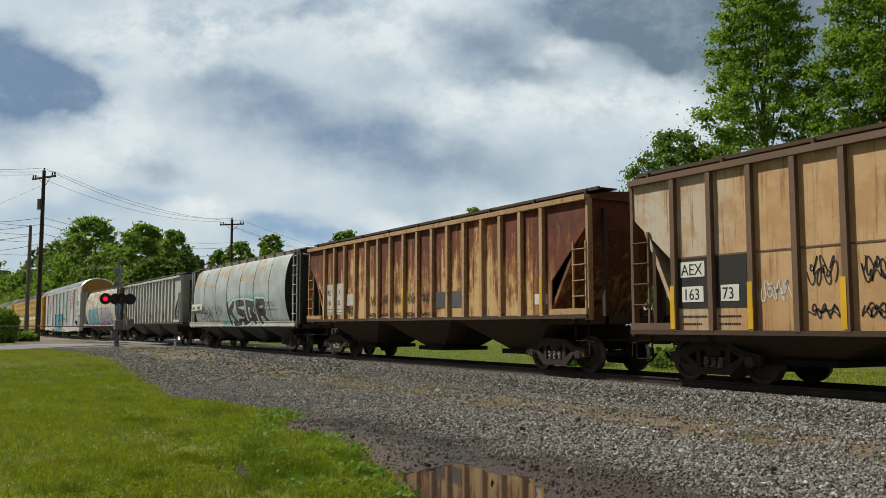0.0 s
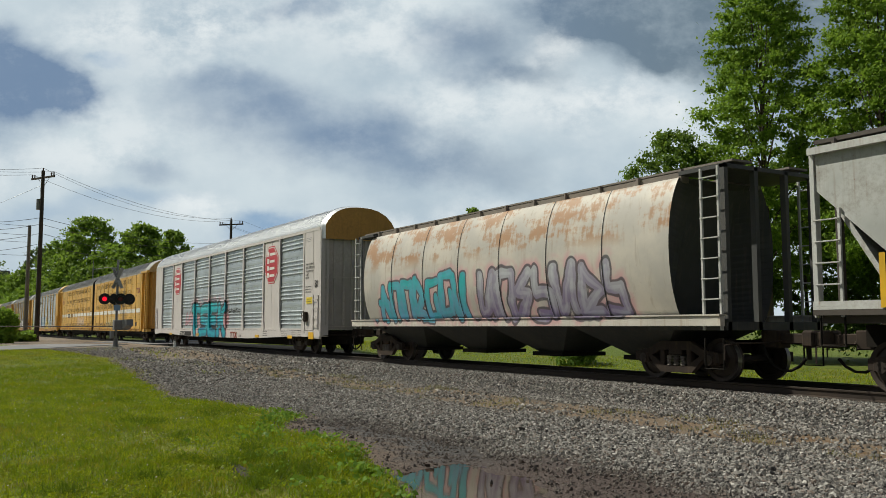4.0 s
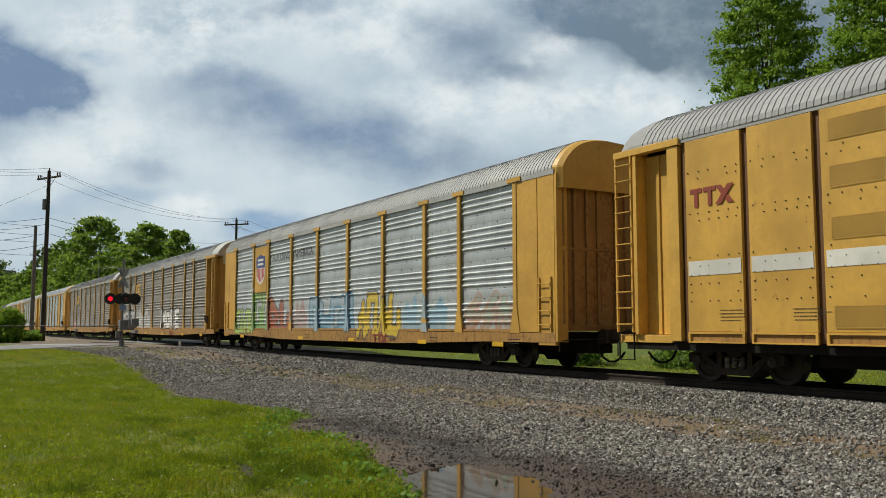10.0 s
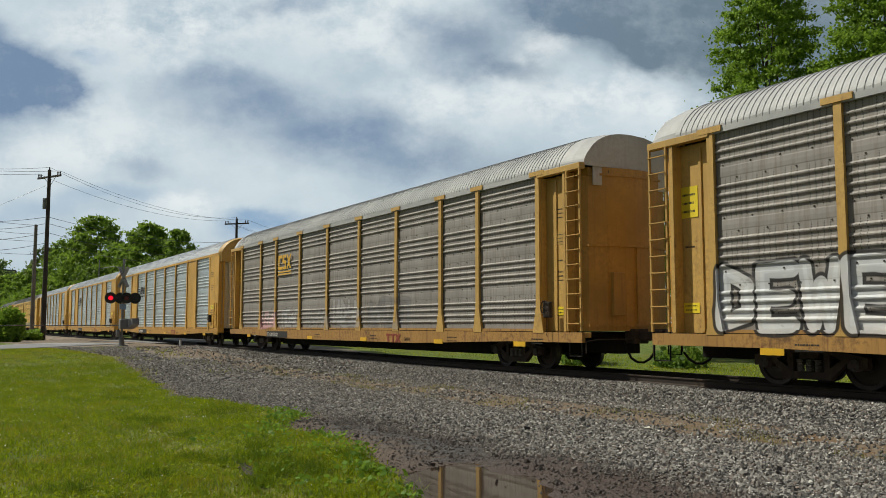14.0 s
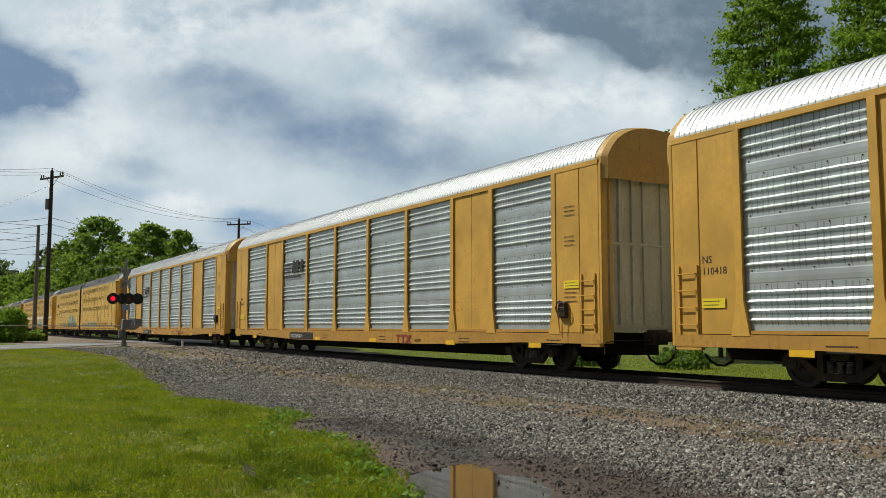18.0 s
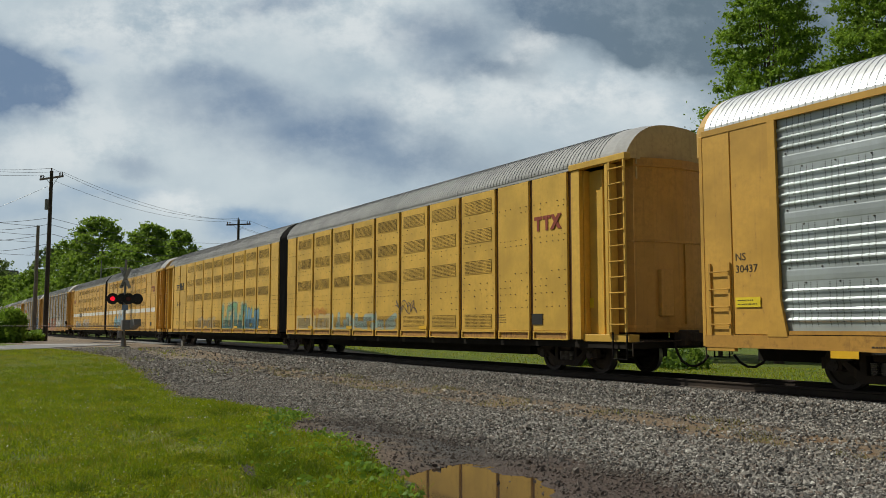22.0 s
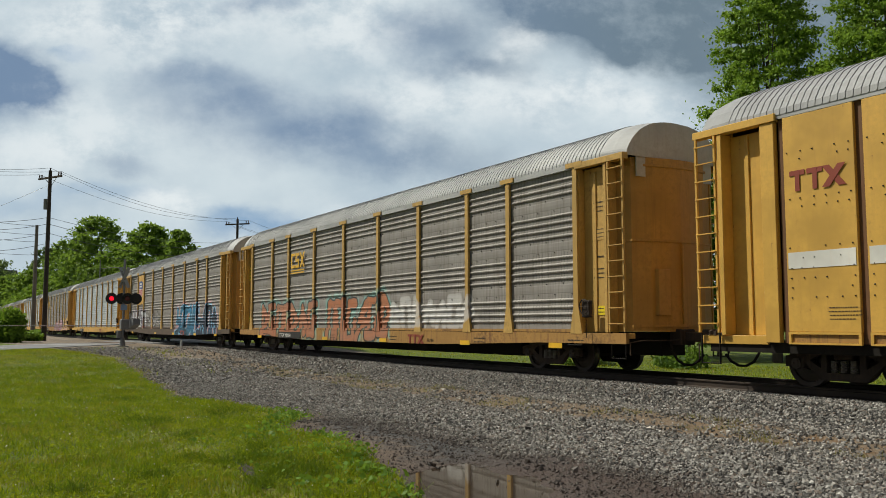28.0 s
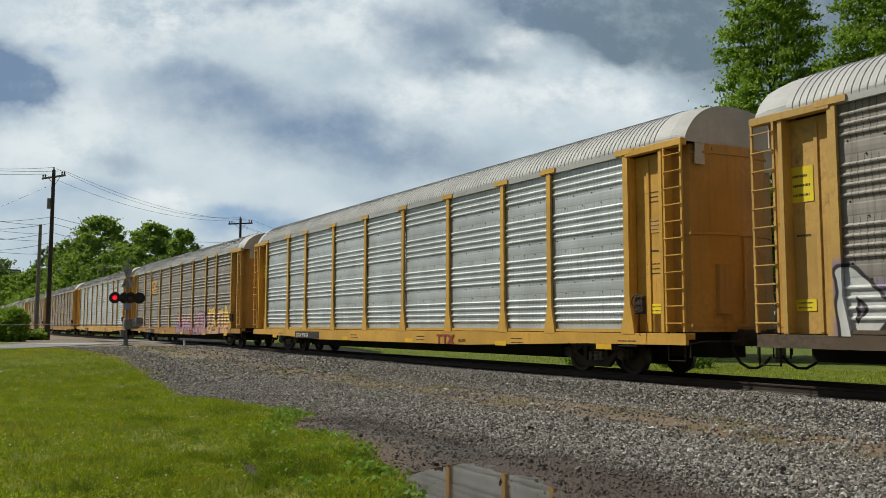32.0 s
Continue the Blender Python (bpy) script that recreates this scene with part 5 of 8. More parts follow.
def twin_end_parts(k, mat, e0, hi):
    rows = [("end_sheet", e0 + 0.1, e0 + 0.4, -1.57, -1.46, 0.78, 4.655), ("end_panel", e0 + 0.425, hi - 0.75, -1.30, -1.24, 0.905, 4.62), ("inner_post", e0 + 0.3, e0 + 0.42, -1.455, -1.26, 0.905, 4.655),
            ("panel_rib", e0 + 0.85, e0 + 0.93, -1.33, -1.303, 0.905, 4.6), ("corner_post", hi - 0.78, hi - 0.68, -1.58, -1.303, 0.905, 4.655), ("end_header", e0 + 0.05, hi - 0.1, -1.60, -1.42, 4.66, 4.80), ("end_sill", e0 + 0.41, hi - 0.12, -1.50, -1.24, 0.74, 0.9)]
    return [(n, mesh_of(box(bmesh.new(), *sorted((k * a, k * b)), *r, 0.008), n, mat)) for n, a, b, *r in rows]


# ---- covered hoppers ----
HOP = 8.2


def hopper(x0, label, side_mat, rib_mat, dark_mat, half=HOP, z0=1.32, z1=3.97, ribs=16, pitch=0.875, rib_w=0.12, chutes=3, low_lit=None, slope_z=(2.15, 3.35), tip=6.85):
    """A ribbed covered hopper: flat sides cut off slantwise at the ends, slope sheets, chutes, running boards and end ladders."""
    car = thing("covered_hopper", label, "freight car", (x0, TRACK_Y, 0), group="covered hoppers of the train")
    out = [(-tip, z0), (tip, z0), (tip, slope_z[0]), (half - 0.05, slope_z[1]), (half - 0.05, z1), (-half + 0.05, z1), (-half + 0.05, slope_z[1]), (-tip, slope_z[0])]
    for s in (-1, 1):
        part("side_sheet", prism(bmesh.new(), out, s * 1.44, s * 1.47), side_mat, car)
        for k in range(ribs):
            x = (k - (ribs - 1) / 2) * pitch
            if abs(x) > tip:
                continue
            me = kept(("rib", rib_mat.name, rib_w, z0, z1), lambda: mesh_of(prism(bmesh.new(), [(-rib_w / 2, z0), (rib_w / 2, z0), (rib_w / 2, z1 - 0.05), (-rib_w / 2, z1 - 0.05)], -0.1, 0.0), "rib", rib_mat))
            part("rib", me, None, car, at=pose(x, s * 1.47, 0, 0, 0, 0 if s < 0 else 180))
        part("top_chord", box(bmesh.new(), -half, half, *sorted((s * 1.40, s * 1.58)), z1 - 0.04, z1 + 0.08), rib_mat, car)
        part("side_sill", box(bmesh.new(), -half, half, *sorted((s * 1.42, s * 1.56)), z0 - 0.07, z0 + 0.02), dark_mat, car)
        for e0, e1 in ((tip, half), (-half, -tip)):
            part("end_sill", box(bmesh.new(), e0, e1, *sorted((s * 1.42, s * 1.56)), z0 + 0.024, z0 + 0.16), rib_mat, car)
        for sgn in (1, -1):
            lx = sgn * half - (0.5 if sgn > 0 else -0.06)
            part("ladder", ladder_mesh(0.44, z0 - 0.1, 3.0, 5, rib_mat, ("hop", rib_mat.name, z0)), None, car, at=pose(lx, -1.5, 0) if s < 0 else pose(lx + 0.44, 1.5, 0, 0, 0, 180))
            part("corner_post", box(bmesh.new(), *sorted((sgn * (half - 0.06), sgn * (half + 0.02))), *sorted((s * 1.36, s * 1.5)), z0 - 0.1, z1), rib_mat, car)
            part("sill_step", kept("hopstep", lambda: step_mesh()), None, car, at=pose(lx, s * 1.45, z0 - 0.95))
    # slope sheets under the sides, in the darkened colour: saw-tooth chutes along the car
    n = chutes
    seg = 2 * tip / n
    for k in range(n):
        c = -tip + seg * (k + 0.5)
        bm = bmesh.new()
        a = [bm.verts.new(v) for v in ((c - seg / 2, -1.44, z0), (c + seg / 2, -1.44, z0), (c + seg / 2, 1.44, z0), (c - seg / 2, 1.44, z0))]
        b = [bm.verts.new(v) for v in ((c - 0.55, -0.62, 0.46), (c + 0.55, -0.62, 0.46), (c + 0.55, 0.62, 0.46), (c - 0.55, 0.62, 0.46))]
        for i in range(4):
            bm.faces.new((a[i], a[(i + 1) % 4], b[(i + 1) % 4], b[i]))
        bm.faces.new(b)
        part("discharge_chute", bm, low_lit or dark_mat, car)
        part("outlet_gate", box(bmesh.new(), c - 0.75, c + 0.75, -0.8, 0.8, 0.36, 0.48, 0.01), black, car)
    part("centre_sill", box(bmesh.new(), -half + 0.1, half - 0.1, -0.3, 0.3, 0.72, 1.1), black, car)
    for sgn in (1, -1):
        bm = bmesh.new()
        pts = [(tip - 0.1, z0), (half - 0.2, slope_z[1] - 0.05), (half - 0.2, z1), (half - 0.28, z1), (half - 0.28, slope_z[1]), (tip - 0.2, z0)]
        prism(bm, [(sgn * x, z) for x, z in pts], -1.42, 1.42)
        part("end_slope", bm, side_mat, car)
        bm = bmesh.new()
        for y in (-0.9, 0.9):
            box(bm, *sorted((sgn * (half - 0.15), sgn * (half - 0.05))), y - 0.05, y + 0.05, z0 - 0.2, z1 - 0.2)
        box(bm, *sorted((sgn * (half - 1.9), sgn * (half - 0.05))), -1.4, 1.4, z0 - 0.2, z0 - 0.02)
        part("end_frame", bm, dark_mat, car)
        bogie(car, sgn * (half - 1.75))
        coupler(car, sgn * (half + 0.05), sgn)
        coupler_gear(car, sgn * (half + 0.02), sgn)
    # roof, hatches, running boards
    part("roof", extrude_x(bmesh.new(), [(-1.5, z1), (-1.5, z1 + 0.06), (-0.8, z1 + 0.2), (0, z1 + 0.25), (0.8, z1 + 0.2), (1.5, z1 + 0.06), (1.5, z1)], -half + 0.05, half - 0.05), side_mat, car)
    part("roof_hatch", box(bmesh.new(), -half + 1.2, half - 1.2, -0.3, 0.3, z1 + 0.22, z1 + 0.30, 0.02), dark_mat, car)
    for s in (-1, 1):
        bm = bmesh.new()
        box(bm, -half - 0.1, half + 0.1, s * 0.95 - 0.28, s * 0.95 + 0.28, z1 + 0.22, z1 + 0.25)
        box(bm, -half - 0.1, half + 0.1, s * 1.22 - 0.02, s * 1.22 + 0.02, z1 + 0.20, z1 + 0.27)
        for k in range(9):
            x = -half + 0.3 + k * (2 * half - 0.6) / 8
            box(bm, x - 0.03, x + 0.03, *sorted((s * 1.30, s * 1.22)), z1 + 0.02, z1 + 0.24)
        part("running_board", bm, dark_mat, car)
    return car


def barrel_hopper(x0, label, shell, sill_mat, end_mat, half=7.9):
    """A round-sided covered hopper: bulging shell, slanted end caps, white side sill, running board along the top."""
    car = thing("round_hopper", label, "freight car", (x0, TRACK_Y, 0), group="covered hoppers of the train")
    z0, z1, body, tail = 1.28, 4.06, 6.75, 7.1
    prof = []
    for k in range(25):
        a = -1.05 + 2.1 * k / 24
        prof.append((-1.57 + 0.62 * (1 - math.cos(a * 1.05)), 2.62 + 1.45 * math.sin(a) / math.sin(1.05)))
    ring = [(y, z) for y, z in prof] + [(-y, z) for y, z in prof[::-1]]
    bm = bmesh.new()
    n = 7
    rows = []
    for i in range(n + 1):
        x = -tail + (body + tail) * i / n
        for dx, k in (((-0.06, 1.0), (-0.02, 1.0), (0.0, 1.006), (0.02, 1.0), (0.06, 1.0)) if 0 < i < n else ((0, 1.0),)):
            rows.append([bm.verts.new((x + dx, y * k, z)) for y, z in ring])
    for a, b in zip(rows, rows[1:]):
        for i in range(len(ring)):
            j = (i + 1) % len(ring)
            bm.faces.new((a[i], a[j], b[j], b[i]))
    part("shell", bm, shell, car, smooth=True)
    for i in range(1, n):
        x = -tail + (body + tail) * i / n
        for s in (1, -1):
            me = kept(("weld", s), lambda: mesh_of(extrude_x(bmesh.new(), [(s * y * 1.009, z) for y, z in prof] + [(s * y * 1.001, z) for y, z in prof[::-1]], -0.008, 0.008), "weld_seam", cap_dark))
            part("weld_seam", me, None, car, at=(x, 0, 0))
    for sgn in (1, -1):
        end = body if sgn > 0 else tail
        bm = bmesh.new()
        a = [bm.verts.new((sgn * end, y, z)) for y, z in ring]
        b = [bm.verts.new((sgn * (end - 0.9 + 0.75 * (z - z0) / (z1 - z0)), y * 0.45, z0 + (z - z0) * 0.96)) for y, z in ring]
        for i in range(len(ring)):
            j = (i + 1) % len(ring)
            bm.faces.new((a[i], a[j], b[j], b[i]))
        bm.faces.new(b)
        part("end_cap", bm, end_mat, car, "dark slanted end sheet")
        bm = bmesh.new()
        for y in (-1.3, -0.45, 0.45, 1.3):
            box(bm, *sorted((sgn * (half - 0.12), sgn * half)), y - 0.05, y + 0.05, 1.0, 4.15)
        box(bm, *sorted((sgn * (body - 0.8), sgn * half)), -1.4, 1.4, 1.0, 1.16)
        box(bm, *sorted((sgn * (body + 0.1), sgn * half)), -1.35, 1.35, 4.08, 4.16)
        part("end_frame", bm, end_mat, car)
        for s in (-1, 1):
            lx = sgn * half - (0.48 if sgn > 0 else -0.04)
            part("ladder", ladder_mesh(0.42, 1.0, 4.1, 8, grey_rib, ("barrel", 1)), None, car, at=pose(lx, -1.46, 0) if s < 0 else pose(lx + 0.42, 1.46, 0, 0, 0, 180))
            part("sill_step", kept("hopstep", lambda: step_mesh()), None, car, at=pose(lx, s * 1.45, -0.1))
        bogie(car, sgn * (half - 1.6))
        coupler(car, sgn * (half + 0.05), sgn)
        coupler_gear(car, sgn * (half + 0.02), sgn)
    for s in (-1, 1):
        bm = bmesh.new()
        box(bm, -half, half, *sorted((s * 1.45, s * 1.57)), 1.08, 1.29)
        box(bm, -half, half, *sorted((s * 1.40, s * 1.60)), 1.27, 1.30)
        part("side_sill", bm, sill_mat, car, "dirty white side sill")
        bm = bmesh.new()
        box(bm, -half, half, *sorted((s * 0.55, s * 1.12)), 4.22, 4.26)
        box(bm, -body, body, *sorted((s * 0.95, s * 1.12)), 3.98, 4.20)
        for k in range(12):
            x = -body + 2 * body * k / 11
            box(bm, x - 0.03, x + 0.03, *sorted((s * 1.1, s * 1.2)), 4.0, 4.24)
        part("running_board", bm, board_brown, car)
    for k in range(4):
        c = -body + 2 * body * (k + 0.5) / 4
        bm = bmesh.new()
        a = [bm.verts.new(v) for v in ((c - 1.66, -1.38, 1.1), (c + 1.66, -1.38, 1.1), (c + 1.66, 1.38, 1.1), (c - 1.66, 1.38, 1.1))]
        b = [bm.verts.new(v) for v in ((c - 0.45, -0.55, 0.42), (c + 0.45, -0.55, 0.42), (c + 0.45, 0.55, 0.42), (c - 0.45, 0.55, 0.42))]
        for i in range(4):
            bm.faces.new((a[i], a[(i + 1) % 4], b[(i + 1) % 4], b[i]))
        bm.faces.new(b)
        part("discharge_chute", bm, end_mat, car)
        part("outlet_gate", box(bmesh.new(), c - 0.6, c + 0.6, -0.7, 0.7, 0.34, 0.44), black, car)
    part("roof_hatch", box(bmesh.new(), -body + 0.5, body - 0.5, -0.35, 0.35, 4.0, 4.2, 0.03), shell, car)
    return car


# ---- the train, in order from its head ----
def rusty_side():
    w = Net("rusty_hopper_side")
    tc = w.n("TexCoord").outputs["Object"]
    sx = w.n("SeparateXYZ", Vector=tc)
    col_id = w.math("FLOOR", w.math("DIVIDE", sx.outputs["X"], 0.875))
    wn_ = w.n("TexWhiteNoise", Vector=w.n("CombineXYZ", X=col_id, Y=0.0, Z=0.0).outputs[0])
    pv = wn_.outputs["Value"]
    run = w.noise(w.n("Mapping", Vector=tc, Scale=(4, 4, 0.5)).outputs[0], 1.8, 6, 0.64)
    blot = w.noise(tc, 2.2, 6, 0.7)
    fine = w.noise(tc, 16.0, 4, 0.7)
    cream = w.mix(fine, (0.46, 0.27, 0.10), (0.66, 0.47, 0.24))
    mid = w.mix(fine, (0.22, 0.085, 0.025), (0.40, 0.18, 0.06))
    red = w.mix(w.ramp(blot, 0.3, 0.7), (0.075, 0.020, 0.012), (0.17, 0.045, 0.020))
    k = w.math("ADD", w.math("ADD", w.math("MULTIPLY", run, 0.75), w.math("MULTIPLY", blot, 0.55)), w.math("MULTIPLY", w.math("SUBTRACT", pv, 0.5), 0.26))
    k = w.math("ADD", k, w.math("MULTIPLY", w.math("SUBTRACT", sx.outputs["Z"], 2.75), 0.11))
    col = w.mix(w.ramp(k, 0.46, 0.60), cream, mid)
    col = w.mix(w.ramp(k, 0.56, 0.70), col, red)
    col = w.mix(w.math("MULTIPLY", w.ramp(pv, 0.45, 0.8), 0.55), col, red)
    col = w.mix(w.math("MULTIPLY", w.ramp(run, 0.60, 0.68), 0.6), col, (0.045, 0.016, 0.011))
    return w.surf(col, 0.8, 0.0, fine, 0.006, 0.5)


rusty = rusty_side()
rust_rib = paint("rusty_rib", (0.46, 0.29, 0.15), 0.75, dirt=(0.14, 0.05, 0.022), amount=0.8, streak=0.6, rust=0.3)
# rusty brown with the shade under the car mixed into its colour
rust_dark = paint("shaded_rust", (0.062, 0.036, 0.022), 0.85, dirt=(0.05, 0.03, 0.02), amount=0.5, streak=0.3)


def tan_material():
    w = Net("tan_hopper_side")
    tc = w.n("TexCoord").outputs["Object"]
    sx = w.n("SeparateXYZ", Vector=tc)
    x, z = sx.outputs["X"], sx.outputs["Z"]
    wn_ = w.n("TexWhiteNoise", Vector=w.n("CombineXYZ", X=w.math("FLOOR", w.math("DIVIDE", x, 0.93)), Y=1.0, Z=0.0).outputs[0])
    run = w.noise(w.n("Mapping", Vector=tc, Scale=(6, 6, 0.4)).outputs[0], 1.8, 6, 0.66)
    blot, fine = w.noise(tc, 1.6, 5, 0.65), w.noise(tc, 14.0, 4, 0.7)
    base = w.mix(w.math("ADD", w.ramp(x, -7.6, -4.5), w.math("MULTIPLY", w.math("SUBTRACT", wn_.outputs["Value"], 0.5), 0.3), clamp=True), (0.56, 0.50, 0.41), (0.58, 0.37, 0.185))
    base = w.mix(w.math("MULTIPLY", w.ramp(blot, 0.4, 0.62), 0.55), base, (0.42, 0.22, 0.085))
    base = w.mix(w.math("MULTIPLY", w.ramp(z, 2.4, 1.0), 0.35), base, (0.40, 0.20, 0.075))
    base = w.mix(w.math("MULTIPLY", w.ramp(run, 0.52, 0.68), 0.7), base, (0.22, 0.10, 0.045))
    base = w.mix(w.ramp(w.math("ADD", w.math("MULTIPLY", run, 0.5), w.math("MULTIPLY", fine, 0.5)), 0.62, 0.68), base, (0.13, 0.05, 0.022))
    return w.surf(base, 0.6, 0.0, fine, 0.004, 0.4)


tan_side = tan_material()
tan_rib = paint("tan_hopper_rib", (0.15, 0.088, 0.055), 0.7, dirt=(0.10, 0.05, 0.03), amount=0.5, streak=0.5)
grey_side = paint("grey_hopper_side", (0.43, 0.445, 0.43), 0.6, dirt=(0.17, 0.13, 0.095), amount=0.5, streak=0.55, rust=0.06)
grey_rib = paint("grey_hopper_rib", (0.50, 0.51, 0.49), 0.6, dirt=(0.16, 0.11, 0.08), amount=0.4, streak=0.4, rust=0.06)
# hopper grey taken near black, so underside shade sits in the paint
grey_dark = paint("shaded_grey", (0.075, 0.064, 0.055), 0.85, dirt=(0.05, 0.04, 0.03), amount=0.4, streak=0.2)


def stained_shell(name, low, top, stain, bare, edge):
    w = Net(name)
    tc = w.n("TexCoord").outputs["Object"]
    sx = w.n("SeparateXYZ", Vector=tc)
    run = w.noise(w.n("Mapping", Vector=tc, Scale=(4, 4, 0.5)).outputs[0], 1.8, 6, 0.66)
    blot, fine = w.noise(w.n("Mapping", Vector=tc, Scale=(0.55, 1, 1.3)).outputs[0], 1.5, 5, 0.6), w.noise(tc, 14.0, 4, 0.7)
    col = w.mix(w.ramp(w.noise(tc, 0.8, 4), 0.35, 0.65), low, top)
    high = w.ramp(sx.outputs["Z"], 2.7, 3.2)
    col = w.mix(w.math("MULTIPLY", w.math("MULTIPLY", w.ramp(w.math("ADD", w.math("MULTIPLY", blot, 0.65), w.math("MULTIPLY", run, 0.35)), edge, edge + 0.1), high), 0.8), col, stain)
    col = w.mix(w.math("MULTIPLY", w.ramp(run, 0.54, 0.72), 0.5), col, bare)
    col = w.mix(w.math("MULTIPLY", w.ramp(fine, 0.6, 0.75), 0.3), col, (0.26, 0.20, 0.14))
    return w.surf(col, 0.5, 0.0, fine, 0.003, 0.3)


shell_pale = stained_shell("pale_shell", (0.33, 0.375, 0.38), (0.46, 0.50, 0.505), (0.46, 0.29, 0.11), (0.30, 0.27, 0.22), 0.49)
shell_rust = stained_shell("rust_washed_shell", (0.46, 0.44, 0.40), (0.58, 0.54, 0.47), (0.38, 0.18, 0.06), (0.33, 0.27, 0.20), 0.465)
board_brown = paint("running_board_steel", (0.20, 0.175, 0.15), 0.75, dirt=(0.1, 0.07, 0.05), amount=0.5, streak=0.2)
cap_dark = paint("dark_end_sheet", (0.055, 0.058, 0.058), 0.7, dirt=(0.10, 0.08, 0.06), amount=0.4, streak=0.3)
sill_white = paint("sill_white", (0.58, 0.55, 0.49), 0.6, dirt=(0.2, 0.13, 0.07), amount=0.4, streak=0.5)
spray = {k: plain("spray_" + k, c, 0.6) for k, c in dict(teal=(0.02, 0.34, 0.36), blue=(0.03, 0.10, 0.30), sky=(0.20, 0.42, 0.60), green=(0.14, 0.42, 0.20), lime=(0.46, 0.60, 0.18), red=(0.46, 0.10, 0.05),
         orange=(0.58, 0.20, 0.05), gold=(0.66, 0.47, 0.04), violet=(0.22, 0.17, 0.30), pink=(0.62, 0.28, 0.34), white=(0.66, 0.64, 0.62), chrome=(0.5, 0.52, 0.55), navy=(0.015, 0.03, 0.08), slate=(0.09, 0.085, 0.10)).items()}

CARS = []


def hop_tan():
    c = hopper(-5.3, "tan covered hopper streaked with rust and grime", tan_side, tan_rib, rust_dark, z0=0.98, z1=4.04, ribs=16, pitch=0.93, rib_w=0.11, slope_z=(2.35, 3.3), tip=7.05)
    for x in (-7.0, -5.13, -3.3, -1.4):
        plate(c, x - 0.055, 1.02, 0.11, 0.85, bright_yellow, "reflector", -1.572)
    part("side_seam", box(bmesh.new(), -7.0, 7.0, -1.482, -1.468, 2.39, 2.42), tan_rib, c)
    plate(c, -6.92, 1.42, 0.75, 0.98, ink, "number_panel", -1.474)
    plate(c, -5.98, 1.42, 0.72, 0.98, ink, "number_panel", -1.474)
    for x, z, w, t in ((-6.86, 2.02, 0.62, "AEX"), (-6.82, 1.54, 0.54, "163"), (-5.86, 1.54, 0.42, "73")):
        plate(c, x, z, w, 0.3, ink_white, "number_patch", -1.48)
        words(c, t, x + 0.03, z + 0.04, 0.31, ink, -1.488, 0.92)
    bars(c, -6.85, 1.05, 0.6, 0.28, 2, ink, -1.478, seed=4)
    bars(c, -5.95, 1.05, 0.6, 0.28, 2, ink, -1.478, seed=5)
    scrawl(c, -4.95, 1.5, 0.6, 0.4, spray["white"], 3, -1.478)
    scrawl(c, -4.0, 1.75, 0.55, 0.5, ink, 8, -1.478, 0.011, 20)
    scrawl(c, -4.0, 1.2, 0.6, 0.25, ink, 9, -1.478)
    scrawl(c, -3.05, 1.75, 0.6, 0.45, ink, 10, -1.478, 0.012, 20)
    scrawl(c, -3.05, 1.2, 0.6, 0.25, ink, 11, -1.478)
    return c


def hop_rust():
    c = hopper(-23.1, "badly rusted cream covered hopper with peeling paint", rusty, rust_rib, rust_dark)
    plate(c, -6.47, 1.5, 0.68, 1.1, sill_white, "number_panel", -1.476)
    plate(c, -5.60, 1.5, 0.68, 1.1, sill_white, "number_panel", -1.476)
    for x, z, t in ((-6.38, 2.2, "AE"), (-5.42, 2.2, "X"), (-6.42, 1.82, "101"), (-5.5, 1.82, "32")):
        words(c, t, x, z, 0.27, ink, -1.485, 0.9)
    bars(c, -6.4, 1.5, 0.52, 0.25, 2, ink, -1.484, seed=6)
    bars(c, -5.54, 1.5, 0.52, 0.25, 2, ink, -1.484, seed=7)
    plate(c, -4.72, 1.8, 0.68, 0.4, sill_white, "paint_patch", -1.476)
    scrawl(c, -4.65, 1.4, 0.5, 0.45, ink, 14, -1.478, 0.01)
    for x in (1.46, 2.33):
        plate(c, x, 1.6, 0.5, 0.46, spray["slate"], "data_panel", -1.476)
    plate(c, 6.2, 1.6, 0.5, 0.25, white_tape, "data_plate", -1.476)
    for x in (-6.61, -0.49, 6.51):
        plate(c, x, 1.4, 0.1, 0.85, bright_yellow, "reflector", -1.574)
    for k, x in enumerate((-2.93, -2.06, -1.18, -0.31, 0.57)):
        scrawl(c, x, 1.36, 0.64, 0.16, ink, 20 + k, -1.478, 0.009, 16)
        scrawl(c, x + 0.05, 1.75, 0.5, 0.35, ink, 30 + k, -1.478, 0.008)
    return c


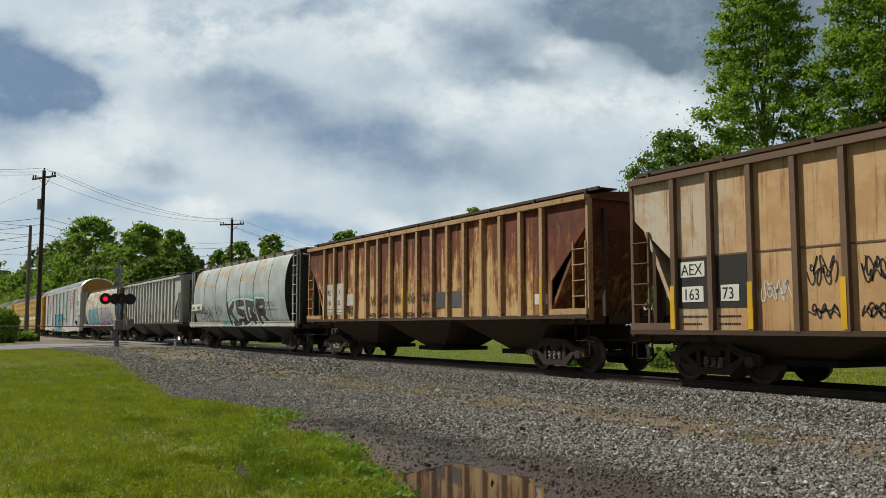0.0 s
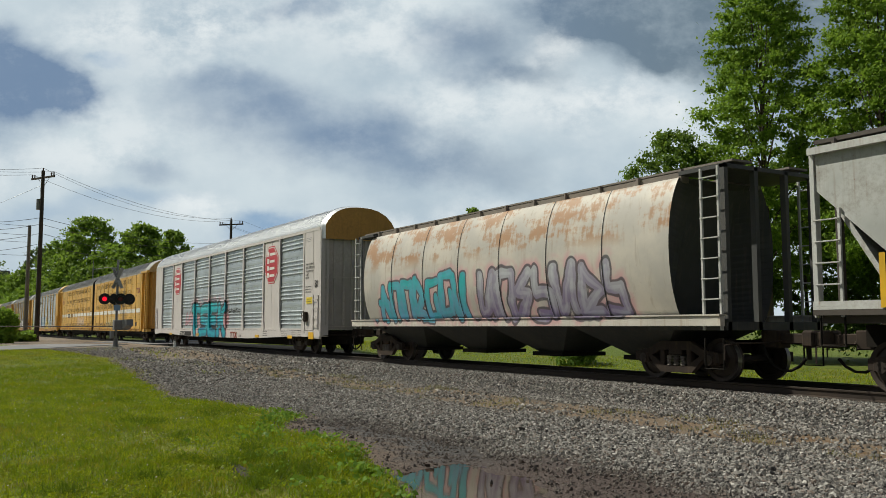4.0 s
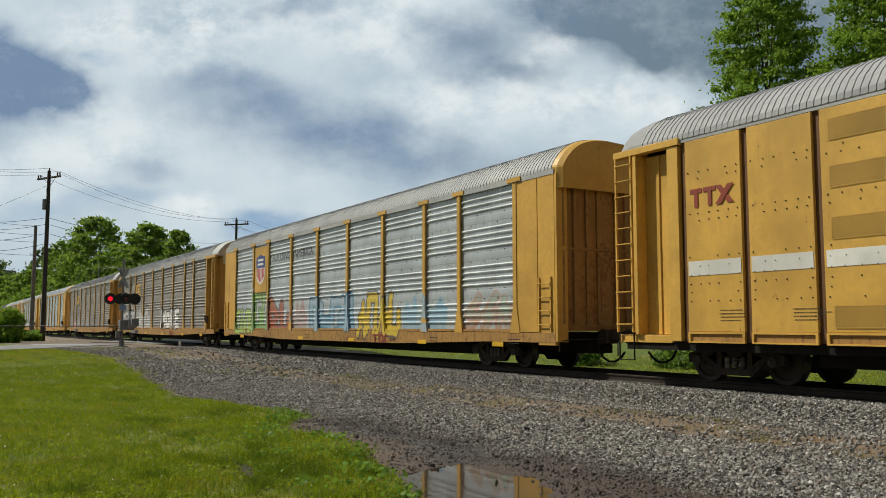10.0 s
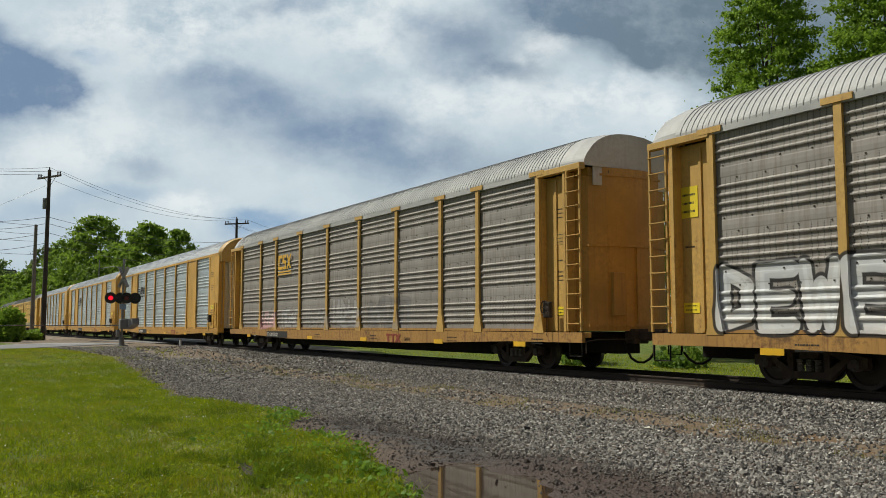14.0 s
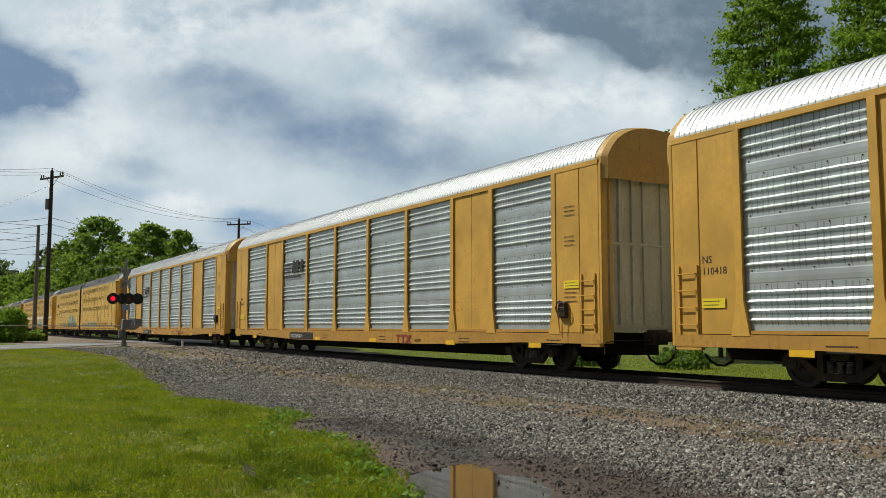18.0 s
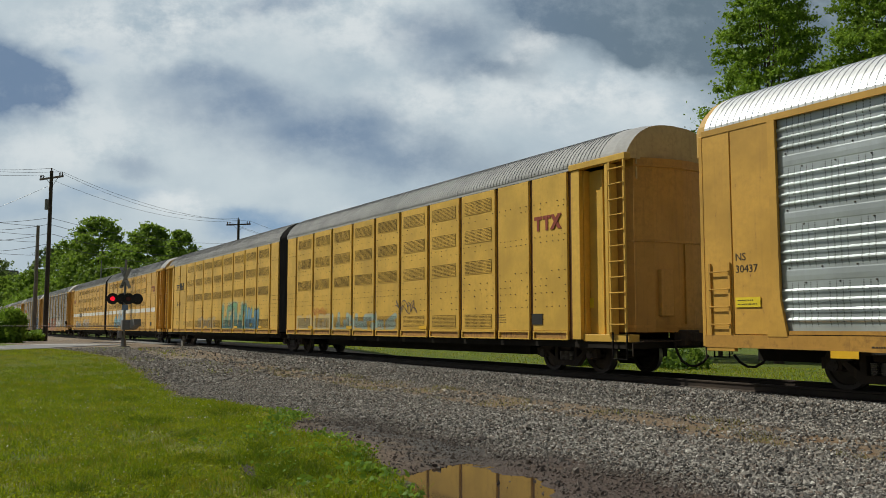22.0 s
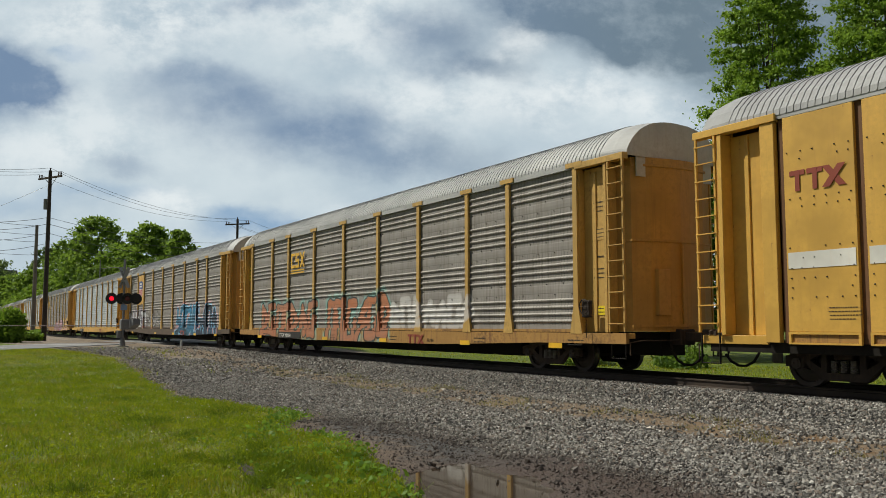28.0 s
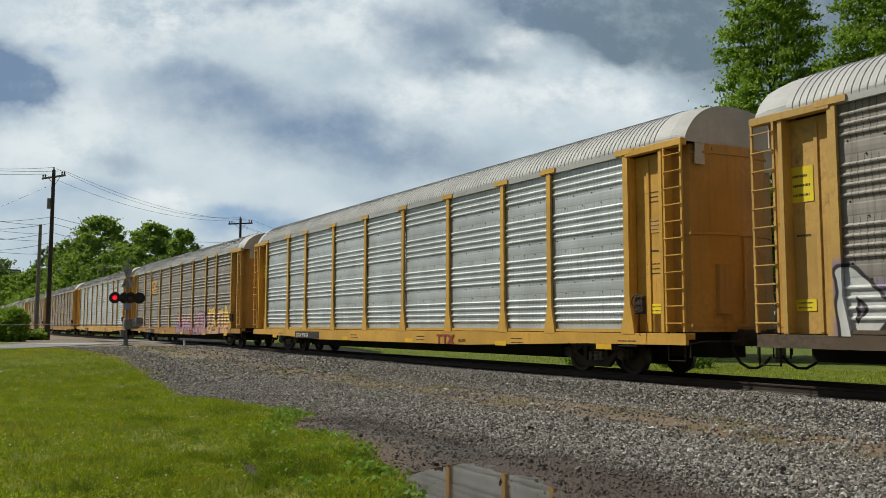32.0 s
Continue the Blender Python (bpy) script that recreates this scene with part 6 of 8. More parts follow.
def hop_grey():
    c = hopper(-58.95, "grey covered hopper with black-scuffed ribs", grey_side, grey_rib, grey_dark)
    for x, t in ((-6.4, "AEX"), (-5.3, "204"), (-4.6, "15")):
        words(c, t, x, 1.98, 0.28, ink_white, -1.482, 0.85)
    for k, x in enumerate((-7.0, -3.9, -0.45, 2.2, 4.8, 6.55)):
        plate(c, x, 1.36, 0.1, 0.85, bright_yellow, "reflector", -1.574)
    for k, (x, w) in enumerate(((-2.9, 0.7), (0.35, 0.6), (4.0, 0.6), (-3.6, 0.5))):
        scrawl(c, x, 1.5, w, 0.45, ink, 40 + k, -1.478, 0.011, 18)
    rnd = random.Random(5)
    verts, faces = [], []
    for k in range(70):
        x, z, r = rnd.uniform(-6.7, 6.7), rnd.uniform(1.35, 3.85), rnd.uniform(0.02, 0.06)
        n = len(verts)
        verts += [(x + r * math.cos(a) * rnd.uniform(0.6, 1.1), -1.476, z + r * 1.4 * math.sin(a) * rnd.uniform(0.6, 1.2)) for a in np.linspace(0, 2 * math.pi, 7, endpoint=False)]
        faces.append(tuple(range(n, n + 7)))
    tagged(part("scuff", raw("scuff", verts, faces, ink), None, c), kind="stuff")
    return c


def barrel_a():
    c = barrel_hopper(-40.45, "pale grey round-sided hopper with stained shell and graffiti", shell_pale, sill_white, cap_dark)
    spray_on(c, [("KSBR", -1.4, 1.12, 5.8, 1.2, "ink", "slate", "white", "teal", 1.0, 2), ("", -1.6, 1.12, 1.0, 0.2, "aqua", "teal", "teal", "", 0.8, 3)], ("shell", "side_sill"))
    words(c, "AEX", -7.3, 1.98, 0.24, ink, -1.59)
    words(c, "14989", -6.4, 1.98, 0.24, ink, -1.59)
    scrawl(c, -5.5, 1.3, 2.3, 0.75, ink, 51, -1.575, 0.02, 20)
    scrawl(c, -2.9, 1.5, 1.1, 0.6, ink, 54, -1.575, 0.012, 14)
    scrawl(c, 2.9, 1.5, 0.9, 0.7, ink, 52, -1.575, 0.02, 16)
    plate(c, -7.5, 1.93, 2.1, 0.34, white_tape, "data_panel", -1.575)
    bars(c, -6.6, 1.6, 1.4, 0.2, 2, spray["slate"], -1.58, seed=18)
    bars(c, 4.3, 1.7, 1.2, 0.5, 3, spray["slate"], -1.575, seed=8)
    return c


def barrel_b():
    c = barrel_hopper(-77.1, "rust-washed cream round-sided hopper with violet graffiti", shell_rust, sill_white, cap_dark, half=8.0)
    spray_on(c, [("", -6.2, 1.25, 5.4, 1.3, "sky", "teal", "slate", "pink", 0.9, 12), ("", -0.3, 1.25, 5.8, 1.35, "violet", "chrome", "slate", "pink", 0.9, 13), ("", -6.4, 1.05, 10.5, 0.35, "green", "white", "slate", "", 0.6, 14)], ("shell", "side_sill"))
    return c


def rack_white_red():
    c = auto_rack(-101.2, "white and silver auto carrier with large teal graffiti", silver, rack_white, roof_white, rack_white, "solid", solid=(1, 7), flat_mat=rack_white, hood=roof_white, door=hood_grey, hood_face=orange)
    emblem_octagon(c, 7.90, 3.69, 1.66, 1.6)
    emblem_octagon(c, -7.93, 3.69, 1.66, 1.55)
    spray_on(c, [("", -6.2, 1.15, 8.2, 0.75, "pink", "pink", "ink", "", 0.8, 7), ("TSEK", -4.8, 0.52, 6.4, 1.75, "blue", "teal", "ink", "pink", 0.97, 22)])
    scrawl(c, 0.6, 1.7, 3.4, 0.25, ink, 53, -1.56, 0.014, 34)
    plate(c, -7.0, 0.58, 2.4, 0.24, ink, "number_panel", -1.575)
    words(c, "TTGX 697", -6.9, 0.62, 0.22, ink_white, -1.586)
    emblem_letters(c, 2.4, 0.55, 1.0, 0.28, maroon, -1.575)
    words(c, "GLH18", 3.7, 0.62, 0.13, ink, -1.58)
    words(c, "BI", 12.75, 2.55, 0.4, ink, -1.578)
    for k, t in enumerate(("EXH 19-0 W 4-7", "EXW 10-8 H 4-10", "EW 9-10 H 16-8", "IL 89-9", "IW 9-1")):
        words(c, t, 11.85, 3.42 - 0.13 * k, 0.115, ink, -1.578)
    bars(c, 11.8, 4.3, 0.6, 0.2, 3, spray["slate"], -1.575, seed=9)
    bars(c, 11.75, 2.35, 0.75, 0.3, 3, ink, -1.575, seed=10)
    plate(c, 11.95, 1.95, 0.62, 0.24, sign_yellow, "placard", -1.575, "yellow warning placard")
    bars(c, 12.0, 1.99, 0.5, 0.17, 2, ink, -1.583, seed=11)
    for x in (-9.4, -3.6, 6.0, 10.0, 12.2):
        plate(c, x, 0.6, 0.5, 0.12 if x < 12 else 0.26, bright_yellow, "reflector", -1.575)
    brake_wheel(c, 11.95, 1.5)
    for x, w in ((7.0, 0.6), (9.2, 1.0), (10.4, 0.5), (11.1, 0.4)):
        bars(c, x, 0.66, w, 0.24, 3, ink, -1.575, seed=int(x * 7))
    return c


def twin_common(c, body, left=True):
    emblem_letters(c, 17.72, 3.38, 1.0, 0.36, maroon, -1.562)
    if left:
        emblem_letters(c, -18.85, 3.36, 1.0, 0.36, maroon, -1.562)
    for x in (3.0, 6.6, 11.9, -3.0, -6.6, -11.9):
        plate(c, x, 0.99, 0.45, 0.11, bright_yellow, "reflector", -1.575)
    for x, w in ((17.5, 0.6), (-16.6, 0.7), (-18.2, 0.6), (16.0, 0.5)):
        bars(c, x, 1.15, w, 0.25, 4, ink, -1.562, seed=int(abs(x) * 9))
    plate(c, 17.6, 1.12, 0.42, 0.26, ink, "data_panel", -1.566)
    plate(c, 19.1, 1.5, 0.5, 0.22, sign_yellow, "placard", -1.31, "yellow warning placard")


def twin_a():
    c = twin_rack(-138.05, "yellow articulated auto carrier with white stripe and vents", twin_yellow, True)
    twin_common(c, yellow)
    plate(c, -14.8, 1.98, 1.4, 0.36, ink, "number_panel", -1.566)
    plate(c, -13.0, 1.98, 1.4, 0.36, mesh_dark, "number_panel", -1.566)
    words(c, "TOAX", -14.6, 2.06, 0.27, ink_white, -1.58)
    scrawl(c, -19.7, 1.75, 0.4, 1.2, ink, 61, -1.31, 0.012, 9)
    words(c, "A-UNIT", -1.35, 1.35, 0.16, ink, -1.562)
    spray_on(c, [("", 6.4, 0.74, 5.4, 1.1, "straw", "gold", "straw", "", 0.6, 61), ("", -8.6, 1.2, 3.8, 0.8, "white", "pink", "white", "", 0.3, 62)])
    return c


def twin_b():
    c = twin_rack(-353.75, "yellow articulated auto carrier with faded blue graffiti", paint("rack_yellow_b", (0.63, 0.39, 0.065), 0.5, dirt=(0.24, 0.12, 0.03), amount=0.25, streak=0.2, vary=0.2, rust=0.03), False)
    twin_common(c, yellow, False)
    emblem_bars(c, -18.3, 3.2, 1.7, 0.42, ink, -1.566)
    words(c, "NS 110", -18.2, 2.3, 0.3, ink, -1.568)
    spray_on(c, [("", 5.1, 0.78, 5.2, 0.75, "straw", "aqua", "sky", "", 0.5, 71), ("", 1.7, 0.78, 3.3, 0.7, "straw", "gold", "chrome", "", 0.5, 72), ("", -8.7, 0.8, 3.8, 1.3, "blue", "green", "slate", "aqua", 0.65, 73), ("", -4.9, 0.8, 1.9, 1.1, "blue", "sky", "navy", "green", 0.7, 74), ("", -13.3, 0.75, 3.4, 0.8, "chrome", "straw", "slate", "", 0.35, 75)])
    scrawl(c, 10.3, 1.45, 1.5, 0.45, spray["slate"], 71, -1.575, 0.012, 16)
    scrawl(c, 3.4, 1.5, 1.4, 0.3, spray["orange"], 72, -1.575, 0.012, 12)
    polygon(c, [(-19.85, 1.9), (-19.45, 1.9), (-19.58, 2.7), (-19.35, 2.95), (-19.45, 3.4), (-19.85, 3.4), (-19.95, 2.95), (-19.72, 2.7)], spray["white"], "painted_figure", -1.31)
    return c


def twin_c():
    c = twin_rack(-396.8, "yellow articulated auto carrier with white stripe and blue graffiti", twin_yellow, True)
    twin_common(c, yellow)
    spray_on(c, [("", 4.3, 0.95, 1.3, 0.9, "sky", "aqua", "blue", "sky", 0.7, 81), ("", 5.6, 0.95, 2.4, 1.15, "sky", "chrome", "blue", "sky", 0.7, 83), ("", -12.3, 0.95, 3.6, 0.8, "white", "chrome", "slate", "", 0.6, 82), ("", -17.0, 0.95, 3.4, 0.6, "sky", "white", "blue", "", 0.5, 84)])
    plate(c, -14.8, 1.98, 1.4, 0.36, ink, "number_panel", -1.566)
    words(c, "TOAX", -14.6, 2.06, 0.27, ink_white, -1.58)
    return c


def sill_marks(c, num="", seed=1, nx=-7.9):
    if num:
        plate(c, nx, 0.58, 2.5, 0.26, ink, "number_panel", -1.575)
        words(c, num, nx + 0.1, 0.625, 0.22, ink_white, -1.586)
    emblem_letters(c, 3.55, 0.55, 0.95, 0.27, maroon, -1.575)
    words(c, "GLH18", 4.75, 0.62, 0.13, ink, -1.58)
    rnd = random.Random(seed)
    for x in (-10.6, -3.2, 1.6, 6.6, 10.6):
        plate(c, x, 0.56, 0.5, 0.12, bright_yellow, "reflector", -1.575)
        bars(c, x + 0.7, 0.6, 0.6, 0.2, 2, ink, -1.575, seed=seed + int(x * 3))


def rack_shield(x0, seed, bright):
    if bright:
        c = auto_rack(x0, "silver and yellow auto carrier with shield emblem and many-coloured graffiti", silver_pale, yellow, roof_grey, sill_rust, "solid", cap=True, hood=yellow, door=rusty_end)
        spray_on(c, [("", -11.5, 0.75, 2.6, 1.15, "lime", "lime", "ink", "", 0.85, 1), ("", -8.9, 0.75, 2.0, 1.75, "green", "lime", "slate", "white", 0.8, 2), ("", -6.8, 0.75, 2.4, 1.6, "red", "orange", "slate", "", 0.8, 3), ("", -4.4, 0.8, 2.0, 1.3, "aqua", "pink", "red", "", 0.45, 4),
                     ("", -2.2, 0.6, 4.0, 1.5, "sky", "chrome", "blue", "", 0.8, 5), ("", 2.2, 0.75, 3.0, 1.4, "gold", "gold", "slate", "", 0.85, 6), ("", 5.5, 0.9, 2.6, 1.1, "chrome", "sky", "sky", "", 0.5, 7), ("", 9.2, 0.85, 2.2, 1.1, "orange", "aqua", "orange", "", 0.55, 8)])
        words(c, "BUILDING   AMERICA", -6.4, 3.85, 0.42, ink, -1.56, 1.15)
    else:
        c = auto_rack(x0, "dusty grey auto carrier with shield emblem and dark blue graffiti", dull, yellow_worn, roof_grey, sill_dark, "door", cap=True, hood=hood_grey, door=orange)
        spray_on(c, [("", 2.2, 0.5, 5.0, 1.7, "ink", "blue", "sky", "pink", 0.97, 11), ("", 7.0, 0.5, 3.8, 1.7, "navy", "ink", "sky", "pink", 0.97, 12), ("", -11.6, 0.6, 5.2, 1.5, "white", "chrome", "ink", "violet", 0.97, 13), ("", -7.2, 0.55, 5.6, 0.5, "rust", "red", "slate", "", 0.6, 14)])
        scrawl(c, -6.2, 0.95, 4.6, 1.1, ink, seed + 2, -1.56, 0.022, 30)
        scrawl(c, -6.0, 1.1, 4.2, 0.8, spray["chrome"], seed + 5, -1.561, 0.018, 24)
        end_print(c, seed)
    emblem_shield(c, -7.93, 3.6, 1.1, 1.35)
    sill_marks(c, seed=seed)
    return c


def end_print(c, seed):
    """Yellow placards and small print on the recessed end bays."""
    for x in (-12.58, 12.02):
        plate(c, x, 1.32, 0.4, 0.2, sign_yellow, "placard", -1.345, "yellow warning placard")
        bars(c, x + 0.03, 1.34, 0.34, 0.16, 2, ink, -1.352, seed=seed + 3)
        bars(c, x + 0.04, 2.55, 0.32, 0.14, 1, ink, -1.345, seed=seed + 4)
    plate(c, -12.6, 3.2, 0.44, 0.62, sign_yellow, "notice_board", -1.345, "yellow notice board with black print")
    bars(c, -12.57, 3.24, 0.38, 0.5, 3, ink, -1.352, seed=seed + 5)
    plate(c, 12.0, 3.0, 0.42, 0.30, yellow_worn, "notice_board", -1.345, "yellow notice board with black print")
    bars(c, 12.02, 3.02, 0.38, 0.26, 3, ink, -1.352, seed=seed + 6)


def rack_dull(x0, seed, label, tags):
    c = auto_rack(x0, label, dull, yellow_worn, roof_grey, sill_rust, "door", cap=True, hood=hood_grey, door=orange)
    e = lambda x0, z0, w, h, y=-1.556: plate(c, x0, z0, w, h, emblem_yellow, "emblem_bar", y)
    e(-6.62, 3.42, 0.13, 0.60), e(-6.50, 3.90, 0.30, 0.12), e(-6.50, 3.42, 0.30, 0.12)
    e(-6.12, 3.90, 0.40, 0.12), e(-6.12, 3.66, 0.40, 0.12), e(-6.12, 3.42, 0.40, 0.12), e(-6.12, 3.78, 0.13, 0.12), e(-5.85, 3.54, 0.13, 0.12)
    for x1, x2, yy in ((-5.58, -5.18, -1.556), (-5.18, -5.58, -1.561)):
        polygon(c, [(x1 - 0.07, 3.42), (x1 + 0.07, 3.42), (x2 + 0.07, 4.02), (x2 - 0.07, 4.02)], emblem_yellow, "emblem_bar", yy)
    e(-6.65, 3.29, 1.5, 0.05), e(-6.65, 3.19, 1.5, 0.05)
    spray_on(c, tags)
    sill_marks(c, "TTGX 988064" if seed == 161 else "TTGX 975002", seed)
    brake_wheel(c, 12.05, 1.5)
    end_print(c, seed)
    for z in (2.1, 3.6):
        bars(c, 12.0, z, 0.45, 0.3, 3, ink, -1.345, seed=int(z * 10))
    words(c, "EXCESS HEIGHT CAR", 0, 0, 0.11, ink, 0, name="end_lettering").matrix_basis = pose(HALF + 0.02, -0.75, 4.62, 0, 0, 90)
    return c


def rack_plain(x0, seed):
    c = auto_rack(x0, "bright silver auto carrier with yellow posts and end doors", silver_pale, yellow, roof_grey, yellow, "door", cap=True, hood=hood_grey, door=orange)
    sill_marks(c, "TTGX 978154", seed)
    brake_wheel(c, 12.05, 1.55)
    end_print(c, seed)
    for z in (2.1, 3.6):
        bars(c, 12.0, z, 0.45, 0.3, 3, ink, -1.345, seed=int(z * 10))
    words(c, "EXCESS HEIGHT CAR", 0, 0, 0.11, ink, 0, name="end_lettering").matrix_basis = pose(HALF + 0.02, -0.75, 4.62, 0, 0, 90)
    return c


def rack_gold(x0, num, seed):
    c = auto_rack(x0, "silver auto carrier with yellow blank panels and black emblem", silver, yellow, roof_white, sill_gold, "solid", solid=(1, 7), flat_mat=yellow, hood=yellow_worn, door=door_cream)
    words(c, "NS", -12.5, 2.27, 0.2, ink, -1.563)
    words(c, {131: "110418", 141: "30472", 151: "30437"}[seed], -12.5, 2.05, 0.2, ink, -1.563)
    for x in (-12.5, 12.0):
        plate(c, x, 1.42 if x < 0 else 1.95, 0.55, 0.18, sign_yellow, "placard", -1.575, "yellow warning placard")
        bars(c, x + 0.03, 1.44 if x < 0 else 1.97, 0.48, 0.14, 2, ink, -1.583, seed=seed + 7)
    emblem_bars(c, -6.75, 3.25, 2.2, 0.5, ink, -1.545)
    plate(c, -6.75, 3.05, 1.9, 0.07, ink, "emblem_bar", -1.545)
    sill_marks(c, num, seed, -5.9)
    for z in (1.6, 2.9, 3.6):
        bars(c, 12.0, z, 0.5, 0.3, 3, ink, -1.575, seed=int(z * 10) + seed)
    brake_wheel(c, 12.0, 1.5)
    return c


CARS += [hop_tan(), hop_rust(), barrel_a(), hop_grey(), barrel_b(), rack_white_red(), twin_a()]
CARS.append(rack_shield(-174.4, 101, True))
CARS.append(rack_dull(-202.75, 111, "dusty grey auto carrier with yellow posts and white graffiti", [("DEWER", -11.6, 0.95, 4.4, 1.25, "white", "chrome", "ink", "", 0.95, 1), ("", -7.0, 0.95, 4.7, 1.3, "chrome", "chrome", "white", "", 0.5, 2), ("MORE", 1.2, 0.95, 4.5, 1.2, "white", "white", "ink", "", 0.95, 3)]))
CARS.append(rack_dull(-231.45, 121, "dusty grey auto carrier with faint graffiti along its foot", [("", -8.8, 1.0, 1.9, 0.7, "pink", "white", "pink", "", 0.5, 4), ("", -6.3, 1.0, 2.0, 0.75, "white", "chrome", "slate", "", 0.5, 5), ("", -3.6, 0.9, 2.4, 0.8, "straw", "chrome", "slate", "", 0.35, 6), ("", -0.9, 1.0, 2.4, 1.0, "chrome", "white", "slate", "", 0.35, 8), ("", 2.0, 1.0, 3.0, 1.0, "chrome", "slate", "ink", "", 0.3, 9)]))
CARS += [rack_gold(-260.2, "TOCX 982825", 131), rack_gold(-288.9, "TOCX 697819", 141), rack_gold(-317.4, "TOCX 697784", 151)]
CARS += [twin_b(), twin_c()]
CARS.append(rack_dull(-433.05, 161, "dusty grey auto carrier with orange and turquoise graffiti", [("", -10.4, 0.6, 6.4, 1.45, "orange", "salmon", "ink", "aqua", 0.88, 7), ("", -3.0, 0.55, 5.2, 1.55, "salmon", "orange", "ink", "aqua", 0.88, 9), ("", 2.2, 1.0, 5.0, 0.9, "chrome", "white", "white", "", 0.45, 10)]))
CARS.append(rack_shield(-461.25, 171, False))
CARS.append(rack_plain(-489.45, 181))
CARS.append(rack_dull(-518.0, 191, "dusty grey auto carrier with pink and yellow graffiti", [("", 0.5, 0.55, 6.6, 1.2, "violet", "pink", "slate", "", 0.85, 12), ("", 7.4, 0.55, 3.8, 1.5, "pink", "gold", "slate", "", 0.9, 13), ("", -10.0, 0.6, 8.0, 0.7, "chrome", "violet", "slate", "", 0.5, 15)]))
for i, src in enumerate((17, 8, 9, 17, 9, 8)):
    CARS.append(copy_thing(CARS[src], pose(-546.5 - 28.6 * i, TRACK_Y, 0)))


# ---- plants ----
def leaf_material(name, dark, light, tint=(0.30, 0.42, 0.05)):
    w = Net(name)
    g = w.n("NewGeometry")
    pos = g.outputs["Position"]
    rnd = g.outputs["Random Per Island"]
    n = w.noise(pos, 0.55, 3)
    k = w.math("ADD", w.math("MULTIPLY", rnd, 0.6), w.math("MULTIPLY", n, 0.55), clamp=True)
    col = w.mix(k, dark, light)
    d = w.n("BsdfPrincipled", **{"Base Color": col, "Roughness": 0.55, "Specular IOR Level": 0.3})
    t = w.n("BsdfTranslucent", Color=w.mix(0.5, col, tint))
    m = w.n("MixShader", Fac=0.45)
    w.t.links.new(d.outputs[0], m.inputs[1])
    w.t.links.new(t.outputs[0], m.inputs[2])
    w.t.links.new(m.outputs[0], w.out.inputs["Surface"])
    return w.m


leaf_bright = leaf_material("bright_leaves", (0.05, 0.125, 0.012), (0.28, 0.44, 0.045))
leaf_deep = leaf_material("deep_leaves", (0.035, 0.085, 0.016), (0.13, 0.23, 0.035))
leaf_far = leaf_material("far_leaves", (0.055, 0.125, 0.02), (0.25, 0.39, 0.055))
# greyed green puts the distance haze into the leaf colour
leaf_hazy = leaf_material("hazed_leaves", (0.05, 0.085, 0.055), (0.11, 0.16, 0.09))
bark = paint("bark", (0.085, 0.065, 0.05), 0.9, amount=0.4, streak=0.5, bump=0.02)


def grass_material():
    w = Net("grass_blades")
    g = w.n("NewGeometry")
    pos, rnd = g.outputs["Position"], g.outputs["Random Per Island"]
    n1, n2 = w.noise(pos, 0.55, 4), w.noise(pos, 2.6, 4, 0.65)
    col = w.mix(rnd, (0.155, 0.22, 0.004), (0.48, 0.55, 0.013))
    col = w.mix(w.math("MULTIPLY", w.ramp(n2, 0.48, 0.64), 0.75), col, (0.045, 0.085, 0.004))
    col = w.mix(w.math("MULTIPLY", w.ramp(n1, 0.44, 0.62), 0.75), col, (0.34, 0.29, 0.03))
    col = w.mix(w.math("MULTIPLY", w.ramp(w.noise(pos, 1.15, 4, 0.6), 0.5, 0.6), 0.55), col, (0.065, 0.125, 0.004))
    col = w.mix(w.ramp(w.math("FRACT", w.math("MULTIPLY", rnd, 9.7)), 0.86, 0.9), col, (0.30, 0.25, 0.08))
    d = w.n("BsdfPrincipled", **{"Base Color": col, "Roughness": 0.6, "Specular IOR Level": 0.12})
    t = w.n("BsdfTranslucent", Color=w.mix(0.5, col, (0.36, 0.42, 0.012)))
    m = w.n("MixShader", Fac=0.35)
    w.t.links.new(d.outputs[0], m.inputs[1])
    w.t.links.new(t.outputs[0], m.inputs[2])
    w.t.links.new(m.outputs[0], w.out.inputs["Surface"])
    return w.m


grass_mat = grass_material()
weed_mat = leaf_material("weed_leaves", (0.045, 0.12, 0.012), (0.20, 0.36, 0.04))


def quads(centres, size, rng, flat=0.0, aspect=1.6):
    """Small leaf diamonds at the centres, turned at random."""
    n = len(centres)
    a = rng.normal(size=(n, 3))
    a[:, 2] *= 1 - flat
    a /= np.linalg.norm(a, axis=1)[:, None]
    b = np.cross(a, rng.normal(size=(n, 3)))
    b /= np.linalg.norm(b, axis=1)[:, None]
    s = (size * rng.uniform(0.6, 1.35, n))[:, None]
    v = np.empty((n, 4, 3))
    v[:, 0], v[:, 1], v[:, 2], v[:, 3] = centres - a * s * aspect, centres - b * s, centres + a * s * aspect, centres + b * s
    return v.reshape(-1, 3), np.arange(4 * n).reshape(n, 4)


def fast_mesh(name, verts, faces, mat):
    me = bpy.data.meshes.new(name)
    n, m = faces.shape
    me.vertices.add(len(verts))
    me.vertices.foreach_set("co", np.asarray(verts, dtype=np.float32).ravel())
    me.loops.add(n * m)
    me.loops.foreach_set("vertex_index", faces.astype(np.int32).ravel())
    me.polygons.add(n)
    me.polygons.foreach_set("loop_start", np.arange(0, n * m, m, dtype=np.int32))
    me.polygons.foreach_set("loop_total", np.full(n, m, dtype=np.int32))
    me.update(calc_edges=True)
    me.shade_flat()
    me.materials.append(mat)
    return me


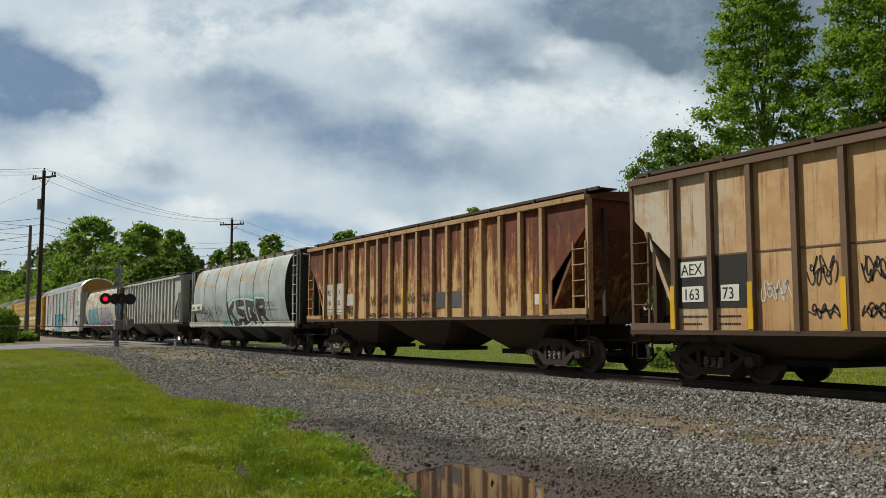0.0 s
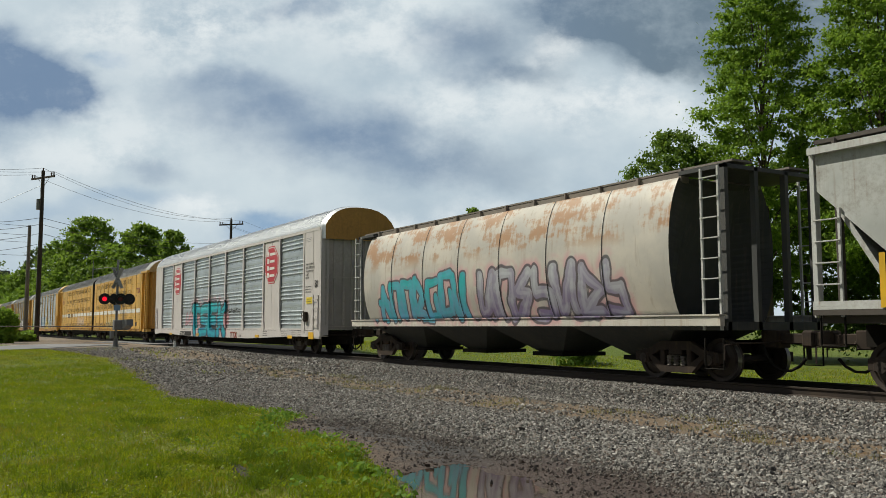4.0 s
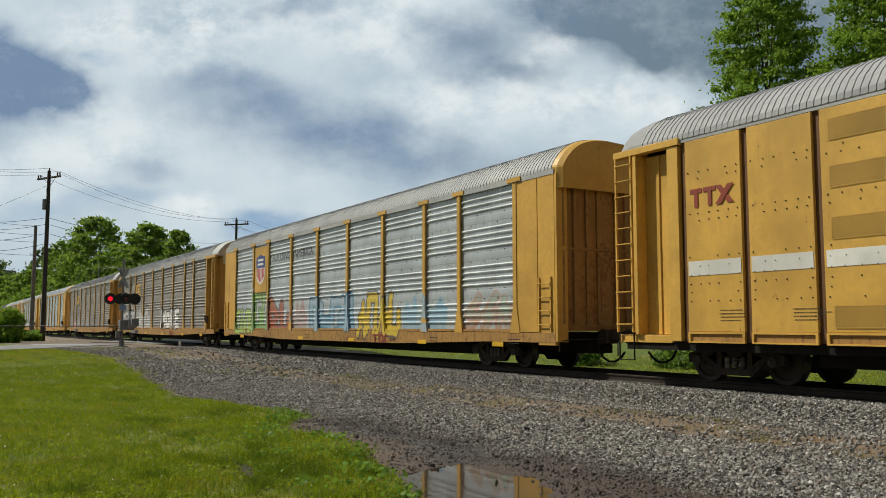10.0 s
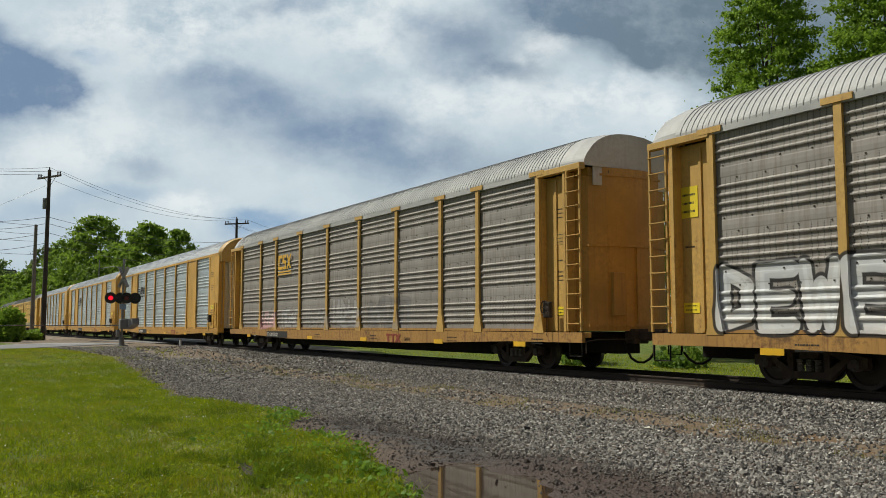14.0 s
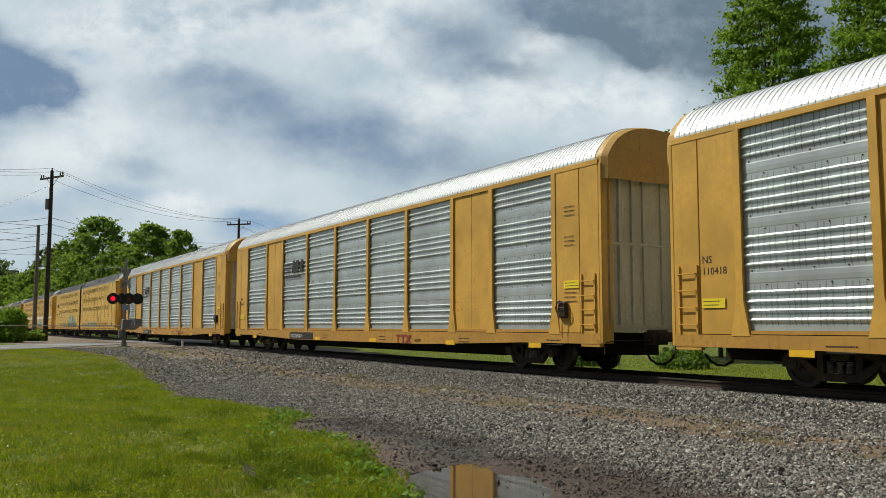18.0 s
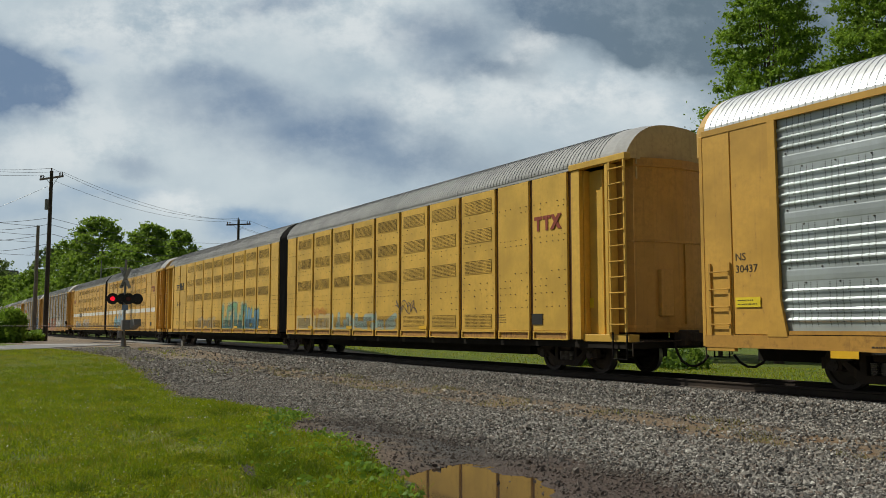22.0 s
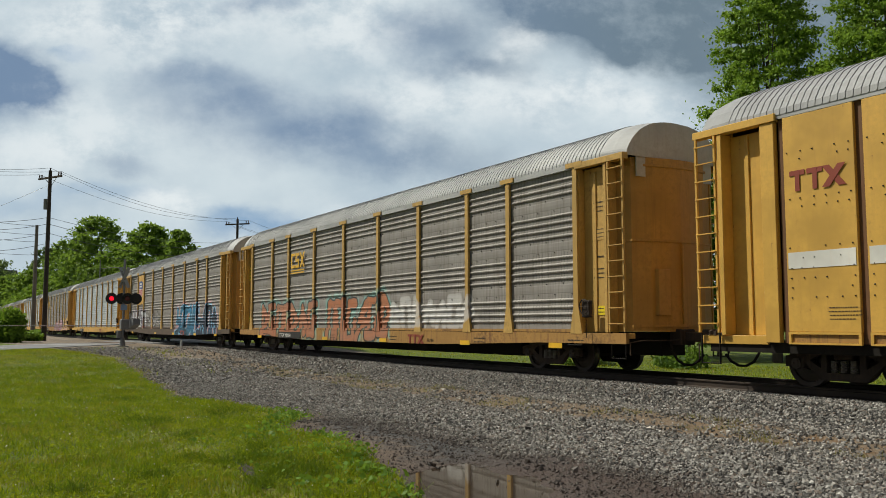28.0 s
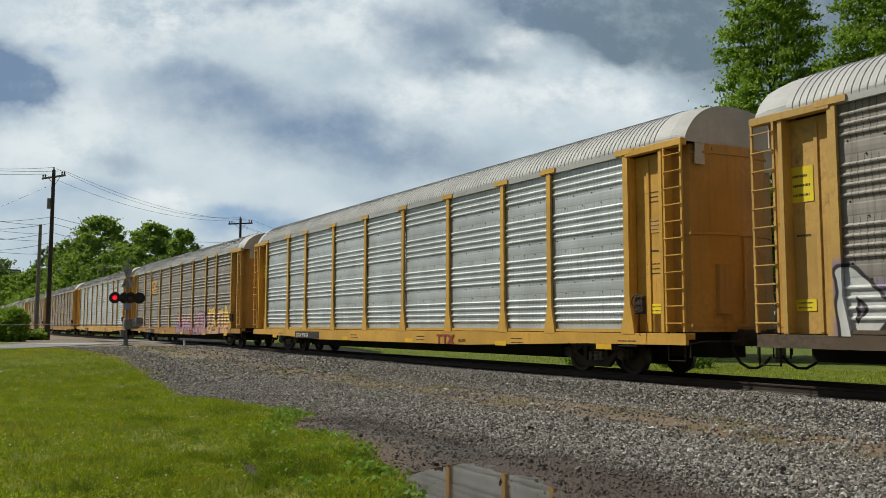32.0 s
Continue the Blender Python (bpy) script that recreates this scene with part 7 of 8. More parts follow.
def tree(x, y, z, h, r, label, mat, leaves, size, seed, base=0.3, lobes=26, trunk_r=None, name="tree", spread=1.0):
    """Tapered trunk, forked limbs, and a crown of leaf clumps gathered round the limb ends."""
    rng = np.random.default_rng(seed)
    lobes = lobes * 6
    size = size * 0.58
    leaves = int(leaves * (2.3 if y > 0 else 0.8))
    t = thing(name, label, "tree", (x, y, z))
    trunk_r = trunk_r or h * 0.012
    bm = bmesh.new()
    top = Vector((rng.normal() * r * 0.06, rng.normal() * r * 0.06, h * 0.82))
    segs = [Vector((0, 0, -0.2)), Vector((0, 0, h * 0.2)), Vector((top.x * 0.4, top.y * 0.4, h * 0.5)), top]
    for i in range(3):
        rod(bm, segs[i], segs[i + 1], trunk_r * (1, 0.8, 0.55)[i], 8, trunk_r * (0.8, 0.55, 0.15)[i])
    cen, rad = [], []
    for k in range(lobes):
        f = base + (0.97 - base) * ((k + 0.5) / lobes) ** 0.85
        a = k * 2.4 + rng.uniform(-0.5, 0.5)
        shape = math.sin(math.pi * min(1.0, (f - base) / (1 - base) * 0.86 + 0.14)) ** 0.6
        d = r * shape * rng.uniform(0.15, 1.0) ** 0.6 * spread
        c = Vector((math.cos(a) * d, math.sin(a) * d, h * f))
        lr = r * rng.uniform(0.10, 0.24) * (0.55 + 0.45 * shape)
        cen.append(c)
        rad.append(lr)
        s0 = segs[1].lerp(segs[3], min(1, max(0, (f - 0.3) * 1.1)))
        if k % 14 == 0:
            mid = s0.lerp(c, 0.55) + Vector((0, 0, h * 0.02))
            rod(bm, s0, mid, trunk_r * 0.24, 5, trunk_r * 0.14)
            rod(bm, mid, c, trunk_r * 0.14, 5, trunk_r * 0.04)
    part("trunk", bm, bark, t, "dark bark trunk and limbs")
    rad = np.array(rad)
    pick = rng.choice(lobes, leaves, p=rad ** 1.7 / np.sum(rad ** 1.7))
    d = rng.normal(size=(leaves, 3))
    d /= np.linalg.norm(d, axis=1)[:, None]
    lump = 1 + 0.25 * np.sin(d[:, 0] * 5 + pick) * np.cos(d[:, 2] * 4 + pick * 2)
    rr = rad[pick] * np.abs(rng.normal(0, 0.62, leaves)) * lump
    pts = np.array([tuple(c) for c in cen])[pick] + d * rr[:, None] * np.array([1.25, 1.25, 0.62])
    # leaves gather in sprays with gaps between them
    cell = np.sin(pts[:, 0] * 6.1 / (r / 3)) * np.sin(pts[:, 1] * 5.7 / (r / 3)) * np.sin(pts[:, 2] * 6.7 / (r / 3))
    pts = pts[cell > rng.uniform(-0.9, -0.15, leaves)]
    v, f = quads(pts, size, rng)
    part("crown", fast_mesh("crown", v, f, mat), None, t, "leafy green crown")
    return t


# the tall trees behind the track
for i, (px, dist, h, r, label, mat, n, size, base, lobes) in enumerate((
        (1372, 40.0, 19.5, 3.0, "tall bright green roadside tree in full leaf", leaf_bright, 38000, 0.092, 0.2, 54),
        (1580, 36.0, 18.0, 2.9, "tall broad leafy tree with fresh green crown", leaf_bright, 32000, 0.088, 0.22, 48),
        (1700, 36.0, 18.0, 4.2, "tall leafy tree with pale green crown", leaf_bright, 8000, 0.14, 0.2, 34),
        (1215, 43.0, 11.6, 3.3, "dark green maple in full leaf", leaf_deep, 24000, 0.085, 0.1, 34),
        (1270, 45.0, 10.5, 3.4, "bright green low leafy tree", leaf_bright, 16000, 0.09, 0.05, 30),
        (1440, 44.0, 11.0, 4.0, "dark green leafy tree in the wood's edge", leaf_deep, 16000, 0.11, 0.05, 28),
        (1560, 42.0, 11.0, 4.0, "leafy tree with low dark branches", leaf_deep, 14000, 0.11, 0.05, 26),
        (1690, 40.0, 11.0, 4.0, "leafy tree with low spreading branches", leaf_deep, 5000, 0.16, 0.05, 26))):
    a = math.atan((px - 784) / 1530)
    th, rr = radians(YAW) + a, dist / math.cos(a)
    tree(-rr * math.cos(th), rr * math.sin(th), -0.5, h, r, label, mat, n, size, 31 + i, base, lobes)
# small crowns seen over the train
for i, (px, top, w, dist) in enumerate(((850, 362, 30, 75), (620, 405, 66, 90), (487, 411, 52, 120), (432, 426, 66, 122), (356, 450, 40, 150), (395, 440, 40, 150))):
    a = math.atan((px - 784) / 1530)
    th = radians(YAW) + a
    rng_ = dist / math.cos(a)
    h = (578 - top) / 1530 * dist + 1.6
    tree(-rng_ * math.cos(th), rng_ * math.sin(th), -0.5, h, max(1.6, w / 1530 * dist * 0.62), "green leafy tree beyond the railway", leaf_far, 5000, 0.017 * dist ** 0.5 * 1.3, 40 + i, 0.2, 22)
# the wood behind the crossing
for i, (px, top, w, dist, mat, n) in enumerate(((172, 381, 110, 165, leaf_far, 13000), (262, 393, 105, 140, leaf_far, 13000), (318, 404, 70, 135, leaf_far, 8000), (215, 430, 90, 150, leaf_bright, 9000), (120, 425, 95, 190, leaf_far, 9000),
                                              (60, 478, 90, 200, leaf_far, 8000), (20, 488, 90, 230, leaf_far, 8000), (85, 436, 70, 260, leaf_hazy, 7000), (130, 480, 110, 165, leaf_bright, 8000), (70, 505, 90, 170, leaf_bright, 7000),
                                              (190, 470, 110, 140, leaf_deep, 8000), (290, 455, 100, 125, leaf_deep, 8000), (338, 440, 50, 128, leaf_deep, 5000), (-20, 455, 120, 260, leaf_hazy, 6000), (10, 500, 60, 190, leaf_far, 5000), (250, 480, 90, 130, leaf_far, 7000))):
    a = math.atan((px - 784) / 1530)
    th = radians(YAW) + a
    rng_ = max(dist / math.cos(a), 19.5 / math.sin(max(0.06, th)))
    dd = rng_ * math.cos(a)
    h = (578 - top) / 1530 * dd + 1.6
    tree(-rng_ * math.cos(th), rng_ * math.sin(th), -0.5, h, w / 1530 * dd * 0.6, "large green tree in the wood beside the crossing", mat, n, 0.017 * dd ** 0.5 * 1.45, 60 + i, 0.08, 28)


def bush(x, y, z, h, r, label, mat, n, size, seed):
    rng = np.random.default_rng(seed)
    t = thing("bush", label, "bush", (x, y, z))
    d = rng.normal(size=(n, 3))
    d /= np.linalg.norm(d, axis=1)[:, None]
    k = rng.integers(0, 9, n)
    cs = rng.uniform(-0.6, 0.6, (9, 3)) * np.array([r, r, h * 0.4]) + np.array([0, 0, h * 0.45])
    pts = cs[k] + d * np.array([r * 0.5, r * 0.5, h * 0.42]) * rng.uniform(0.6, 1.05, n)[:, None]
    pts[:, 2] = np.abs(pts[:, 2])
    v, f = quads(pts, size, rng)
    part("crown", fast_mesh("crown", v, f, mat), None, t)
    bm = bmesh.new()
    for i in range(6):
        rod(bm, (0, 0, 0), tuple(cs[i]), 0.03, 5, 0.01)
    part("stem", bm, bark, t)


bush(-66.0, 4.4, -0.05, 2.2, 1.6, "dense green bush at the roadside", leaf_bright, 4500, 0.09, 91)
bush(-69.5, 3.9, -0.05, 1.8, 1.4, "low green bush at the roadside", leaf_bright, 3000, 0.09, 92)
bush(-72.0, 6.6, -0.05, 0.8, 1.0, "low green weeds at a pole's foot", leaf_bright, 1500, 0.08, 93)
for i, (x, y, h, r) in enumerate(((-29.5, 24.5, 1.1, 1.5), (-25.8, 26.5, 0.9, 1.3), (-33.5, 27.0, 0.6, 1.0))):
    bush(x, y, height(x, y) - 0.03, h, r, "dark green shrub on the lawn beyond the track", leaf_deep, 1800, 0.06, 95 + i)


def blades(name, label, spots, hgt, wid, seed, mat):
    """Grass: each blade one bent strip of two triangles."""
    rng = np.random.default_rng(seed)
    n = len(spots)
    a = rng.uniform(0, 2 * np.pi, n)
    u = np.stack([np.cos(a), np.sin(a), np.zeros(n)], 1)
    lean = np.stack([-np.sin(a), np.cos(a), np.zeros(n)], 1) * rng.normal(0, 0.9, n)[:, None]
    h = (hgt * rng.uniform(0.5, 1.4, n))[:, None]
    wv = u * (wid * rng.uniform(0.6, 1.3, n))[:, None]
    up = np.array([0, 0, 1.0])
    v = np.empty((n, 4, 3))
    v[:, 0], v[:, 1] = spots - wv, spots + wv
    v[:, 2], v[:, 3] = spots + up * h + lean * h * 1.1 + wv * 0.2, spots + up * h * 0.96 + lean * h - wv * 0.2
    ob = new(name, fast_mesh(name, v.reshape(-1, 3), np.arange(4 * n).reshape(n, 4), mat))
    return tagged(ob, label, "grass", kind="stuff")


EDGE = [lawn_line(x) + 0.22 * noise.noise((x * 0.8, 1.0, 0.0)) + 0.16 * noise.noise((x * 2.3, 2.0, 0.0)) for x in np.arange(-70, 12, 0.05)]


def lawn_edge(x):
    return EDGE[min(len(EDGE) - 1, max(0, int((x + 70) / 0.05)))]


def lawn_spots(n, xr, yr, test, seed, power=1.0):
    rnd = random.Random(seed)
    out = []
    while len(out) < n:
        x = xr[1] - (xr[1] - xr[0]) * rnd.random() ** power
        y = rnd.uniform(*yr(x))
        if test(x, y, rnd):
            out.append((x, y, height(x, y) - 0.005))
    return np.array(out)


def near_lawn(x, y, rnd):
    if y > lawn_edge(x) + rnd.gauss(0, 0.10):
        return False
    if math.hypot((x + 9.5) / 1.2, (y - 3.1 + 0.13 * (x + 9.5)) / 0.055) < 1 + 1.1 * noise.noise((x * 4, y * 4, 1.0)):
        return False
    return noise.noise((x * 0.8, y * 0.8, 7.0)) + rnd.uniform(-0.2, 0.9) > 0.0


blades("lawn_grass", "short mown green grass with yellowish patches", lawn_spots(150000, (-46, -5.2), lambda x: (0.04 * -x - 1.0, 6.6), near_lawn, 1, 1.7), 0.046, 0.0068, 2, grass_mat)
blades("lawn_tufts", "longer tufts of grass in the lawn", lawn_spots(9000, (-30, -5.2), lambda x: (0.04 * -x - 1.0, 6.6), lambda x, y, r: near_lawn(x, y, r) and noise.noise((x * 1.1, y * 1.1, 3.0)) > 0.22, 3, 1.5), 0.085, 0.007, 4, grass_mat)
blades("far_grass", "green grass on the far side of the track", lawn_spots(38000, (-60, 2), lambda x: (18.4, 30.0), lambda x, y, r: True, 5, 1.2), 0.07, 0.014, 6, grass_mat)
blades("verge_grass", "rough grass along the road's verge", lawn_spots(700, (-47, -28), lambda x: (3.5, 9.5), lambda x, y, r: noise.noise((x * 0.6, y * 0.6, 9.0)) > 0.12 and road_side(x, y) > 1.8, 7, 1.0), 0.12, 0.012, 8, grass_mat)
blades("ballast_weeds", "thin dry weeds in the bare strip of the ballast", lawn_spots(2200, (-30, -4), lambda x: (9.6, 11.2), lambda x, y, r: noise.noise((x * 0.9, y * 1.5, 2.0)) > 0.15, 9, 1.0), 0.07, 0.005, 10, leaf_material("dry_weeds", (0.14, 0.12, 0.04), (0.32, 0.24, 0.09)))


def clumps():
    rnd = random.Random(19)
    out = []
    for x, y, z in lawn_spots(5400, (-34, -5.2), lambda x: (0.04 * -x - 1.0, 6.4), near_lawn, 18, 1.6):
        for k in range(rnd.randint(7, 15)):
            out.append((x + rnd.gauss(0, 0.03), y + rnd.gauss(0, 0.03), z))
    return np.array(out)


blades("grass_clumps", "small darker clumps of grass in the lawn", clumps(), 0.068, 0.006, 20, leaf_material("clump_grass", (0.035, 0.075, 0.003), (0.19, 0.30, 0.010), (0.33, 0.42, 0.02)))


def tall_tufts():
    rnd = random.Random(52)
    out = []
    for x, y, n, r in ((-15.2, 3.05, 260, 0.28), (-14.9, 3.35, 220, 0.25), (-15.6, 4.5, 240, 0.3), (-13.0, 3.3, 160, 0.22), (-10.2, 3.45, 420, 0.24), (-9.1, 3.3, 420, 0.2), (-9.5, 3.65, 320, 0.22), (-9.7, 4.45, 300, 0.22),
                       (-10.5, 2.75, 260, 0.2), (-9.5, 2.1, 240, 0.2), (-9.2, 1.25, 200, 0.2), (-9.0, 3.7, 300, 0.2), (-11.0, 3.75, 260, 0.22), (-16.0, 5.0, 240, 0.35), (-8.7, 3.0, 260, 0.16), (-10.0, 3.0, 240, 0.14), (-20.0, 3.8, 200, 0.4), (-22.0, 4.2, 200, 0.5)):
        for k in range(n):
            a, b = x + rnd.gauss(0, r * 0.7), y + rnd.gauss(0, r * 0.5)
            out.append((a, b, height(a, b) - 0.005))
    return np.array(out)


blades("tall_tufts", "tall dark tufts of unmown grass in the lawn", tall_tufts(), 0.095, 0.0055, 53, leaf_material("tuft_grass", (0.025, 0.055, 0.003), (0.13, 0.21, 0.009), (0.24, 0.31, 0.015)))


def weeds():
    rng = np.random.default_rng(12)
    spots = []
    rnd = random.Random(8)
    for k in range(64):
        x = rnd.uniform(-16, -6.6)
        y = lawn_edge(x) - abs(rnd.gauss(0.02, 0.3))
        if k % 4 == 0:
            x, y = rnd.uniform(-13, -8), rnd.uniform(3.2, 4.8)
        m = rnd.randint(8, 26)
        s = rnd.uniform(0.06, 0.16)
        for j in range(m):
            spots.append((x + rnd.gauss(0, s), y + rnd.gauss(0, s), height(x, y) + rnd.uniform(0.01, 0.1)))
    v, f = quads(np.array(spots), 0.024, rng, 0.5, 1.5)
    return tagged(new("verge_weeds", fast_mesh("verge_weeds", v, f, weed_mat)), "broad-leaved green weeds along the gravel's edge", "weeds", kind="stuff")


weeds()


def clover():
    rng = np.random.default_rng(14)
    s = lawn_spots(420, (-34, -6), lambda x: (0.04 * -x - 0.5, 5.2), near_lawn, 15, 1.3)
    s[:, 2] += 0.055
    v, f = quads(s, 0.011, rng, 0.3, 1.0)
    return tagged(new("clover_flowers", fast_mesh("clover_flowers", v, f, plain("clover_white", (0.62, 0.60, 0.48)))), "small white clover flowers in the lawn", "flowers", kind="stuff")


clover()


def clover_leaves():
    """Low broad leaves that fill the lawn in patches."""
    rng = np.random.default_rng(44)
    s = lawn_spots(52000, (-26, -5.2), lambda x: (0.04 * -x - 1.0, 6.3), lambda x, y, r: near_lawn(x, y, r) and noise.noise((x * 1.3, y * 1.3, 21.0)) + 0.5 * noise.noise((x * 5, y * 5, 4.0)) > -0.05, 45, 1.6)
    s[:, 2] += rng.uniform(0.02, 0.055, len(s))
    v, f = quads(s, 0.0125, rng, 0.75, 1.15)
    return tagged(new("clover_leaves", fast_mesh("clover_leaves", v, f, leaf_material("clover_green", (0.06, 0.11, 0.003), (0.36, 0.43, 0.015), (0.40, 0.44, 0.02)))), "low clover and broad leaves among the grass", "clover", kind="stuff")


clover_leaves()


# ---- ballast stones ----
def stone_material():
    w = Net("ballast_stone")
    g = w.n("NewGeometry")
    rnd = g.outputs["Random Per Island"]
    oi = w.n("ObjectInfo").outputs["Random"]
    fine = w.noise(g.outputs["Position"], 60.0, 3, 0.7)
    k = w.math("FRACT", w.math("ADD", rnd, oi))
    s = w.n("SeparateXYZ", Vector=g.outputs["Position"])
    col = w.mix(w.math("POWER", k, 1.1), (0.038, 0.036, 0.034), (0.46, 0.44, 0.40))
    col = w.mix(w.math("MULTIPLY", w.ramp(k, 0.90, 1.0), 0.8), col, (0.62, 0.60, 0.56))
    col = w.mix(w.math("MULTIPLY", w.ramp(w.math("FRACT", w.math("MULTIPLY", k, 7.3)), 0.72, 1.0), 0.55), col, (0.20, 0.125, 0.085))
    mud = w.math("MULTIPLY", w.ramp(w.math("ADD", s.outputs["Y"], w.math("MULTIPLY", w.noise(g.outputs["Position"], 0.9, 3), 2.0)), 8.6, 6.9), w.math("MULTIPLY", w.ramp(s.outputs["X"], -17.0, -12.0), 0.8))
    col = w.mix(mud, col, (0.075, 0.053, 0.042))
    col = w.mix(w.math("MULTIPLY", fine, 0.35), col, (0.07, 0.065, 0.06))
    return w.surf(col, 0.85, 0.0, fine, 0.004, 0.5)


stone_mat = stone_material()
OCT = np.array([(1, 0, 0), (-1, 0, 0), (0, 1, 0), (0, -1, 0), (0, 0, 1), (0, 0, -1)], dtype=float)
OCT_F = np.array([(0, 2, 4), (2, 1, 4), (1, 3, 4), (3, 0, 4), (2, 0, 5), (1, 2, 5), (3, 1, 5), (0, 3, 5)])


def stone_chance(x, y):
    if y > 12.9:
        return 0.9
    if y > 11.1:
        return 1.0
    if x < -35.5 and 8.2 < y < 11.2:
        return 0.07
    if 9.7 < y < 11.1:
        return 0.11 + 0.65 * min(1.0, max(0, noise.noise((x * 0.9, y * 1.6, 2.0)) * -2.4))
    mud = min(1.0, max(0.12, (y - lawn_edge(x) - 0.1) / (1.1 if x > -14 else 0.5)))
    if x > -13.8 and y < 6.35 + 0.06 * (x + 9) + 0.7 * noise.noise((x, y, 4.0)):
        mud *= 0.13
    return mud


def stones(n, xr, size, seed, power, name, label):
    rnd = random.Random(seed)
    rng = np.random.default_rng(seed)
    pos = []
    while len(pos) < n:
        x = xr[1] - (xr[1] - xr[0]) * rnd.random() ** power
        y = rnd.uniform(4.2, 13.3)
        if rnd.random() < stone_chance(x, y) and y > lawn_edge(x) - 0.1 and road_side(x, y) > 1.5:
            if pool(x, y) < 0.9 and rnd.random() < 0.93:
                continue
            pos.append((x, y, height(x, y)))
    pos = np.array(pos)
    s = size * rng.uniform(0.55, 1.35, n) ** 1.3
    s *= np.where(pos[:, 1] < 7.0, 0.75, 1.0)
    v = OCT[None] * rng.uniform(0.7, 1.15, (n, 6, 1)) * s[:, None, None] + rng.normal(0, 0.17, (n, 6, 3)) * s[:, None, None]
    q = rng.normal(size=(n, 3, 3))
    q, _ = np.linalg.qr(q)
    v = np.einsum("nij,nkj->nki", q, v)
    v += pos[:, None, :] + np.array([0, 0, 0.3]) * s[:, None, None]
    f = (OCT_F[None] + 6 * np.arange(n)[:, None, None]).reshape(-1, 3)
    ob = new(name, fast_mesh(name, v.reshape(-1, 3), f, stone_mat))
    return tagged(ob, label, "gravel", kind="stuff")


bed = stones(122000, (-26, -3.5), 0.0242, 21, 1.3, "ballast_gravel", "crushed grey ballast stones beside the track")
stones(30000, (-47, -25), 0.041, 22, 1.0, "far_gravel", "grey ballast stones towards the crossing")


def loose_stones():
    rnd = random.Random(77)
    kinds = []
    for k in range(8):
        rng = np.random.default_rng(200 + k)
        v = OCT * rng.uniform(0.7, 1.2, (6, 1)) + rng.normal(0, 0.2, (6, 3))
        kinds.append(raw("ballast_stone", [tuple(p) for p in v], [tuple(f) for f in OCT_F], stone_mat))
    for k in range(220):
        x, y = rnd.uniform(-13.5, -4.5), rnd.uniform(5.0, 12.0)
        if y < lawn_edge(x) + 0.2:
            continue
        s = rnd.uniform(0.025, 0.06)
        ob = part("ballast_stone", kinds[k % 8], None, bed)
        ob.matrix_basis = Matrix.LocRotScale((x, y, height(x, y) + s * 0.35), Euler((rnd.uniform(0, 6), rnd.uniform(0, 6), rnd.uniform(0, 6))), (s, s * rnd.uniform(0.7, 1.1), s * 0.7))
    pale = plain("pale_stone", (0.52, 0.49, 0.44), 0.8)
    for x, y, s in ((-10.0, 9.6, 0.11), (-17.9, 10.6, 0.09), (-8.75, 8.75, 0.045)):
        ob = part("pale_stone", raw("pale_stone", [tuple(p) for p in OCT * 1.0], [tuple(f) for f in OCT_F], pale), None, bed, "pale flat stone")
        ob.matrix_basis = Matrix.LocRotScale((x, y, height(x, y) + s * 0.2), Euler((0.2, 0.3, x)), (s, s * 0.8, s * 0.45))


loose_stones()


def grit():
    """Small chips trodden into the mud."""
    rnd = random.Random(31)
    rng = np.random.default_rng(31)
    pos = []
    while len(pos) < 8000:
        x, y = -3.5 - 16 * rnd.random() ** 1.3, rnd.uniform(4.0, 8.5)
        if y > lawn_edge(x) + 0.05 and pool(x, y) > 0.85:
            pos.append((x, y, height(x, y) + 0.003))
    pos = np.array(pos)
    n = len(pos)
    s = 0.013 * rng.uniform(0.5, 1.5, n)
    v = (OCT[None] * rng.uniform(0.6, 1.2, (n, 6, 1)) + rng.normal(0, 0.2, (n, 6, 3))) * s[:, None, None] + pos[:, None, :]
    f = (OCT_F[None] + 6 * np.arange(n)[:, None, None]).reshape(-1, 3)
    tagged(new("grit", fast_mesh("grit", v.reshape(-1, 3), f, stone_mat)), "small stone chips in the dark mud", "gravel", kind="stuff")


grit()

# ---- crossing signal ----
galv = paint("galvanised_steel", (0.20, 0.205, 0.21), 0.55, 0.3, amount=0.25, streak=0.2)
sign_white = plain("sign_white", (0.66, 0.67, 0.66), 0.5)
board_grey = plain("board_white", (0.30, 0.31, 0.31), 0.6)
lamp_black = plain("lamp_black", (0.012, 0.012, 0.013), 0.5)
red_on = glow("red_lamp_lit", (0.75, 0.012, 0.03), 1.3)
red_off = plain("red_lamp_dark", (0.12, 0.012, 0.014), 0.2)
red_dim = glow("red_lamp_dim", (0.5, 0.015, 0.02), 0.1)
arm_red = plain("arm_red", (0.07, 0.03, 0.025), 0.7)
arm_pale = plain("arm_pale", (0.06, 0.055, 0.05), 0.7)


def disc(bm, c, r, depth, axis, seg=20):
    c, axis = Vector(c), Vector(axis).normalized()
    rod(bm, c, c + axis * depth, r, seg)
    return bm


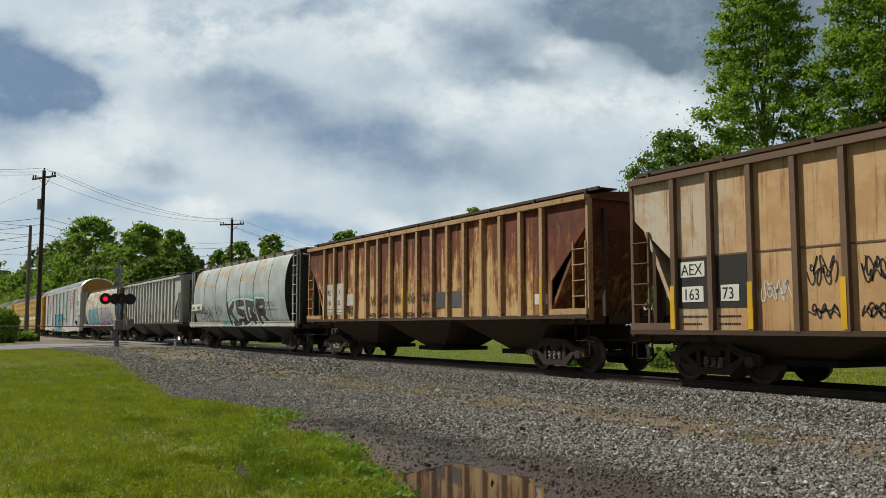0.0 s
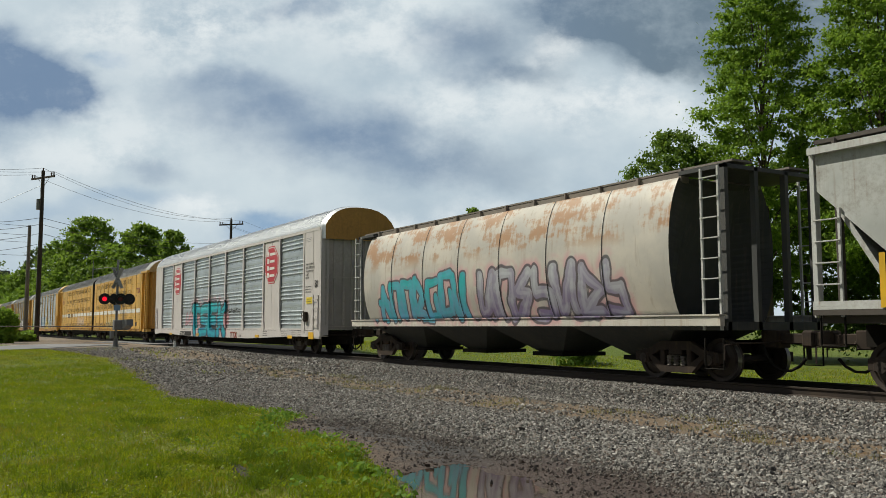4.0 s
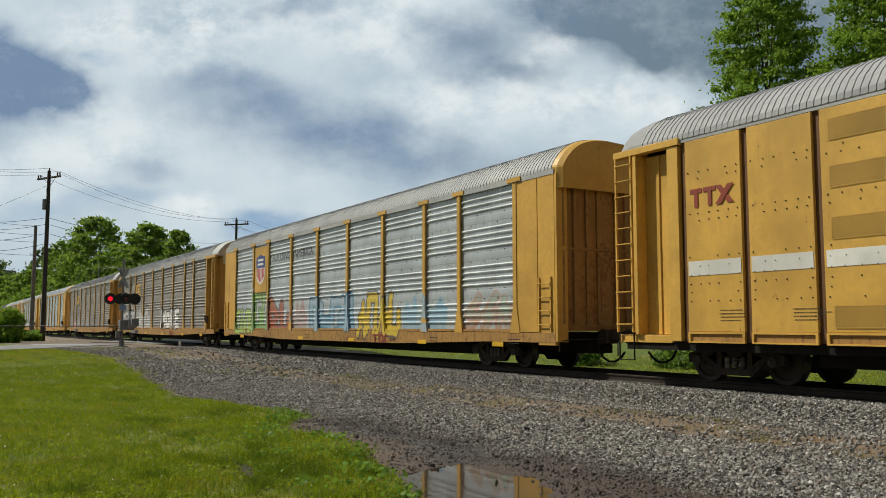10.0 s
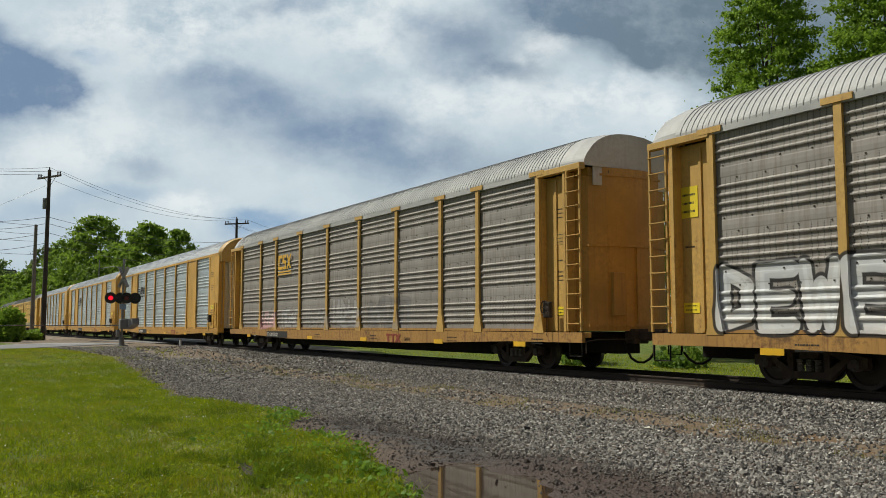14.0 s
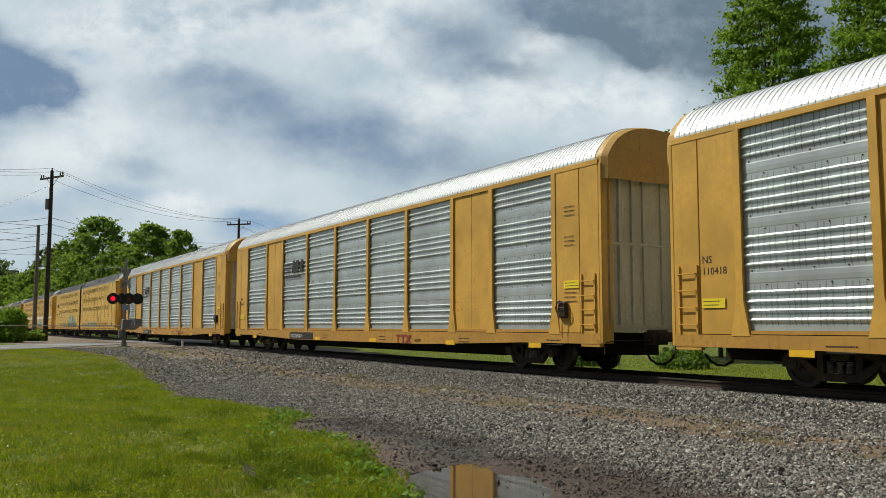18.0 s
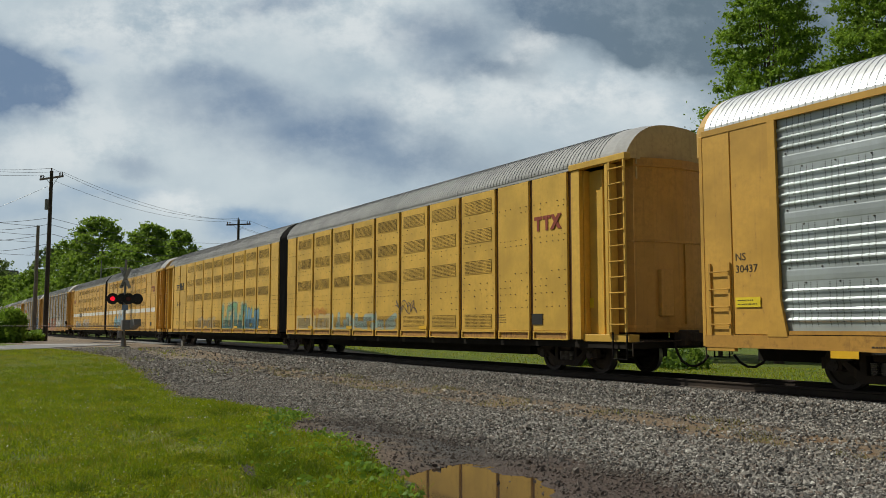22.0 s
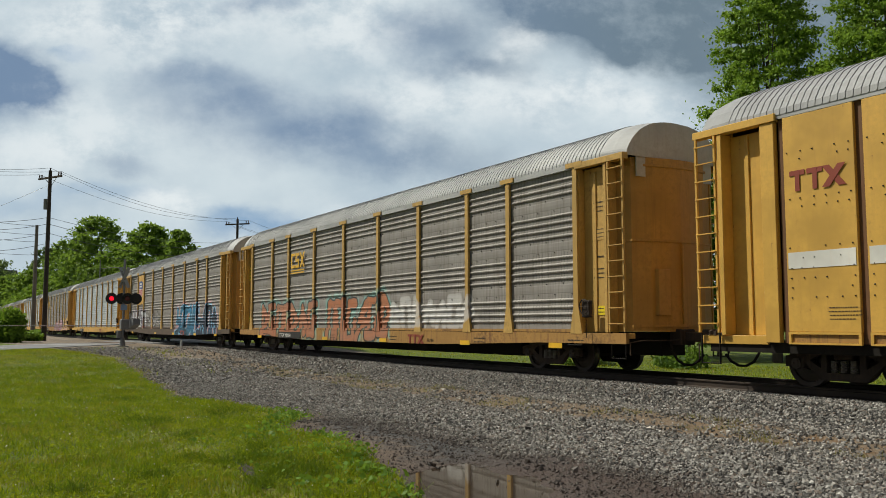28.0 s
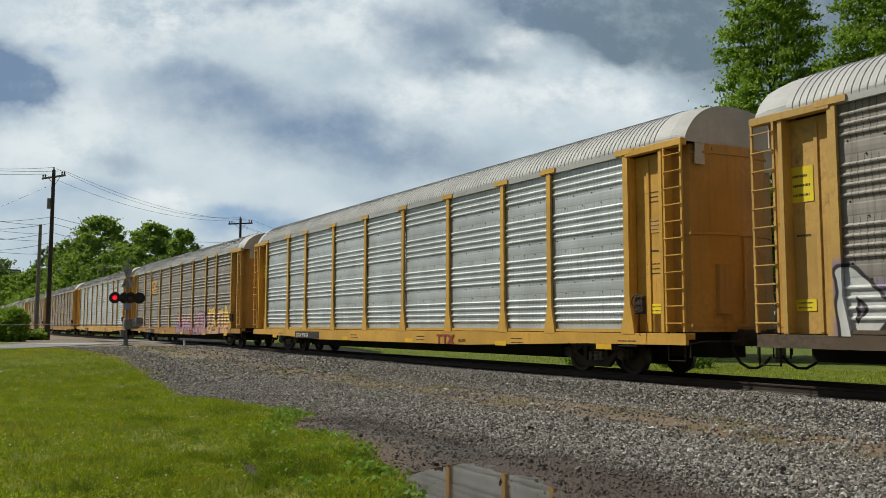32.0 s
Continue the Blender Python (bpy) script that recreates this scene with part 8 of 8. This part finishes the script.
def crossing_signal():
    sx, sy = -49.2, 8.97
    s = thing("crossing_signal", "grey railway crossing signal with red lamp lit and lowered arm", "crossing signal", pose(sx, sy, -0.06))
    toward = Vector((0.83, -0.56, 0)).normalized()
    side = Vector((0.56, 0.83, 0)).normalized()
    view = Vector((0.97, -0.2, 0)).normalized()
    across = Vector((0.2, 0.97, 0)).normalized()
    part("mast", rod(bmesh.new(), (0, 0, 0), (0, 0, 4.75), 0.065, 10), galv, s)
    part("base", box(rod(bmesh.new(), (0, 0, 0), (0, 0, 0.5), 0.17, 10, 0.1), -0.3, 0.3, -0.3, 0.3, -0.05, 0.08, 0.01), galv, s)
    # crossed boards
    for sgn in (1, -1):
        bm = bmesh.new()
        u = (across * 0.40 * sgn + toward * 0.25 * sgn + Vector((0, 0, 0.72))).normalized()
        p = u.cross(view).normalized()
        c = Vector((0, 0, 3.75)) + view * (0.09 + 0.02 * sgn)
        vs = []
        for d in (0.0, 0.012):
            for a, b in ((-0.62, -0.085), (0.62, -0.085), (0.62, 0.085), (-0.62, 0.085)):
                vs.append(bm.verts.new(c + u * a + p * b + view * d))
        for q in ((0, 1, 2, 3), (7, 6, 5, 4), (0, 4, 5, 1), (1, 5, 6, 2), (2, 6, 7, 3), (3, 7, 4, 0)):
            bm.faces.new([vs[i] for i in q])
        board = part("cross_board", bm, board_grey, s, "white crossed board with black letters")
        me = lettering("RAIL" if sgn > 0 else "CROSSING", 0.13, ink)
        ex = u if u.dot(across) > 0 else -u
        ez = view.cross(ex) * -1
        if ez.z < 0:
            ez = -ez
        ey = ez.cross(ex)
        m = Matrix((ex, ey, ez)).transposed().to_4x4()
        m.translation = c + view * 0.022 - ex * 0.5 - ez * 0.06
        part("board_lettering", me, None, s, at=m)
    part("cross_arm", tube(bmesh.new(), [across * -0.75 + Vector((0, 0, 2.62)), across * 0.75 + Vector((0, 0, 2.62))], 0.04, 8), lamp_black, s)
    for k, (d, face, lit) in enumerate(((-0.62, 1, red_on), (0.18, 1, red_off), (-0.12, -1, red_off), (0.62, -1, red_off))):
        c = across * d + Vector((0, 0, 2.62))
        lamp = part("lamp_unit", disc(bmesh.new(), c + view * 0.10 * face, 0.305, 0.02, view * face), lamp_black, s, "round black lamp backboard")
        part("lamp_housing", disc(bmesh.new(), c - view * 0.12 * face, 0.15, 0.24, view * face), lamp_black, lamp)
        part("lens", disc(bmesh.new(), c + view * 0.13 * face, 0.125, 0.015, view * face), lit, lamp, "red lens, lit" if lit is red_on else "red lens")
        bm = bmesh.new()
        n = 10
        ring = [[], []]
        for j in range(n + 1):
            a = math.pi * (-0.08 + 1.16 * j / n)
            for q, dep in ((0, 0.13), (1, 0.42)):
                ring[q].append(bm.verts.new(c + across * (0.175 * math.cos(a)) + Vector((0, 0, 0.175 * math.sin(a))) + view * dep * face))
        for j in range(n):
            bm.faces.new((ring[0][j], ring[0][j + 1], ring[1][j + 1], ring[1][j]))
        part("hood", bm, lamp_black, lamp)
    part("sign_plate", box(bmesh.new(), 0.06, 0.09, -0.17, 0.17, 2.0, 2.3), plain("blue_plate", (0.20, 0.30, 0.45)), s, "small pale blue plate")
    part("gate_mechanism", box(bmesh.new(), -0.25, 0.3, -0.15, 0.6, 0.95, 1.5, 0.04), galv, s, "grey gate mechanism box")
    part("counterweight", prism(bmesh.new(), [(-0.3, 1.25), (0.35, 1.5), (1.35, 1.52), (1.45, 1.2), (0.5, 1.02)], 0.25, 0.6), galv, s, "grey counterweight arm")
    n = 10
    for k in range(n):
        a, b = -side * (0.2 + 7.4 * k / n), -side * (0.2 + 7.4 * (k + 1) / n)
        z = Vector((0, 0, 1.15))
        part("gate_arm", rod(bmesh.new(), a + z, b + z, 0.032 - 0.0015 * k, 4), arm_red if k % 2 else arm_pale, s, "red and white striped gate arm" if k == 0 else "")
    part("junction_box", box(bmesh.new(), -0.12, 0.12, -0.3, -0.1, 0.5, 0.9, 0.01), galv, s)
    return s


crossing_signal()

marker = thing("marker_post", "short white marker post beside the rails", "post", (-47.2, 11.6, -0.1))
part("post_tube", rod(bmesh.new(), (0, 0, 0), (0, 0, 0.42), 0.06, 10), sign_white, marker)
part("post_cap", rod(bmesh.new(), (0, 0, 0.42), (0, 0, 0.47), 0.075, 10), galv, marker)

# ---- poles and wires ----
pole_wood = paint("pole_wood", (0.045, 0.036, 0.03), 0.9, amount=0.4, streak=0.6, bump=0.01)
pole_grey = paint("grey_pole_wood", (0.17, 0.15, 0.13), 0.9, amount=0.4, streak=0.6, bump=0.01)
wire_mat = plain("wire_black", (0.02, 0.02, 0.022), 0.5)
insulator = plain("insulator_brown", (0.09, 0.055, 0.04), 0.3)


def at_px(px, dist):
    """A place on the plan: tangent offset in the view and distance along it."""
    a = math.atan((px - 784) / 1530)
    th, r = radians(YAW) + a, dist / math.cos(a)
    return -r * math.cos(th), r * math.sin(th)


def utility_pole(x, y, h, label, arm=2.4, turn=0.0, mat=None, lean=0.0, gear=True):
    mat = mat or pole_wood
    t = thing("utility_pole", label, "utility pole", pose(x, y, -0.1, 0, lean, turn))
    part("pole", rod(bmesh.new(), (0, 0, 0), (0, 0, h), 0.19, 10, 0.125), mat, t)
    if arm:
        part("cross_arm", box(bmesh.new(), -0.06, 0.06, -arm / 2, arm / 2, h - 0.62, h - 0.48, 0.01), mat, t)
        for s in (-1, 1):
            part("brace", rod(bmesh.new(), (0.07, s * 0.75, h - 0.55), (0.1, 0, h - 1.2), 0.02, 5), galv, t)
        for k, yy in enumerate((-arm / 2 + 0.1, -arm / 2 + 0.4, arm / 2 - 0.4, arm / 2 - 0.1)):
            part("insulator", rod(rod(bmesh.new(), (0, yy, h - 0.48), (0, yy, h - 0.32), 0.05, 8), (0, yy, h - 0.32), (0, yy, h - 0.24), 0.075, 8, 0.04), insulator, t)
        part("pole_top_pin", rod(bmesh.new(), (0, 0, h), (0, 0, h + 0.2), 0.05, 8), insulator, t)
    if gear:
        part("transformer", rod(bmesh.new(), (0.0, 0.36, h - 3.0), (0.0, 0.36, h - 2.2), 0.2, 12), galv, t, "grey pole transformer")
        part("cutout_switch", rod(bmesh.new(), (0.1, 0.3, h - 1.9), (0.1, 0.35, h - 1.3), 0.05, 6), insulator, t)
        part("riser_cable", tube(bmesh.new(), [(0.15, 0.05, h - 0.6), (0.2, 0.3, h - 1.4), (0.15, 0.32, h - 2.2)], 0.02, 5), wire_mat, t)
    return t


P1 = at_px(81, 66.0)
P2 = at_px(418, 92.0)
P3 = at_px(61, 72.0)
run_dir = math.degrees(math.atan2(P2[1] - P1[1], P2[0] - P1[0]))
H1, H2, H3 = 13.15, 12.6, 9.6
utility_pole(P1[0], P1[1], H1, "tall dark wooden utility pole with cross-arm and transformer", 2.9, run_dir - 14)
utility_pole(P2[0], P2[1], H2, "dark wooden utility pole with cross-arm beyond the track", 2.9, run_dir, gear=False)
utility_pole(P3[0], P3[1], H3, "thin weathered grey wooden pole carrying cables", 0, 0, pole_grey, gear=False)


def wire(a, b, sag, r=0.012):
    pts = []
    for k in range(15):
        f = k / 14
        p = Vector(a).lerp(Vector(b), f)
        p.z -= sag * 4 * f * (1 - f)
        pts.append(p)
    ob = new("overhead_wire", mesh_of(tube(bmesh.new(), pts, r, 4), "overhead_wire", wire_mat))
    return tagged(ob, "thin black overhead wire between poles", "wire", group="overhead wires")


def arm_point(P, h, off, turn):
    c = radians(turn)
    return (P[0] - math.sin(c) * off, P[1] + math.cos(c) * off, h - 0.3)


P0 = at_px(-260, 60.0)
PF = (P2[0] + (P2[0] - P1[0]) * 1.6, P2[1] + (P2[1] - P1[1]) * 1.6)
for off in (-1.35, 1.35):
    wire(arm_point(P1, H1, off, run_dir - 14), arm_point(P2, H2, off, run_dir), 0.95)
    wire(arm_point(P0, H1, off, run_dir), arm_point(P1, H1, off, run_dir - 14), 0.4)
    wire(arm_point(P2, H2, off, run_dir), arm_point(PF, 11.0, off, run_dir), 0.6)
wire((P1[0], P1[1], H1 + 0.1), (P2[0], P2[1], H2), 1.2)
wire((P1[0], P1[1], H1 + 0.1), (P0[0], P0[1], H1), 0.5)
wire((P2[0], P2[1], H2 - 0.9), (PF[0], PF[1], 10.0), 0.6)
for z, k in ((9.4, 0.7), (8.9, 0.8), (8.2, 0.9), (7.4, 0.9)):
    wire((P1[0], P1[1], z), (P0[0], P0[1] + 1, z + 0.1), k, 0.016)
    wire((P1[0], P1[1], z), (P2[0], P2[1], z + 0.6), k, 0.016)
for z in (9.45, 8.7, 8.1, 7.0):
    wire((P3[0], P3[1], z), (P0[0] + 1, P0[1] + 3, z + 0.3), 0.3, 0.014)
wire((P1[0], P1[1], H1 - 1.2), (P0[0] - 6, P0[1] + 2, 7.0), 0.1)

LX, LY = at_px(176, 116.0)
lamp = thing("street_lamp", "tall grey street lamp with a side arm", "street lamp", (LX, LY, -0.3))
part("lamp_post", rod(bmesh.new(), (0, 0, 0), (0, 0, 10.2), 0.1, 8, 0.06), galv, lamp)
part("lamp_arm", tube(bmesh.new(), [(0, 0, 9.0), (1.0, 1.4, 9.25), (1.6, 2.2, 9.2)], 0.05, 6), galv, lamp)
part("lamp_head", box(bmesh.new(), 1.4, 2.0, 2.0, 2.7, 9.1, 9.25, 0.03), galv, lamp)

# ---- far building ----
brick = paint("far_brick", (0.22, 0.13, 0.10), 0.85, amount=0.3, streak=0.3)
pane_dark = plain("dark_window", (0.02, 0.022, 0.026), 0.15)
bx, by = at_px(-6, 300.0)
house = thing("brick_building", "red-brown brick building with dark windows far behind trees", "building", pose(bx, by, 0, 0, 0, 20))
part("wall", box(bmesh.new(), -6, 6, -4, 4, -0.5, 18), brick, house)
part("roof", prism(bmesh.new(), [(-6.5, 18), (6.5, 18), (5, 20.4), (-5, 20.4)], -4.5, 4.5), paint("dark_roof", (0.07, 0.065, 0.065), 0.8), house)
for k in range(5):
    for j in range(3):
        for side in (0, 1):
            if side == 0:
                part("window", box(bmesh.new(), -4.6 + 3.4 * j, -3.2 + 3.4 * j, -4.06, -3.98, 2 + 3.3 * k, 3.9 + 3.3 * k), pane_dark, house)
            elif j < 2:
                part("window", box(bmesh.new(), 5.98, 6.06, -2.8 + 3 * j, -1.5 + 3 * j, 2 + 3.3 * k, 3.9 + 3.3 * k), pane_dark, house)

# ---- unseen trees added behind the viewer close the place, darken reflections, block sky ----
for i in range(14):
    tree(-46 + i * 7.5, -30 - 4 * math.sin(i * 1.7), -0.5, 11 + 2.5 * math.sin(i * 2.3), 4.6, "unseen leafy tree added behind the viewer to darken reflections", leaf_deep, 2600, 0.34, 130 + i, 0.08, 20)


# ---- what moves ----
SPEED = 14.5


def share(ob, other):
    """Let a wheelset turn by the keys of an equal one."""
    ob.rotation_mode = "QUATERNION"
    ob.animation_data_create()
    ob.animation_data.action = other.animation_data.action
    ob.animation_data.action_slot = other.animation_data.action_slot


def motions():
    for car in CARS:
        x, y, z = car.location
        walk(car, [(t, pose(x + SPEED * t, y, z)) for t in (0, 8, 16, 24, 32)])
    first = {}
    for ob in [o for o in scene.objects if o.name.split(".")[0] == "wheelset"]:
        k = 1 if ob.location.x > 0 else -1
        if k not in first:
            px, py, pz = ob.location
            walk(ob, [(i / 30, pose(px, py, pz, 0, math.degrees(SPEED * i / 30 / 0.42), 0)) for i in range(961)])
            first[k] = ob
        else:
            share(ob, first[k])
    a = sky_sheet.matrix_basis.copy()
    side = a.to_3x3() @ Vector((-205.0, 30.0, 0.0))
    walk(sky_sheet, [(0, a), (16, Matrix.Translation(side / 2) @ a), (32, Matrix.Translation(side) @ a)])


motions()
